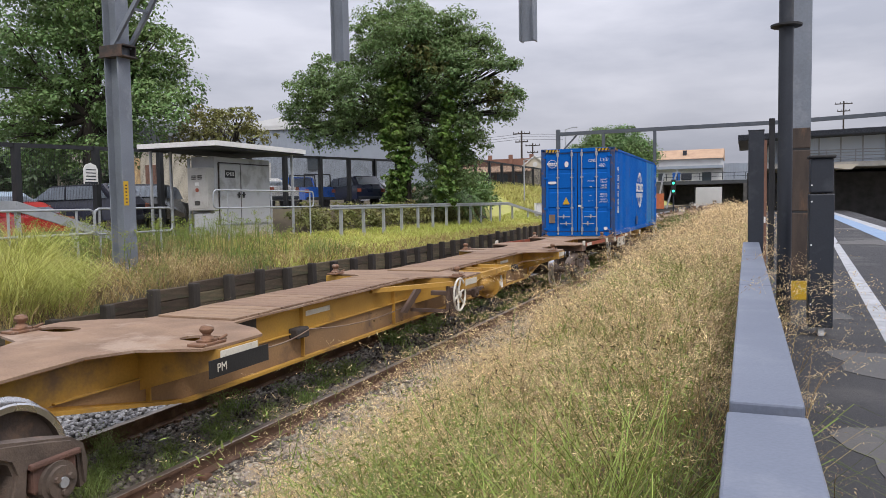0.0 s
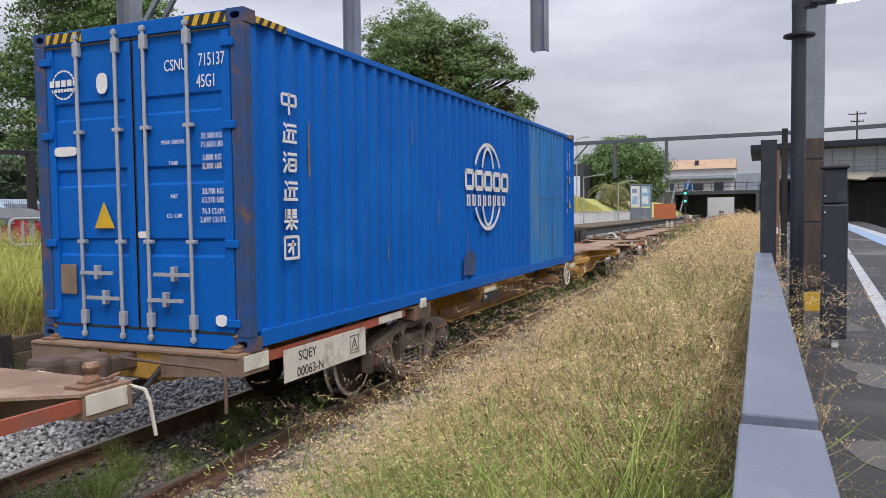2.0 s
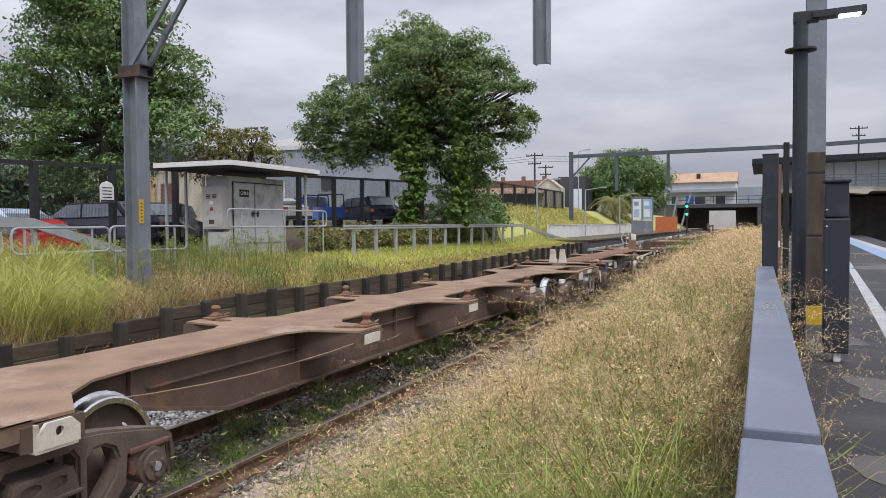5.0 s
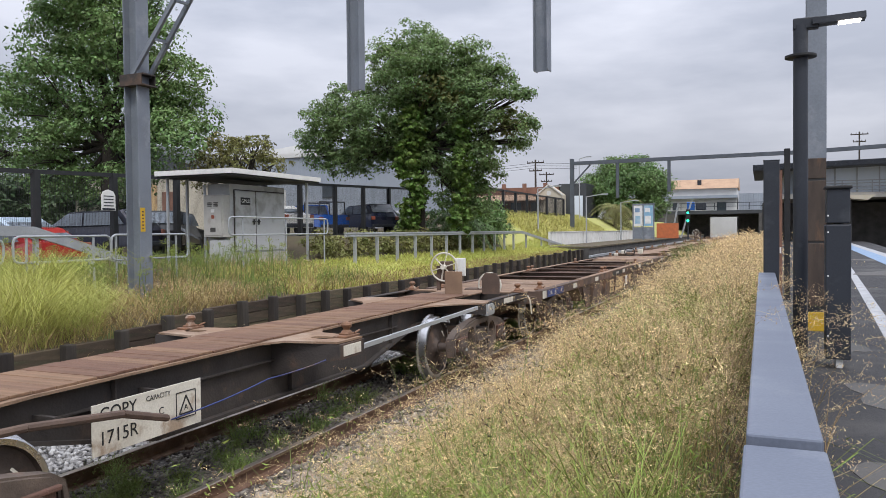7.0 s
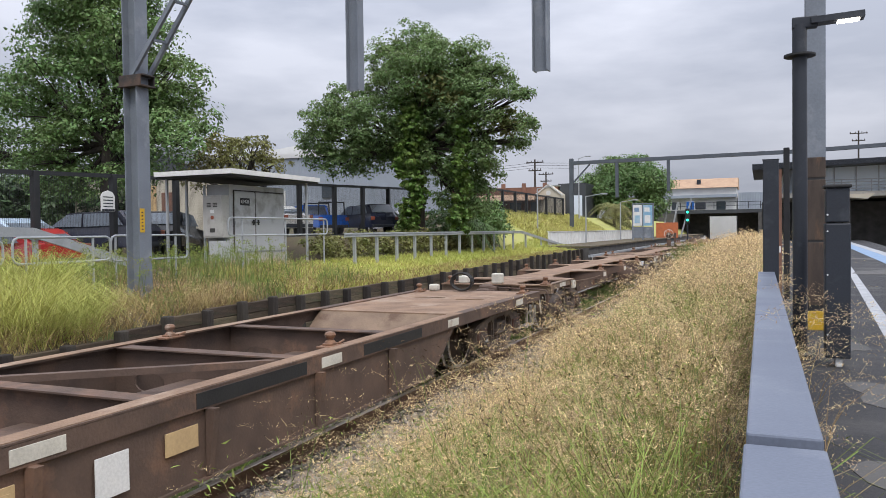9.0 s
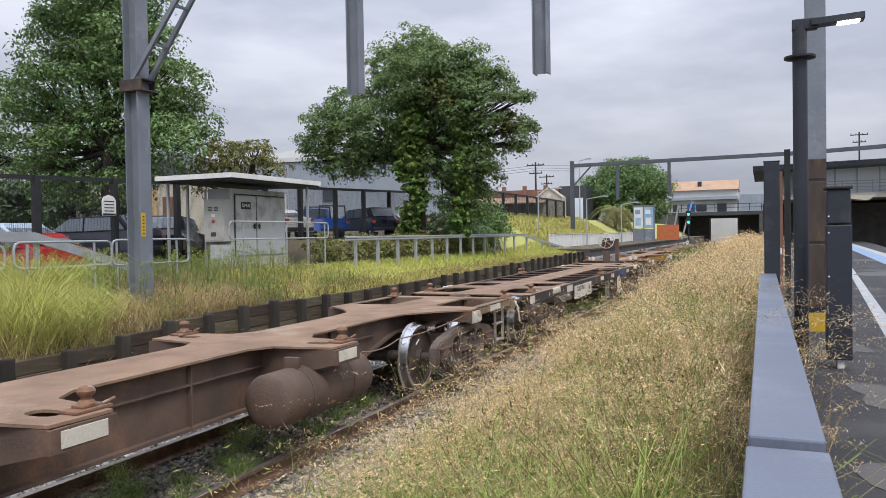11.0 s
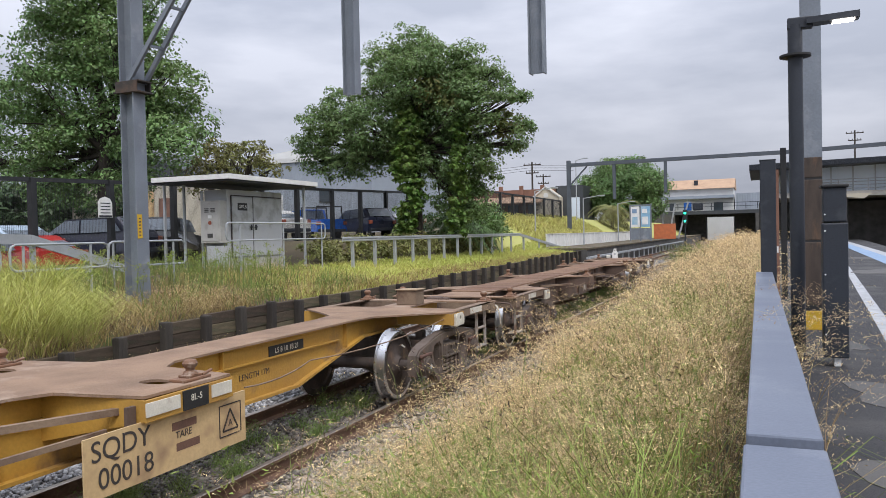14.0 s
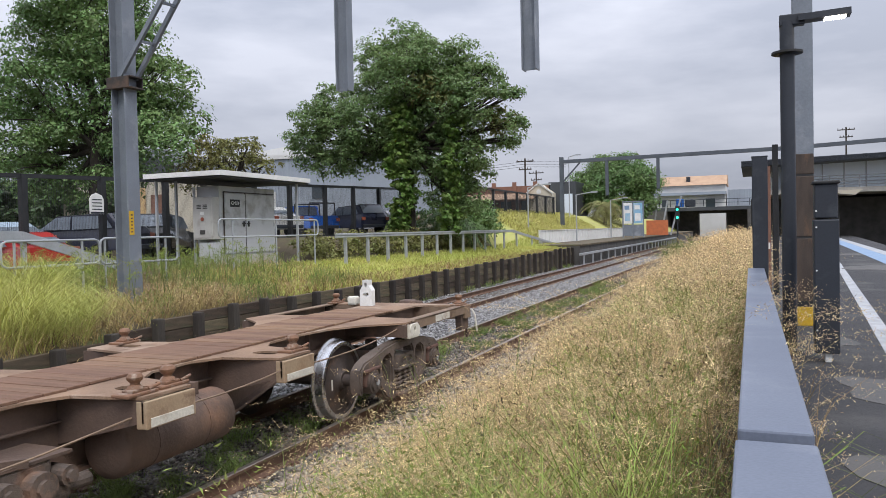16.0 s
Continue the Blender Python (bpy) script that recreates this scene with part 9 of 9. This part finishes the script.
# bank on the far side
x, y, v = tufts(38000, 46, -10.5, -6.0, 4.0, 10.6, 1.0, 0.26)
k = x < -5.5
x, y = x[k], y[k]
h = v[k] * (0.45 + 0.65 * rng.random(len(x)))
blades("lime_tussocks", x, y, h, 0.005, 1.35, LIMEGRASS, "lime green arching tussock grass on the bank", bendy=1.6)
x, y = scatter(4500, -7.0, -5.36, 8.0, 14.5, 1.0)
ob, p2, p3 = blades("brown_bank_grass", x, y, 0.15 + 0.35 * rng.random(len(x)), 0.006, 1.1, STRAW, "brown dry grass along the wall top")
seed_heads("bank_seed_heads", p2[::2], p3[::2], 6, 0.05, 0.013, DRYGRASS, "tan seed heads along the wall top")
x, y = scatter(11000, -12.8, -5.6, 9.6, 20.5, 1.0)
k = patchy(x, y, 0.9, 0.02)
x, y = x[k], y[k]
h = (0.15 + 0.48 * rng.random(len(x)) ** 2.0)
ob, p2, p3 = blades("bank_weeds", x, y, h, 0.0085, 0.5, WEED, "tall mixed green weeds on the bank")
seed_heads("bank_weed_leaves", p2[::2], p3[::2], 12, 0.07, 0.022, GREENGRASS, "small weed leaves on the bank")
x, y = scatter(3000, -9.0, -5.55, 12.5, 21.0, 1.0)
ob, p2, p3 = blades("bank_straw", x, y, 0.15 + 0.32 * rng.random(len(x)), 0.006, 0.7, STRAW, "dry straw among the bank weeds")
seed_heads("bank_straw_heads", p2[::2], p3[::2], 7, 0.05, 0.014, DRYGRASS, "tan seed heads among the bank weeds")
x, y = scatter(26000, -9.1, -5.5, 16.0, 52.0, 1.0)
k = patchy(x, y, 0.35, -0.35)
x, y = x[k], y[k]
blades("bank_turf", x, y, 0.10 + 0.16 * rng.random(len(x)), 0.012, 1.0, LIMEGRASS, "bright green mown grass on the bank")
x, y = scatter(4500, -6.4, -5.4, 16.0, 46.0, 1.0)
blades("bank_edge_straw", x, y, 0.12 + 0.2 * rng.random(len(x)), 0.011, 1.0, STRAW, "yellowed grass beside the wall")
x, y = scatter(15000, -13.5, -8.5, 50, 78, 1.0)
blades("slope_grass", x, y, 0.15 + 0.25 * rng.random(len(x)), 0.025, 1.0, SLOPEGRASS, "yellow-green grass on the far slope")
# tall stalks on the bank
x, y = scatter(110, -9.0, -6.2, 10.5, 19.0, 1.0)
ob, p2, p3 = blades("fleabane_stalks", x, y, 0.6 + 0.5 * rng.random(len(x)), 0.010, 0.15, WEED, "tall upright leafy weeds on the bank")
seed_heads("fleabane_leaves", p2 * 0.55 + p3 * 0.45, p3, 55, 0.07, 0.028, GREENGRASS, "leaves of the tall upright weeds")

# dry sprigs leaning over the platform edge
x, y = scatter(70, 5.36, 5.55, 1.5, 9.0, 1.3)
ob, p2, p3 = blades("platform_sprigs", x, y, 0.12 + 0.34 * rng.random(len(x)), 0.0022, 1.3, STRAW, "dry grass sprigs along the platform wall", zb=np.full(len(x), 0.9))
seed_heads("sprig_heads", p2, p3, 9, 0.03, np.interp(y, [2, 8], [0.0045, 0.007]), DRYGRASS, "pale seed heads over the platform")

# turf tufts between the far tracks and wall foot weeds
x, y = scatter(1800, -5.25, -4.9, 6, 46, 1.0)
k = patchy(x, y, 0.9, 0.15)
blades("wall_foot_weeds", x[k], y[k], 0.1 + 0.25 * rng.random(int(k.sum())), 0.008, 0.8, WEED, "weeds at the foot of the wall")


# ---- movement ----
def motions():
    times = [i * 0.5 for i in range(33)]
    for w, s0 in TRAIN:
        del w["start"]
        walk(w, [(t, pose(0, train_y(t) + s0, 0)) for t in times])
    walk(CONTAINER, [(t, pose(1.219, train_y(t), 1.024)) for t in times])
    steps = [i / 15 for i in range(241)]
    for w, at in WHEELS:
        walk(w, [(t, pose(*at, math.degrees((train_y(t) - train_y(0)) / -0.46) * 1.0)) for t in steps])


motions()
